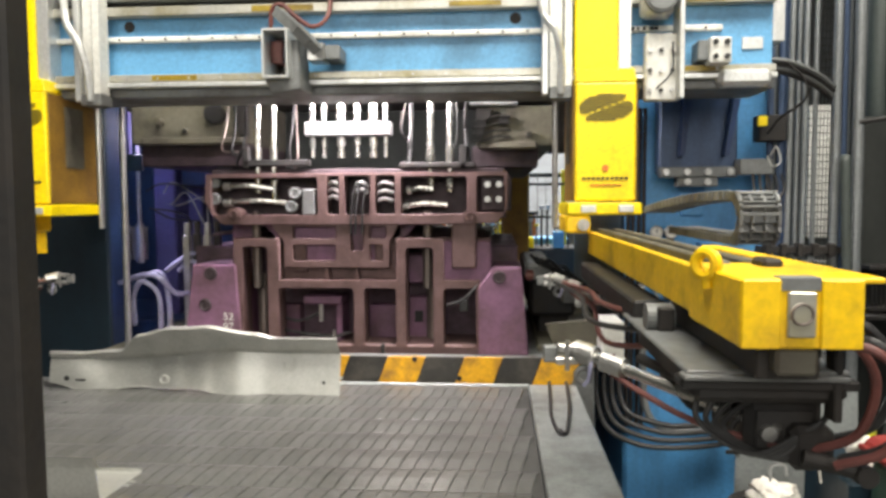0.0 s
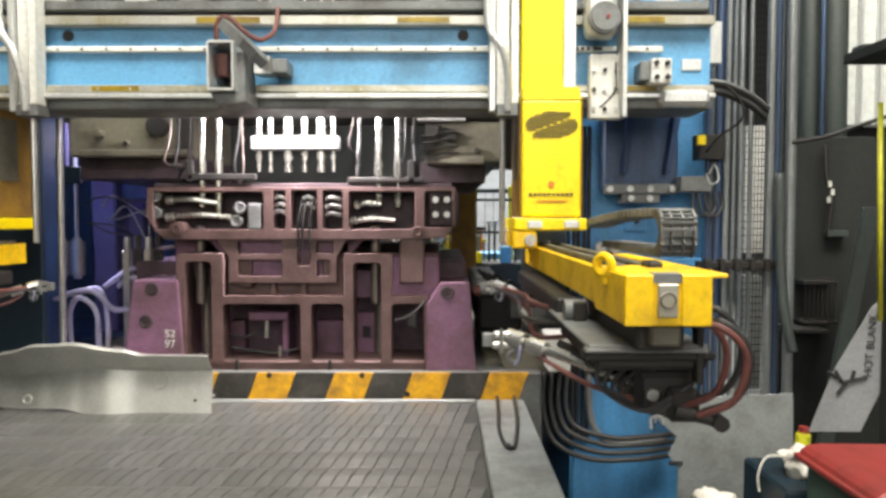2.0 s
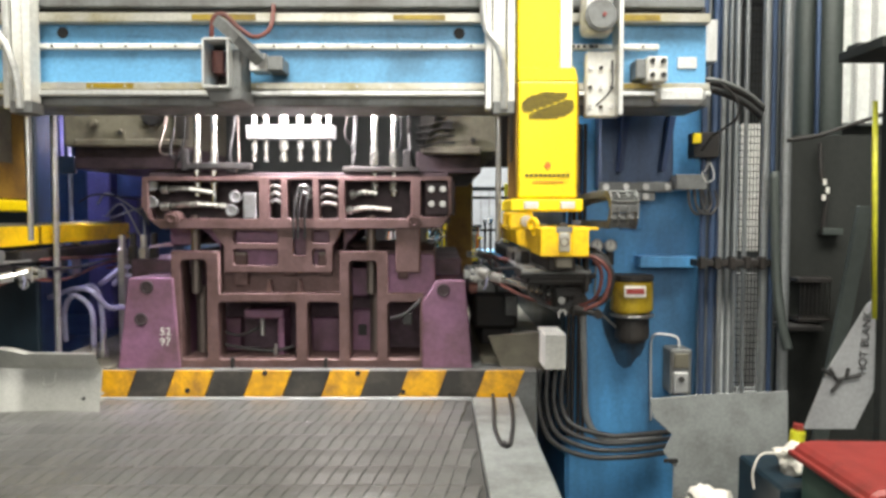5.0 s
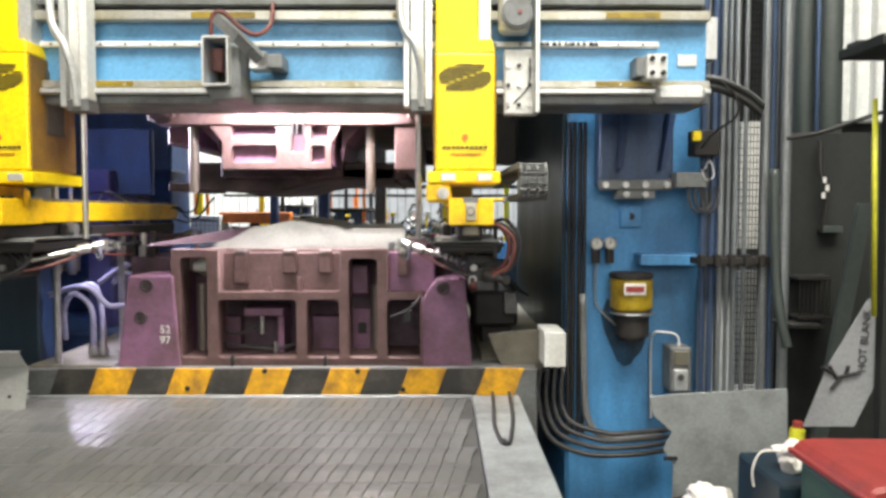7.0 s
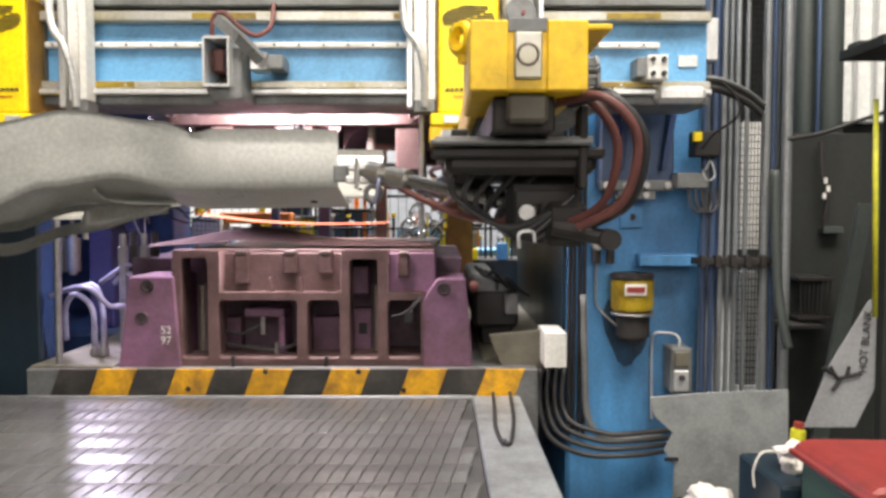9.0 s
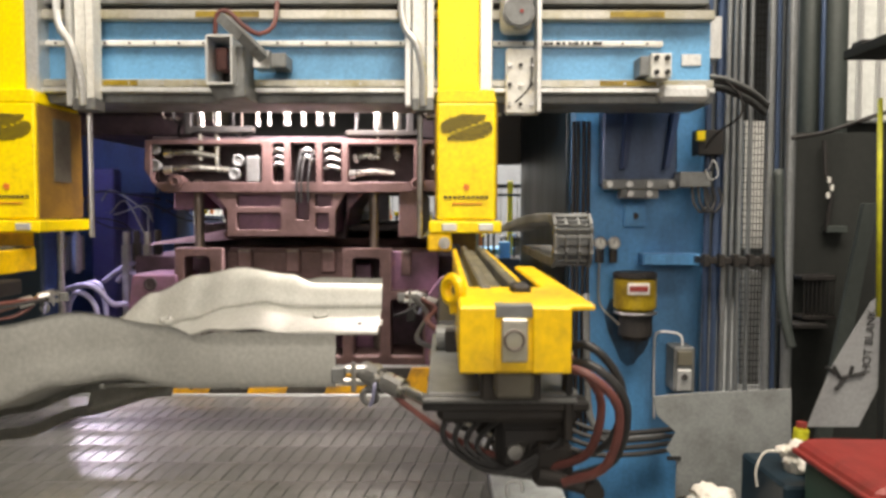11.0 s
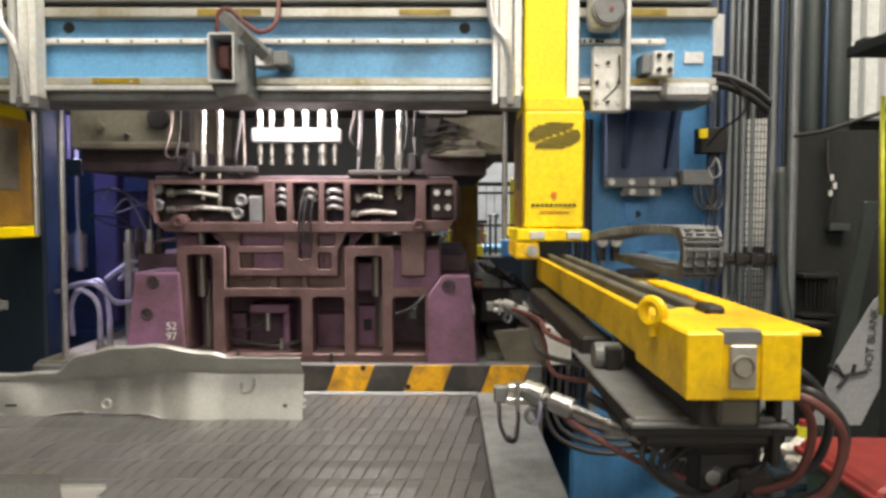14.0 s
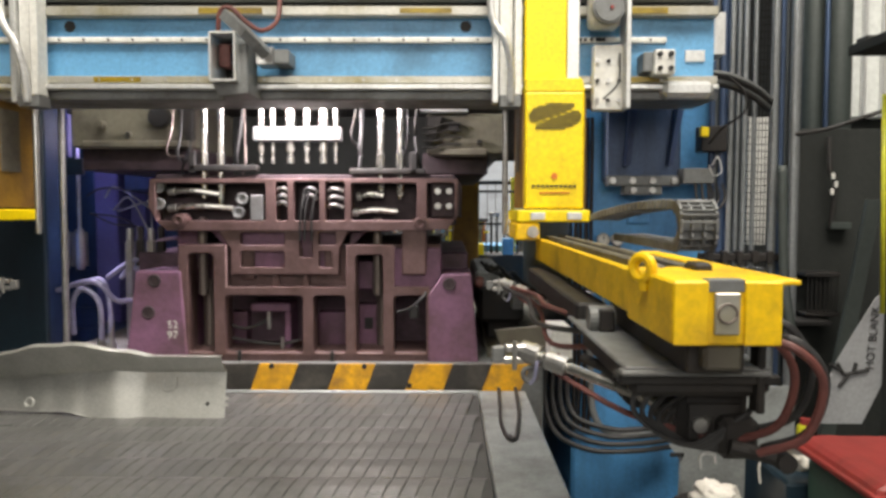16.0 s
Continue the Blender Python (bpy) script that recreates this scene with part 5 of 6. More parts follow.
# bin with a red lid
bin_ = thing("waste_bin", (1.381, 2.3, 0.724), "dark green waste bin with a red plastic lid", "waste bin")
LIDZ = 0.908
LX0, LX1, LY0, LY1 = 1.159, 1.159 + 0.62, 1.92, 2.36
part("lid", join(prism([(LX0, LIDZ - 0.045), (LX1, LIDZ - 0.045), (LX1, LIDZ - 0.01), (LX0 + 0.06, LIDZ - 0.004), (LX0 + 0.02, LIDZ - 0.012)], LY0, LY1, 0.012)), RED, bin_)
part("lid_rim", box(LX0 - 0.008, LX1, LY0 - 0.008, LY1, LIDZ - 0.055, LIDZ - 0.035, 0.006, 2), RED, bin_)
part("body", box(LX0 + 0.02, LX1 - 0.02, LY0 + 0.02, LY1 - 0.02, 0, LIDZ - 0.055, 0.03, 3), GREEN, bin_)
rag = thing("rag", (1.238, 2.5, 0.745), "crumpled white rag with a yellow spray can", "rag")


def crumple(c, r, seed):
    bm = bmesh.new()
    bmesh.ops.create_icosphere(bm, subdivisions=4, radius=1)
    for v in bm.verts:
        k = 1 + 0.55 * noise.noise(v.co * 1.7 + Vector((seed, 0, 0))) + 0.3 * noise.noise(v.co * 4.5 + Vector((0, seed, 0))) + 0.12 * noise.noise(v.co * 11)
        v.co = Vector(c) + Vector((v.co.x * r[0], v.co.y * r[1], v.co.z * r[2])) * k
    return bm


part("cloth", crumple((1.237, 2.5, 0.79), (0.055, 0.05, 0.05), 3), CLOTH, rag, smooth=True)
part("spray_can", cyl((1.272, 2.55, 0.789), (1.28, 2.55, 0.879), 0.026, 16, bevel=0.006), LIME, rag)
part("can_cap", cyl((1.28, 2.55, 0.877), (1.281, 2.55, 0.9), 0.018, 14), RED, rag)
part("loop_wire", hose([(1.187, 2.5, 0.812), (1.127, 2.5, 0.806), (1.099, 2.5, 0.745), (1.104, 2.5, 0.684)], 0.004), CLOTH, rag)
lone("rag", crumple((0.989, 2.6, 0.6), (0.085, 0.07, 0.05), 9), CLOTH, "heap of crumpled white rags", "rag", smooth=True)
lone("drum", cyl((0.99, 2.6, 0.551), ((0.99, 2.6, 0.551)[0], 2.6, 0.0), 0.16, 24), DARK, "dark drum under the rags", "drum")
lone("crate", box(1.129, 1.338, 2.35, 2.7, 0, 0.741, 0.01), TEAL, "dark teal crate beside the bin", "crate")
# leaning boards and signs
board = thing("sign_board", (1.665, 3, 1.022), "pale plastic board with black lettering, leaning askew", "sign")
part("board", prism([(1.781, 1.273), (1.864, 1.344), (1.874, 1.022), (1.744, 0.746), (1.529, 0.746), (1.623, 0.998)], 3.0, 3.006, 0.001), SIGN, board)


def words(body, size, at, turn, mat, parent, name="lettering"):
    cu = bpy.data.curves.new(name, "FONT")
    cu.body, cu.size, cu.align_x, cu.align_y, cu.extrude = body, size, "CENTER", "CENTER", 0.0008
    tmp = new(name, cu)
    me = bpy.data.meshes.new_from_object(tmp.evaluated_get(bpy.context.evaluated_depsgraph_get()))
    bpy.data.objects.remove(tmp)
    bm = bmesh.new()
    bm.from_mesh(me)
    bm.transform(Matrix.Translation(at) @ turn)
    return part(name, bm, mat, parent)


words("52", 0.055, (-1.367, 3.574, 1.064), pose(0, 0, 0, 90, 0, 0), WHITE, die, "number")
words("97", 0.055, (-1.368, 3.574, 1.013), pose(0, 0, 0, 90, 0, 0), WHITE, die, "number")
words("HOT BLANK", 0.048, (1.776, 2.996, 1.111), pose(0, 0, 0, 90, -86, 0), INK, board)
for a, b in (((0, 0), (0.10, 0.02)), ((0, 0), (-0.03, 0.05)), ((0.02, 0), (-0.02, -0.05)), ((-0.02, 0.02), (-0.06, 0.045)), ((0.04, 0.01), (0.05, 0.05))):
    o = Vector((1.66, 2.996, 0.956))
    part("symbol_bar", cyl(o + Vector((a[0], 0, a[1])), o + Vector((b[0], 0, b[1])), 0.008, 8), INK, board)
lone("leaning_plank", prism([(1.972, 1.69), (2.039, 1.69), (1.757, 0.0), (1.684, 0.0)], 3.4, 3.43, 0.002), DUCT, "dark grey plank leaning on the partition", "plank")
cord = thing("hanging_cord", ((2.033, 3.85, 1.875)[0], 3.85, (2.033, 3.85, 1.875)[2]), "dark cord with white tags on the screen", "cord")
part("line", hose([(2.019, 3.86, 2.025), (2.019, 3.84, 1.844), (2.051, 3.84, 1.785), (2.04, 3.85, 1.605), (2.038, 3.86, 1.544)], 0.012, 8, 6), DARK, cord)
for p in ((2.03, 3.82, 1.82), (2.046, 3.82, 1.778), (2.026, 3.82, 1.739)):
    part("tag", box(p[0] - 0.010, p[0] + 0.008, p[1], p[1] + 0.01, p[2] - 0.018, p[2] + 0.014, 0.002), WHITE, cord)
basket = thing("wire_basket", ((1.98, 3.8, 1.157)[0], 3.8, (1.98, 3.8, 1.157)[2]), "black wire basket hung on the screen", "basket")
for i in range(8):
    xx = 1.902 + 0.022 * i
    part("upright_wire", cyl((xx, 3.8, 1.097), (xx, 3.8, 1.292), 0.004, 6), DARK, basket)
part("rim", box(1.877, 2.062, 3.78, 3.9, 1.291, 1.315, 0.003), DARK, basket)
part("base", box(1.882, 2.068, 3.78, 3.9, 1.082, 1.1, 0.003), DARK, basket)
part("bracket", box(1.799, 1.978, 3.7, 3.9, 1.047, 1.07, 0.003), DARK, basket)
lone("leaning_board", prism([(2.051, 1.523), (2.171, 1.58), (2.077, 0.0), (1.861, 0.0)], 3.6, 3.62, 0.002), TARP, "dark green grey board leaning on the screen", "board")
lone("wall_clip", box(2.035, 2.142, 3.84, 3.9, 1.539, 1.575, 0.003), DUCT, "small grey clip on the screen", "clip")
lone("lime_pole", cyl((1.731, 2.9, 2.1), (1.753, 2.9, 1.228), 0.010, 12), LIME, "thin lime yellow pole", "pole", smooth=True)
shelf = thing("steel_shelf", (1.71, 2.9, 2.277), "dark steel shelf bracket on a post", "shelf")
part("top", box(1.634, 1.634 + 0.5, 2.7, 3.0, 2.269, 2.31, 0.003), TARP, shelf)
part("clutter_box", box(1.652, 1.844, 2.9, 2.98, 2.289, 2.333, 0.006), DARK, shelf)
part("post", box(1.82, 1.907, 2.95, 3.0, 0, 2.299, 0.003), TARP, shelf)
lone("sagging_pipe", hose([(1.619, 3.4, 1.993), (1.777, 3.4, 2.02), (1.935, 3.4, 2.072), (2.171, 3.4, 2.151)], 0.010), DARK, "thin dark pipe along the partition", "pipe", smooth=True)
lone("corrugated_hose", hose([(1.564, 3.4, 1.849), (1.576, 3.38, 1.372), (1.589, 3.35, 1.162), (1.614, 3.33, 1.02)], 0.022, 10, 14, 0.06), DUCT, "grey corrugated hose hanging beside the pipes", "hose", smooth=True)
lone("low_partition", box(1.871, 3.516, 3.9, 3.96, -0.306, 2.074, 0.004), TARP, "dark sheet screen at the hall side", "screen", kind="structure")

# ---- west side inside the press ----
for i, pts in enumerate((((-2.062, 3.8, 1.21), (-1.902, 3.75, 1.26), (-1.79, 3.7, 1.254), (-1.728, 3.75, 1.166), (-1.668, 3.8, 1.159)), ((-1.979, 3.8, 0.979), (-1.954, 3.75, 1.151), (-1.887, 3.72, 1.228), (-1.802, 3.72, 1.155), (-1.807, 3.75, 0.958)),
                         ((-2.009, 3.9, 1.223), (-1.847, 3.85, 1.259), (-1.782, 3.8, 1.099), (-1.787, 3.8, 0.919)), ((-1.887, 4, 1.259), (-1.77, 3.95, 1.332), (-1.707, 3.95, 1.363), (-1.682, 4, 1.338)), ((-1.809, 4, 1.259), (-1.739, 3.95, 1.311), (-1.662, 3.95, 1.311)))):
    lone("coolant_hose", hose(pts, 0.014, 10, 8, 0.03), BLUE_HOSE, "pale violet coolant hose beside the lower die", "hose", "coolant hoses", smooth=True)
for p in ((-1.831, 3.8, 0.934), (-1.78, 3.8, 0.934)):
    lone("hose_stub", join(cyl(p, (p[0], p[1], p[2] + 0.12), 0.016, 12), cyl((p[0], p[1], p[2] - 0.04), p, 0.024, 12)), STEEL, "steel hose coupling on the bed", "coupling", "couplings")
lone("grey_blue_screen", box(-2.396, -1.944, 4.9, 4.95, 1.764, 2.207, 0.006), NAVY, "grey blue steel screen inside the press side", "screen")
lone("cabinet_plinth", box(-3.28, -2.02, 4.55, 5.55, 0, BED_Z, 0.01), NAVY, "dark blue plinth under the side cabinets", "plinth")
for i, (p, q) in enumerate((((-2.243, 5, 1.941), (-2.084, 5, 1.24)), ((-2.123, 5.2, 1.952), (-1.924, 5.2, 1.224)), ((-2.339, 4.8, 1.929), (-2.184, 4.8, 1.256)))):
    lone("side_cabinet", box(p[0], q[0], p[1], p[1] + 0.3, BED_Z, p[2], 0.01), VIOLET if i != 1 else NAVY, "blue violet steel cabinet inside the press side", "cabinet", "side cabinets")
for p in ((-2.28, 4.3, 1.499), (-2.189, 4.3, 1.499)):
    lone("accumulator", join(cyl((p[0], p[1], p[2] - 0.22), (p[0], p[1], p[2] + 0.02), 0.045, 16, bevel=0.02), cyl((p[0], p[1], p[2]), (p[0], p[1], p[2] + 0.6), 0.012, 10)), STEEL, "steel accumulator bottle on a thin pipe", "accumulator", "accumulators")
lone("chain_pole", cyl((-1.906, 3.6, 2.411), ((-1.913, 3.6, 2.178)[0], 3.6, BED_Z), 0.016, 12), STEEL, "bright steel rod at the press side", "rod")
wl = thing("work_lamp", (-2.36, 4.3, 2.235), "small bright work lamp deep in the press", "lamp")
part("bracket", cyl((-2.39, 4.36, 2.25), (-3.3, 4.36, 2.25), 0.012, 10), DARK, wl)
part("bulb", cyl((-2.36, 4.30, 2.235), (-2.35, 4.28, 2.233), 0.036, 16), BULB, wl)
part("lamp_body", cyl((-2.364, 4.31, 2.236), (-2.40, 4.38, 2.25), 0.042, 16), DARK, wl)
lone("tube_light", box(-2.9, -2.805, 5.9, 5.95, 1.902, 1.929, 0.003), TUBE, "short white tube light", "lamp")

# dressed cables and small fittings inside the west side
rng = random.Random(21)
for i in range(9):
    a = Vector((-2.298, 4.7, 1.632)) + Vector((rng.uniform(-0.1, 0.45), rng.uniform(-0.1, 0.2), rng.uniform(-0.1, 0.12)))
    lone("side_cable", hose([a, a + Vector((rng.uniform(0.05, 0.2), 0, rng.uniform(-0.08, 0.08))), a + Vector((rng.uniform(0.15, 0.35), 0.02, rng.uniform(-0.15, 0.05))), a + Vector((rng.uniform(0.2, 0.5), 0.05, rng.uniform(-0.3, 0.1)))], 0.006, 6, 6), RUBBER if i % 3 else STEEL, "thin black cable looped inside the press side", "cable", "side cables", smooth=True)
for i in range(4):
    p = Vector((-1.736, 3.95, 1.465)) + Vector((0.05 * i, 0.02 * i, 0.01 * (i % 2)))
    lone("stem_valve", join(cyl(p, p + Vector((0, 0, 0.07)), 0.018, 12, bevel=0.004), box(p.x - 0.02, p.x + 0.02, p.y - 0.02, p.y + 0.02, BED_Z, p.z, 0.004)), DARK if i % 2 else STEEL, "small valve on a stem beside the lower die", "valve", "valves")

# east flank of the lower die: dark drive block, knob, hoses and tilted covers
drive = thing("side_drive", (0.318, 4.6, BED_Z), "black oily drive block beside the lower die", "drive block")
part("block", box(0.182, 0.431, 4, 5.4, 1.012, 1.211, 0.02), DARK, drive)
part("pedestal", box(0.232, 0.409, 4.1, 5.3, BED_Z, 1.054, 0.01), DARK, drive)
part("top_housing", box(0.159, 0.324, 4.05, 5, 1.19, 1.301, 0.02), GREY, drive)
part("grey_valve", box(0.354, 0.419, 3.92, 4.02, 1.093, 1.204, 0.006), GREY, drive)
part("knob", cyl((0.147, 3.75, 1.268), (0.191, 3.75, 1.262), 0.028, 16, bevel=0.006), RED_HOSE, drive)
for i in range(6):
    a = Vector((0.183, 3.9, 1.36)) + Vector((0.03 * i, 0.05 * i, -0.015 * i))
    part("hose", hose([a, a + Vector((0.05, -0.03, -0.05)), a + Vector((0.10, 0, -0.03 - 0.02 * (i % 3))), a + Vector((0.18, 0.05, -0.12))], 0.009, 8, 6), RUBBER if i % 2 else DARK, drive)
lone("tilted_cover", prism([(0.242, 1.031), (0.524, 1.06), (0.526, 0.842), (0.318, 0.842)], 3.62, 3.66, 0.003), CLAY, "oil-browned sheet cover beside the bed", "cover plate")
for p, q in (((0.321, 7.6, 1.264), (0.75, 7.6, 1.085)), ((-1.396, 8.2, 1.426), (-1.013, 8.2, 1.298)), ((-0.475, 7.8, 1.468), (-0.11, 7.8, 1.315))):
    c = thing("blue_crate", ((p[0] + q[0]) / 2, p[1], 0), "blue stacking crate with a white label on a stand", "crate", "far crates")
    cb = part("crate_body", box(p[0], q[0], p[1], p[1] + 0.4, q[2], p[2], 0.01), BEAM_BLUE, c)
    part("label", box(p[0] + 0.12, p[0] + 0.28, p[1] - 0.006, p[1], q[2] + 0.05, q[2] + 0.11, 0.001), WHITE, cb)
    part("stand", box(p[0] + 0.02, q[0] - 0.02, p[1] + 0.02, p[1] + 0.36, 0, q[2], 0.01), DARK, c)

# ---- beyond the press ----
fence = thing("rear_fence", (-0.7, 7.2, 0), "yellow post fence with black wire mesh behind the press", "fence")
for i in range(9):
    xx = -3.0 + i * 0.61
    part("post", box(xx - 0.025, xx + 0.025, 7.2, 7.25, 0, 1.95, 0.004), YELLOW, fence)
for z in (0.3, 1.0, 1.9):
    part("rail", box(-3.0, 2.0, 7.22, 7.24, z - 0.02, z + 0.02, 0.002), DARK, fence)
for i in range(60):
    part("wire", cyl((-3.0 + 0.083 * i, 7.23, 0.3), (-3.0 + 0.083 * i, 7.23, 1.9), 0.003, 4), DARK, fence)
rng = random.Random(11)
for i in range(26):
    xx, yy = rng.uniform(-3.2, 1.8), rng.uniform(8.0, 11.0)
    w, d, h = rng.uniform(0.2, 0.7), rng.uniform(0.2, 0.5), rng.uniform(0.6, 1.75)
    rack = thing("machine_rack", (xx, yy, 0), "mixed steel racks and boxes behind the fence", "rack", "far racks")
    m = rng.choice([WHITE, GREY, BEAM_BLUE, CLAY, ALU, GREY, YELLOW, NAVY])
    part("cabinet", box(xx - w / 2, xx + w / 2, yy, yy + d, 0, h, 0.01), m, rack)
    part("shelf", box(xx - w / 2 - 0.05, xx + w / 2 + 0.05, yy - 0.1, yy + d, h, h + 0.04, 0.005), DARK, rack)
    for k in range(3):
        a = xx + rng.uniform(-w / 2, w / 2)
        part("pipe", cyl((a, yy - 0.05, 0), (a, yy - 0.05, h + rng.uniform(0, 0.5)), 0.02, 8), rng.choice([STEEL, DARK, ORANGE]), rack)
lone("pale_screen", box(-5, -1.9, 12.5, 12.6, 0, 4.5, 0.01), WHITE, "pale partition far behind the press", "partition", kind="structure")
lone("grey_screen", box(-1.89, 4, 12.55, 12.65, 0, 4.5, 0.01), SIGN, "pale grey partition far behind the press", "partition", kind="structure")
# Added sheet that hides the pale screen where the rear is dark.
lone("rear_guard", box(-0.22, 0.63, 5.9, 5.98, 2.03, 3.6, 0.01), DARK, "black sheet added to darken the view behind the press", "guard", kind="structure")
lone("rear_column", box(0.05, 0.27, 6.12, 6.35, 0, 2.6, 0.01), OCHRE, "brown-yellow painted column behind the press", "column", kind="structure")
for x, w, mat in ((-1.02, 0.05, PIPE_BLUE), (-0.52, 0.045, GREY), (-1.45, 0.03, PIPE_BLUE)):
    lone("rear_post", box(x - w, x + w, 6.3, 6.4, 0, 2.2, 0.006), mat, "grey blue steel post behind the press", "post", "rear posts")
mesh_box = thing("mesh_box", (-2.1, 6.5, 0), "white mesh-fronted box on a pale stand", "box")
mb = part("box_body", box(-2.24, -1.98, 6.5, 6.8, 1.36, 1.62, 0.008), WHITE, mesh_box)
for k in range(7):
    part("mesh_wire", cyl((-2.225 + 0.038 * k, 6.494, 1.37), (-2.225 + 0.038 * k, 6.494, 1.61), 0.003, 5), GREY, mb)
    part("mesh_wire", cyl((-2.235, 6.494, 1.375 + 0.038 * k), (-1.985, 6.494, 1.375 + 0.038 * k), 0.003, 5), GREY, mb)
part("stand", box(-2.2, -2.02, 6.55, 6.75, 0, 1.36, 0.01), ALU, mesh_box)
# blank station: stems, clamps and looped hoses on a dark table
station = thing("blank_station", (-0.6, 6.9, 0), "dark blank station with stems, clamps and looped hoses", "machine")
part("table", box(-2.0, 0.75, 6.6, 7.1, 0, 1.22, 0.01), DARK, station)
for z in (1.50, 1.80):
    part("rail", box(-2.0, 0.75, 6.70, 6.73, z - 0.012, z + 0.012, 0.002), DARK, station)
rng_b = random.Random(31)
for i in range(44):
    x, y = -1.95 + 2.65 * (i + rng_b.uniform(0, 0.7)) / 44, rng_b.uniform(6.62, 7.05)
    h = rng_b.uniform(1.36, 1.62)
    stem = part("stem", cyl((x, y, 1.22), (x, y, h), rng_b.uniform(0.007, 0.014), 8), rng_b.choice((STEEL, DARK, CHROME, PIPE, YELLOW, DARK)), station)
    part("clamp", box(x - 0.022, x + 0.022, y - 0.02, y + 0.02, h, h + rng_b.uniform(0.015, 0.05), 0.003), rng_b.choice((WHITE, DARK, STEEL, YELLOW, ALU)), stem)
for i in range(9):
    x, y = -1.6 + 0.27 * i, 6.66
    part("clamp_box", box(x - 0.05, x + 0.05, y - 0.05, y + 0.05, 1.22, 1.27 + 0.05 * (i % 3), 0.006), YELLOW if i % 3 == 1 else BEAM_BLUE if i % 3 == 2 else GREY, station)
for i in range(14):
    x, z = rng_b.uniform(-0.45, 0.05), rng_b.uniform(1.35, 1.7)
    part("looped_hose", hose([(x, 6.64, z), (x + 0.05, 6.60, z + 0.07), (x + 0.11, 6.62, z + 0.02), (x + 0.07, 6.64, z - 0.06), (x - 0.02, 6.62, z - 0.1)], 0.008, 6, 5), RUBBER if i % 3 else STEEL, station)
# the next blank, still glowing from the furnace
hot = lone("hot_blank", sheet_strip(-1.9, -0.45, 5.5, 5.95, 1.56), HOT, "thin red-hot steel blank coming from the furnace", "steel blank", smooth=True)
tool = thing("tool_rack", (-1.637, 6.6, 0), "orange tool on a dark stand behind the press", "tool")
part("head", box(-2.021, -1.38, 6.6, 6.8, 1.547, 1.65, 0.01), ORANGE, tool)
part("stand", box(-1.753, -1.675, 6.65, 6.75, 0, 1.546, 0.01), DARK, tool)

# ---- clutter on top of the beam ----
rng = random.Random(5)
for i in range(9):
    xx = -1.7 + i * 0.33 + rng.uniform(-0.05, 0.05)
    v = thing("beam_valve", (xx, 3.2, 2.551), "grey valve block with cables on the beam", "valve", "beam valves")
    part("block", box(xx - 0.06, xx + 0.05, 3.17, 3.25, 2.551, 2.551 + rng.uniform(0.03, 0.08), 0.006), rng.choice([GREY, DARK, ALU]), v)
    part("lead", hose([(xx, 3.2, 2.551 + 0.04), (xx + 0.06, 3.18, 2.551 + 0.09), (xx + 0.14, 3.2, 2.551 + 0.03), (xx + 0.2, 3.22, 2.551 + 0.05)], 0.008), RUBBER, v)
lone("near_post", box(-0.765, -0.70, 1.0, 1.06, 0, 2.4, 0.006), DARK, "dark steel guard post beside the viewer", "post")


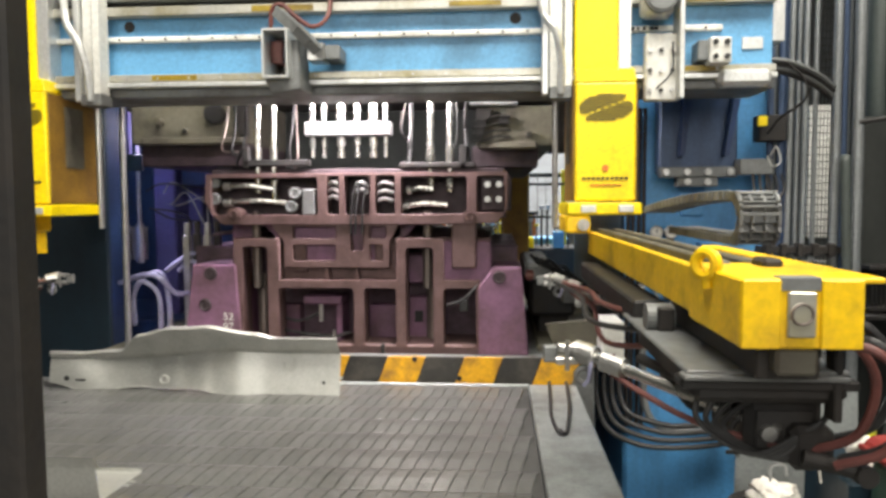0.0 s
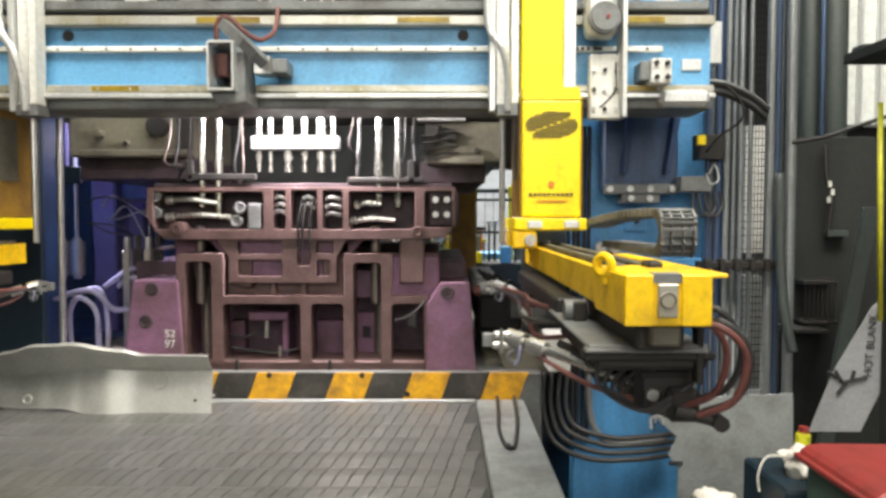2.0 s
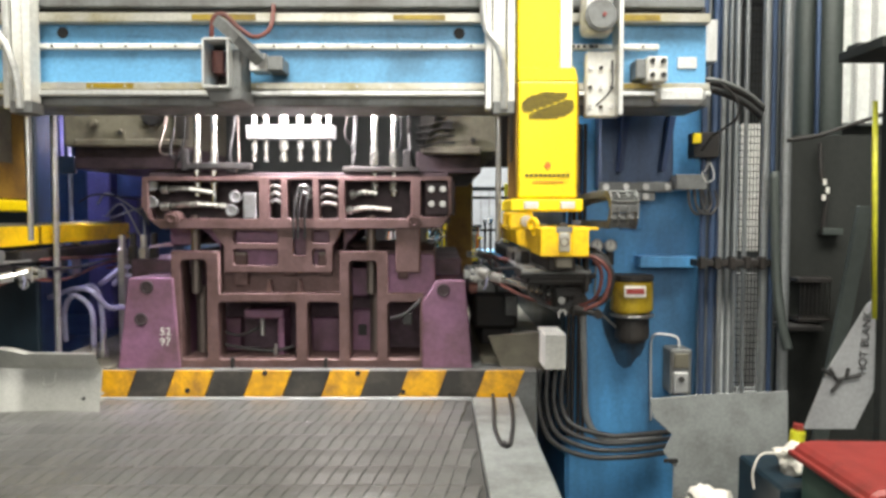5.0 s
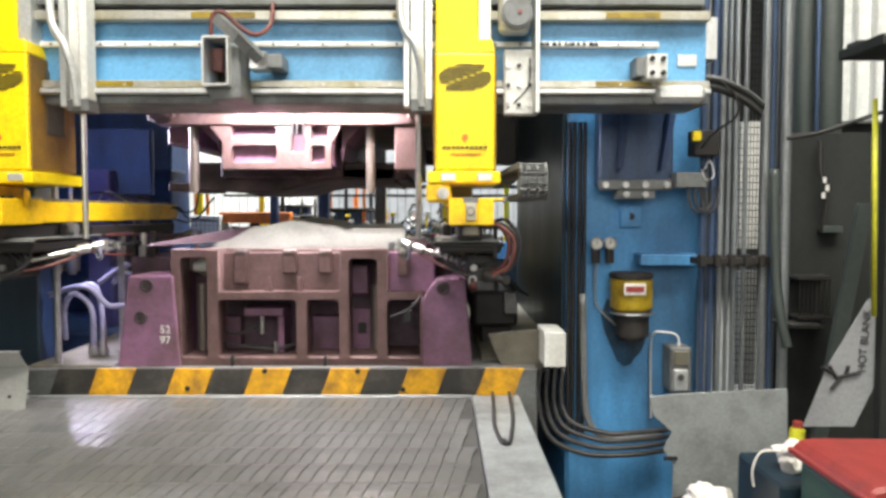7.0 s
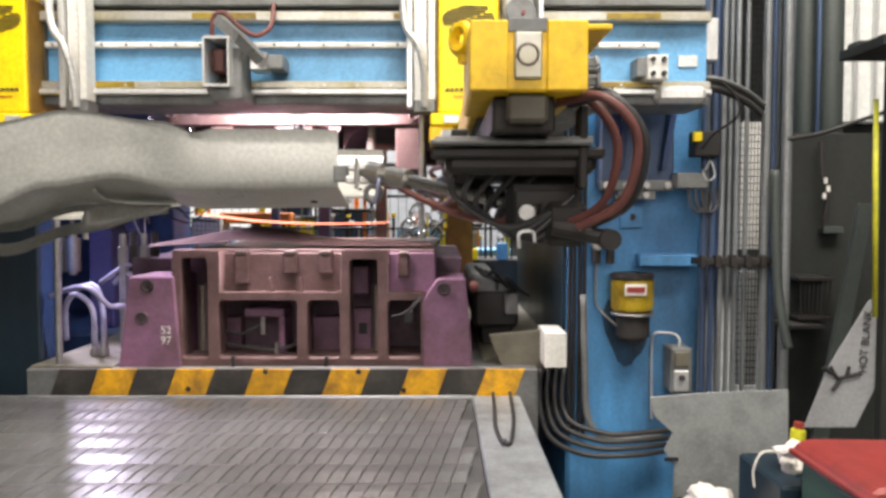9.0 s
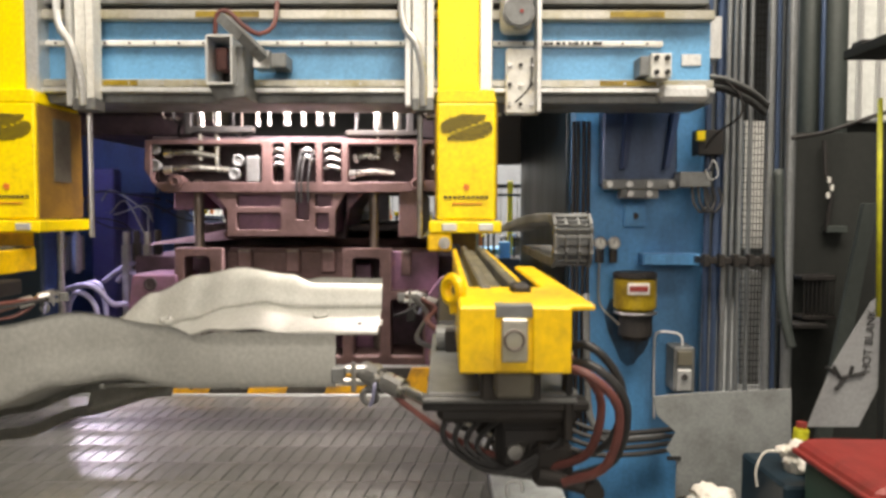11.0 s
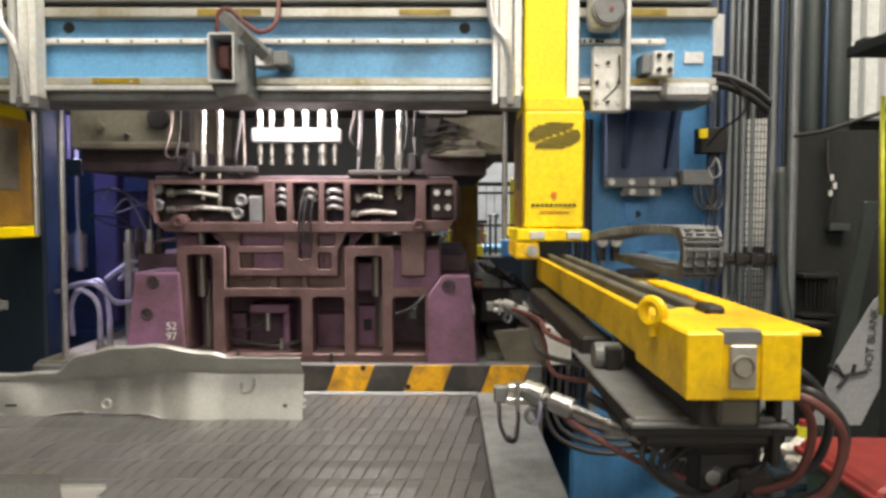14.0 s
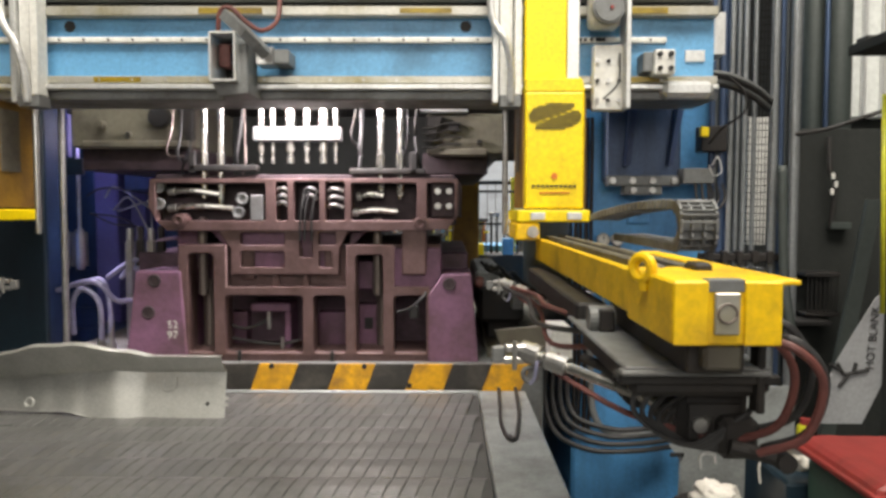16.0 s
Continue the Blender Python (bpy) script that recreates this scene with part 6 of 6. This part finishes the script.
def motions():
    walk(ram, [
        (0, pose(-0.72, 4.4, 1.327)),
        (4.2, pose(-0.72, 4.4, 1.327)),
        (4.8, pose(-0.72, 4.4, 1.347)),
        (6.3, pose(-0.72, 4.4, 1.705)),
        (6.5, pose(-0.72, 4.4, 1.777)),
        (6.75, pose(-0.72, 4.4, 1.845)),
        (7, pose(-0.72, 4.4, 1.874)),
        (9.2, pose(-0.72, 4.4, 1.875)),
        (9.7, pose(-0.72, 4.4, 1.81)),
        (10.6, pose(-0.72, 4.4, 1.60)),
        (11.3, pose(-0.72, 4.4, 1.494)),
        (11.5, pose(-0.72, 4.4, 1.466)),
        (12, pose(-0.72, 4.4, 1.405)),
        (12.5, pose(-0.72, 4.4, 1.347)),
        (13, pose(-0.72, 4.4, 1.327)),
        (16, pose(-0.72, 4.4, 1.327)),
    ])
    walk(carriage_r, [
        (0, pose(0.441, 3.08, 2.086)),
        (4, pose(0.441, 3.08, 2.086)),
        (4.2, pose(0.441, 3.08, 2.086)),
        (5, pose(0.442, 3.08, 2.086)),
        (6.5, pose(0.443, 3.08, 2.086)),
        (6.6, pose(0.383, 3.08, 2.086)),
        (6.8, pose(0.187, 3.08, 2.086)),
        (7, pose(0.102, 3.08, 2.086)),
        (7.3, pose(0.105, 3.08, 2.086)),
        (7.5, pose(0.109, 3.08, 2.086)),
        (8, pose(0.108, 3.08, 2.086)),
        (8.5, pose(0.111, 3.08, 2.086)),
        (9, pose(0.112, 3.08, 2.086)),
        (9.2, pose(0.111, 3.08, 2.086)),
        (9.7, pose(0.106, 3.08, 2.086)),
        (10.6, pose(0.098, 3.08, 2.086)),
        (11.3, pose(0.091, 3.08, 2.086)),
        (11.5, pose(0.092, 3.08, 2.086)),
        (12, pose(0.123, 3.08, 2.086)),
        (12.5, pose(0.272, 3.08, 2.086)),
        (13, pose(0.413, 3.08, 2.086)),
        (13.5, pose(0.446, 3.08, 2.086)),
        (14, pose(0.446, 3.08, 2.086)),
        (14.5, pose(0.444, 3.08, 2.086)),
        (15, pose(0.443, 3.08, 2.086)),
        (15.5, pose(0.442, 3.08, 2.086)),
        (16, pose(0.443, 3.08, 2.086)),
    ])
    walk(column_r, [
        (0, pose(0.441, 3.15, 1.576)),
        (4, pose(0.441, 3.15, 1.576)),
        (4.2, pose(0.441, 3.15, 1.59)),
        (5, pose(0.442, 3.15, 1.646)),
        (6.5, pose(0.443, 3.15, 1.751)),
        (6.6, pose(0.383, 3.15, 1.751)),
        (6.8, pose(0.187, 3.15, 1.752)),
        (7, pose(0.102, 3.15, 1.752)),
        (7.3, pose(0.105, 3.15, 1.928)),
        (7.5, pose(0.109, 3.15, 1.993)),
        (8, pose(0.108, 3.15, 1.994)),
        (8.5, pose(0.111, 3.15, 1.993)),
        (9, pose(0.112, 3.15, 1.99)),
        (9.2, pose(0.111, 3.15, 1.973)),
        (9.7, pose(0.106, 3.15, 1.859)),
        (10.6, pose(0.098, 3.15, 1.653)),
        (11.3, pose(0.091, 3.15, 1.492)),
        (11.5, pose(0.092, 3.15, 1.485)),
        (12, pose(0.123, 3.15, 1.487)),
        (12.5, pose(0.272, 3.15, 1.484)),
        (13, pose(0.413, 3.15, 1.481)),
        (13.5, pose(0.446, 3.15, 1.489)),
        (14, pose(0.446, 3.15, 1.504)),
        (14.5, pose(0.444, 3.15, 1.549)),
        (15, pose(0.443, 3.15, 1.576)),
        (15.5, pose(0.442, 3.15, 1.576)),
        (16, pose(0.443, 3.15, 1.576)),
    ])
    walk(arm_r, [
        (0, pose(0.461, 1.13, 1.476)),
        (0.5, pose(0.461, 1.13, 1.476)),
        (1, pose(0.461, 1.13, 1.476)),
        (1.5, pose(0.461, 1.282, 1.476)),
        (2, pose(0.461, 1.494, 1.476)),
        (2.5, pose(0.461, 1.541, 1.476)),
        (3, pose(0.461, 1.595, 1.476)),
        (3.5, pose(0.461, 1.833, 1.476)),
        (4, pose(0.461, 2.204, 1.476)),
        (4.2, pose(0.461, 2.35, 1.49)),
        (5, pose(0.462, 2.7, 1.546)),
        (6.5, pose(0.463, 2.784, 1.651)),
        (6.6, pose(0.403, 2.809, 1.651)),
        (6.8, pose(0.207, 2.86, 1.652)),
        (7, pose(0.122, 2.897, 1.652)),
        (7.3, pose(0.125, 2.793, 1.828)),
        (7.5, pose(0.129, 2.724, 1.893)),
        (8, pose(0.128, 2.285, 1.894)),
        (8.5, pose(0.131, 1.2, 1.893)),
        (9, pose(0.132, 1.118, 1.89)),
        (9.2, pose(0.131, 1.111, 1.873)),
        (9.7, pose(0.126, 1.124, 1.759)),
        (10.6, pose(0.118, 1.148, 1.553)),
        (11.3, pose(0.111, 1.166, 1.392)),
        (11.5, pose(0.112, 1.177, 1.385)),
        (12, pose(0.143, 1.13, 1.387)),
        (12.5, pose(0.292, 1.13, 1.384)),
        (13, pose(0.433, 1.13, 1.381)),
        (13.5, pose(0.466, 1.13, 1.389)),
        (14, pose(0.466, 1.13, 1.404)),
        (14.5, pose(0.464, 1.13, 1.449)),
        (15, pose(0.463, 1.13, 1.476)),
        (15.5, pose(0.462, 1.13, 1.476)),
        (16, pose(0.463, 1.195, 1.476)),
    ])
    walk(chain_r, [
        (0, pose(0.461, 2.100, 1.476)),
        (0.5, pose(0.461, 2.100, 1.476)),
        (1, pose(0.461, 2.100, 1.476)),
        (1.5, pose(0.461, 2.176, 1.476)),
        (2, pose(0.461, 2.282, 1.476)),
        (2.5, pose(0.461, 2.306, 1.476)),
        (3, pose(0.461, 2.333, 1.476)),
        (3.5, pose(0.461, 2.452, 1.476)),
        (4, pose(0.461, 2.637, 1.476)),
        (4.2, pose(0.461, 2.710, 1.49)),
        (5, pose(0.462, 2.885, 1.546)),
        (6.5, pose(0.463, 2.927, 1.651)),
        (6.6, pose(0.403, 2.940, 1.651)),
        (6.8, pose(0.207, 2.965, 1.652)),
        (7, pose(0.122, 2.984, 1.652)),
        (7.3, pose(0.125, 2.932, 1.828)),
        (7.5, pose(0.129, 2.897, 1.893)),
        (8, pose(0.128, 2.678, 1.894)),
        (8.5, pose(0.131, 2.165, 1.893)),
        (9, pose(0.132, 2.094, 1.89)),
        (9.2, pose(0.131, 2.091, 1.873)),
        (9.7, pose(0.126, 2.097, 1.759)),
        (10.6, pose(0.118, 2.109, 1.553)),
        (11.3, pose(0.111, 2.118, 1.392)),
        (11.5, pose(0.112, 2.123, 1.385)),
        (12, pose(0.143, 2.100, 1.387)),
        (12.5, pose(0.292, 2.100, 1.384)),
        (13, pose(0.433, 2.100, 1.381)),
        (13.5, pose(0.466, 2.100, 1.389)),
        (14, pose(0.466, 2.100, 1.404)),
        (14.5, pose(0.464, 2.100, 1.449)),
        (15, pose(0.463, 2.100, 1.476)),
        (15.5, pose(0.462, 2.100, 1.476)),
        (16, pose(0.463, 2.133, 1.476)),
    ])
    walk(carriage_l, [
        (0, pose(-2.052, 3.08, 2.086)),
        (4, pose(-2.052, 3.08, 2.086)),
        (4.2, pose(-2.052, 3.08, 2.086)),
        (5, pose(-2.052, 3.08, 2.086)),
        (6.5, pose(-2.053, 3.08, 2.086)),
        (6.6, pose(-2.011, 3.08, 2.086)),
        (6.8, pose(-1.874, 3.08, 2.086)),
        (7, pose(-1.815, 3.08, 2.086)),
        (7.3, pose(-1.817, 3.08, 2.086)),
        (7.5, pose(-1.82, 3.08, 2.086)),
        (8, pose(-1.819, 3.08, 2.086)),
        (8.5, pose(-1.821, 3.08, 2.086)),
        (9, pose(-1.822, 3.08, 2.086)),
        (9.2, pose(-1.821, 3.08, 2.086)),
        (9.7, pose(-1.818, 3.08, 2.086)),
        (10.6, pose(-1.812, 3.08, 2.086)),
        (11.3, pose(-1.807, 3.08, 2.086)),
        (11.5, pose(-1.808, 3.08, 2.086)),
        (12, pose(-1.829, 3.08, 2.086)),
        (12.5, pose(-1.934, 3.08, 2.086)),
        (13, pose(-2.032, 3.08, 2.086)),
        (13.5, pose(-2.055, 3.08, 2.086)),
        (14, pose(-2.055, 3.08, 2.086)),
        (14.5, pose(-2.053, 3.08, 2.086)),
        (15, pose(-2.053, 3.08, 2.086)),
        (15.5, pose(-2.052, 3.08, 2.086)),
        (16, pose(-2.053, 3.08, 2.086)),
    ])
    walk(column_l, [
        (0, pose(-2.052, 3.15, 1.576)),
        (4, pose(-2.052, 3.15, 1.576)),
        (4.2, pose(-2.052, 3.15, 1.59)),
        (5, pose(-2.052, 3.15, 1.646)),
        (6.5, pose(-2.053, 3.15, 1.751)),
        (6.6, pose(-2.011, 3.15, 1.751)),
        (6.8, pose(-1.874, 3.15, 1.752)),
        (7, pose(-1.815, 3.15, 1.752)),
        (7.3, pose(-1.817, 3.15, 1.928)),
        (7.5, pose(-1.82, 3.15, 1.993)),
        (8, pose(-1.819, 3.15, 1.994)),
        (8.5, pose(-1.821, 3.15, 1.993)),
        (9, pose(-1.822, 3.15, 1.99)),
        (9.2, pose(-1.821, 3.15, 1.973)),
        (9.7, pose(-1.818, 3.15, 1.859)),
        (10.6, pose(-1.812, 3.15, 1.653)),
        (11.3, pose(-1.807, 3.15, 1.492)),
        (11.5, pose(-1.808, 3.15, 1.485)),
        (12, pose(-1.829, 3.15, 1.487)),
        (12.5, pose(-1.934, 3.15, 1.484)),
        (13, pose(-2.032, 3.15, 1.481)),
        (13.5, pose(-2.055, 3.15, 1.489)),
        (14, pose(-2.055, 3.15, 1.504)),
        (14.5, pose(-2.053, 3.15, 1.549)),
        (15, pose(-2.053, 3.15, 1.576)),
        (15.5, pose(-2.052, 3.15, 1.576)),
        (16, pose(-2.053, 3.15, 1.576)),
    ])
    walk(arm_l, [
        (0, pose(-2.072, 1.13, 1.476)),
        (0.5, pose(-2.072, 1.13, 1.476)),
        (1, pose(-2.072, 1.13, 1.476)),
        (1.5, pose(-2.072, 1.282, 1.476)),
        (2, pose(-2.072, 1.494, 1.476)),
        (2.5, pose(-2.072, 1.541, 1.476)),
        (3, pose(-2.072, 1.595, 1.476)),
        (3.5, pose(-2.072, 1.833, 1.476)),
        (4, pose(-2.072, 2.204, 1.476)),
        (4.2, pose(-2.072, 2.35, 1.49)),
        (5, pose(-2.072, 2.7, 1.546)),
        (6.5, pose(-2.073, 2.784, 1.651)),
        (6.6, pose(-2.031, 2.809, 1.651)),
        (6.8, pose(-1.894, 2.86, 1.652)),
        (7, pose(-1.835, 2.897, 1.652)),
        (7.3, pose(-1.837, 2.793, 1.828)),
        (7.5, pose(-1.84, 2.724, 1.893)),
        (8, pose(-1.839, 2.285, 1.894)),
        (8.5, pose(-1.841, 1.2, 1.893)),
        (9, pose(-1.842, 1.118, 1.89)),
        (9.2, pose(-1.841, 1.111, 1.873)),
        (9.7, pose(-1.838, 1.124, 1.759)),
        (10.6, pose(-1.832, 1.148, 1.553)),
        (11.3, pose(-1.827, 1.166, 1.392)),
        (11.5, pose(-1.828, 1.177, 1.385)),
        (12, pose(-1.849, 1.13, 1.387)),
        (12.5, pose(-1.954, 1.13, 1.384)),
        (13, pose(-2.052, 1.13, 1.381)),
        (13.5, pose(-2.075, 1.13, 1.389)),
        (14, pose(-2.075, 1.13, 1.404)),
        (14.5, pose(-2.073, 1.13, 1.449)),
        (15, pose(-2.073, 1.13, 1.476)),
        (15.5, pose(-2.072, 1.13, 1.476)),
        (16, pose(-2.073, 1.195, 1.476)),
    ])
    walk(chain_l, [
        (0, pose(-2.072, 2.100, 1.476)),
        (0.5, pose(-2.072, 2.100, 1.476)),
        (1, pose(-2.072, 2.100, 1.476)),
        (1.5, pose(-2.072, 2.176, 1.476)),
        (2, pose(-2.072, 2.282, 1.476)),
        (2.5, pose(-2.072, 2.306, 1.476)),
        (3, pose(-2.072, 2.333, 1.476)),
        (3.5, pose(-2.072, 2.452, 1.476)),
        (4, pose(-2.072, 2.637, 1.476)),
        (4.2, pose(-2.072, 2.710, 1.49)),
        (5, pose(-2.072, 2.885, 1.546)),
        (6.5, pose(-2.073, 2.927, 1.651)),
        (6.6, pose(-2.031, 2.940, 1.651)),
        (6.8, pose(-1.894, 2.965, 1.652)),
        (7, pose(-1.835, 2.984, 1.652)),
        (7.3, pose(-1.837, 2.932, 1.828)),
        (7.5, pose(-1.84, 2.897, 1.893)),
        (8, pose(-1.839, 2.678, 1.894)),
        (8.5, pose(-1.841, 2.165, 1.893)),
        (9, pose(-1.842, 2.094, 1.89)),
        (9.2, pose(-1.841, 2.091, 1.873)),
        (9.7, pose(-1.838, 2.097, 1.759)),
        (10.6, pose(-1.832, 2.109, 1.553)),
        (11.3, pose(-1.827, 2.118, 1.392)),
        (11.5, pose(-1.828, 2.123, 1.385)),
        (12, pose(-1.849, 2.100, 1.387)),
        (12.5, pose(-1.954, 2.100, 1.384)),
        (13, pose(-2.052, 2.100, 1.381)),
        (13.5, pose(-2.075, 2.100, 1.389)),
        (14, pose(-2.075, 2.100, 1.404)),
        (14.5, pose(-2.073, 2.100, 1.449)),
        (15, pose(-2.073, 2.100, 1.476)),
        (15.5, pose(-2.072, 2.100, 1.476)),
        (16, pose(-2.073, 2.133, 1.476)),
    ])
    walk(hot, [
        (0, pose(-1, 11.8, 0.95)),
        (6.6, pose(-1, 11.8, 0.95)),
        (7.4, pose(-1, 8.6, 1.56)),
        (7.8, pose(-0.9, 6.6, 1.56)),
        (8.2, pose(-1.02, 6, 1.56)),
        (8.6, pose(-1.13, 5.8, 1.56)),
        (9.2, pose(-1.16, 5.65, 1.56)),
        (9.8, pose(-1.1, 4.7, 1.56)),
        (10.3, pose(-0.95, 4.4, 1.53)),
        (10.7, pose(-0.95, 4.4, 1.3)),
        (16, pose(-0.95, 4.4, 1.3)),
    ])
    walk(panels[0], [
        (0, pose(-0.243, 4.967, 1.217, 0)),
        (5, pose(-0.243, 4.967, 1.217, 0)),
        (6.2, pose(-0.243, 4.687, 1.437, 0)),
        (6.6, pose(-0.243, 4.667, 1.457, 0)),
        (6.8, pose(-0.243, 4.667, 1.457, 0)),
        (7, pose(-0.243, 4.667, 1.457, 0)),
        (7.3, pose(-0.239, 4.563, 1.673, 0)),
        (7.5, pose(-0.236, 4.494, 1.768, 0)),
        (8, pose(-0.237, 4.055, 1.789, 0)),
        (8.5, pose(-0.234, 3.03, 1.788, 0)),
        (9, pose(-0.233, 2.888, 1.785, 0)),
        (9.2, pose(-0.234, 2.881, 1.768, 0)),
        (9.7, pose(-0.239, 2.894, 1.634, 0)),
        (10.6, pose(-0.247, 2.918, 1.388, 0)),
        (11.3, pose(-0.254, 2.936, 1.198, 0)),
        (11.5, pose(-0.253, 2.947, 1.19, 0)),
        (11.8, pose(-0.253, 2.947, 1.19, 0)),
        (12.15, pose(-0.296, 3.01, 1, 50)),
        (12.5, pose(-0.357, 3.05, 0.945, 60)),
        (13, pose(-0.446, 3.05, 0.945, 60)),
        (14, pose(-0.606, 3.05, 0.945, 60)),
        (15, pose(-0.774, 3.05, 0.945, 60)),
        (16, pose(-0.942, 3.05, 0.945, 60)),
    ])
    walk(panels[1], [
        (0, pose(-0.182, 4.047, 1.208, 0)),
        (5, pose(-0.182, 4.047, 1.208, 0)),
        (6.2, pose(-0.182, 3.767, 1.428, 0)),
        (6.6, pose(-0.182, 3.747, 1.448, 0)),
        (6.8, pose(-0.182, 3.747, 1.448, 0)),
        (7, pose(-0.182, 3.747, 1.448, 0)),
        (7.3, pose(-0.179, 3.643, 1.58, 0)),
        (7.5, pose(-0.171, 3.532, 1.635, 0)),
        (8, pose(-0.165, 3.15, 1.65, 0)),
        (8.5, pose(-0.221, 1.64, 1.673, 0)),
        (9, pose(-0.22, 1.548, 1.71, 0)),
        (9.2, pose(-0.221, 1.541, 1.694, 0)),
        (9.7, pose(-0.226, 1.554, 1.579, 0)),
        (10.6, pose(-0.234, 1.578, 1.373, 0)),
        (11.3, pose(-0.241, 1.596, 1.213, 0)),
        (11.5, pose(-0.24, 1.607, 1.205, 0)),
        (11.8, pose(-0.24, 1.607, 1.205, 0)),
        (12.15, pose(-0.458, 1.64, 0.93, 10)),
        (12.5, pose(-0.637, 1.64, 0.93, 10)),
        (13, pose(-0.726, 1.64, 0.93, 10)),
        (14, pose(-0.886, 1.64, 0.93, 10)),
        (15, pose(-1.054, 1.64, 0.93, 10)),
        (16, pose(-1.222, 1.64, 0.93, 10)),
    ])
    walk(panels[2], [
        (0, pose(-0.721, 3.26, 0.945, 60)),
        (0.5, pose(-0.806, 3.26, 0.945, 60)),
        (1, pose(-0.89, 3.26, 0.945, 60)),
        (1.5, pose(-0.973, 3.26, 0.945, 60)),
        (2, pose(-1.055, 3.26, 0.945, 60)),
        (3, pose(-1.222, 3.26, 0.945, 60)),
        (4, pose(-1.383, 3.26, 0.945, 60)),
        (6.5, pose(-1.783, 3.26, 0.945, 60)),
        (7, pose(-1.873, 3.26, 0.945, 60)),
        (16, pose(-3.469, 3.26, 0.945, 60)),
    ])
    walk(panels[3], [
        (0, pose(-0.959, 1.64, 0.93, 10)),
        (1, pose(-1.118, 1.64, 0.93, 10)),
        (2, pose(-1.273, 1.64, 0.93, 10)),
        (4, pose(-1.582, 1.64, 0.93, 10)),
        (7, pose(-2.043, 1.64, 0.93, 10)),
        (16, pose(-3.546, 1.64, 0.93, 10)),
    ])


motions()
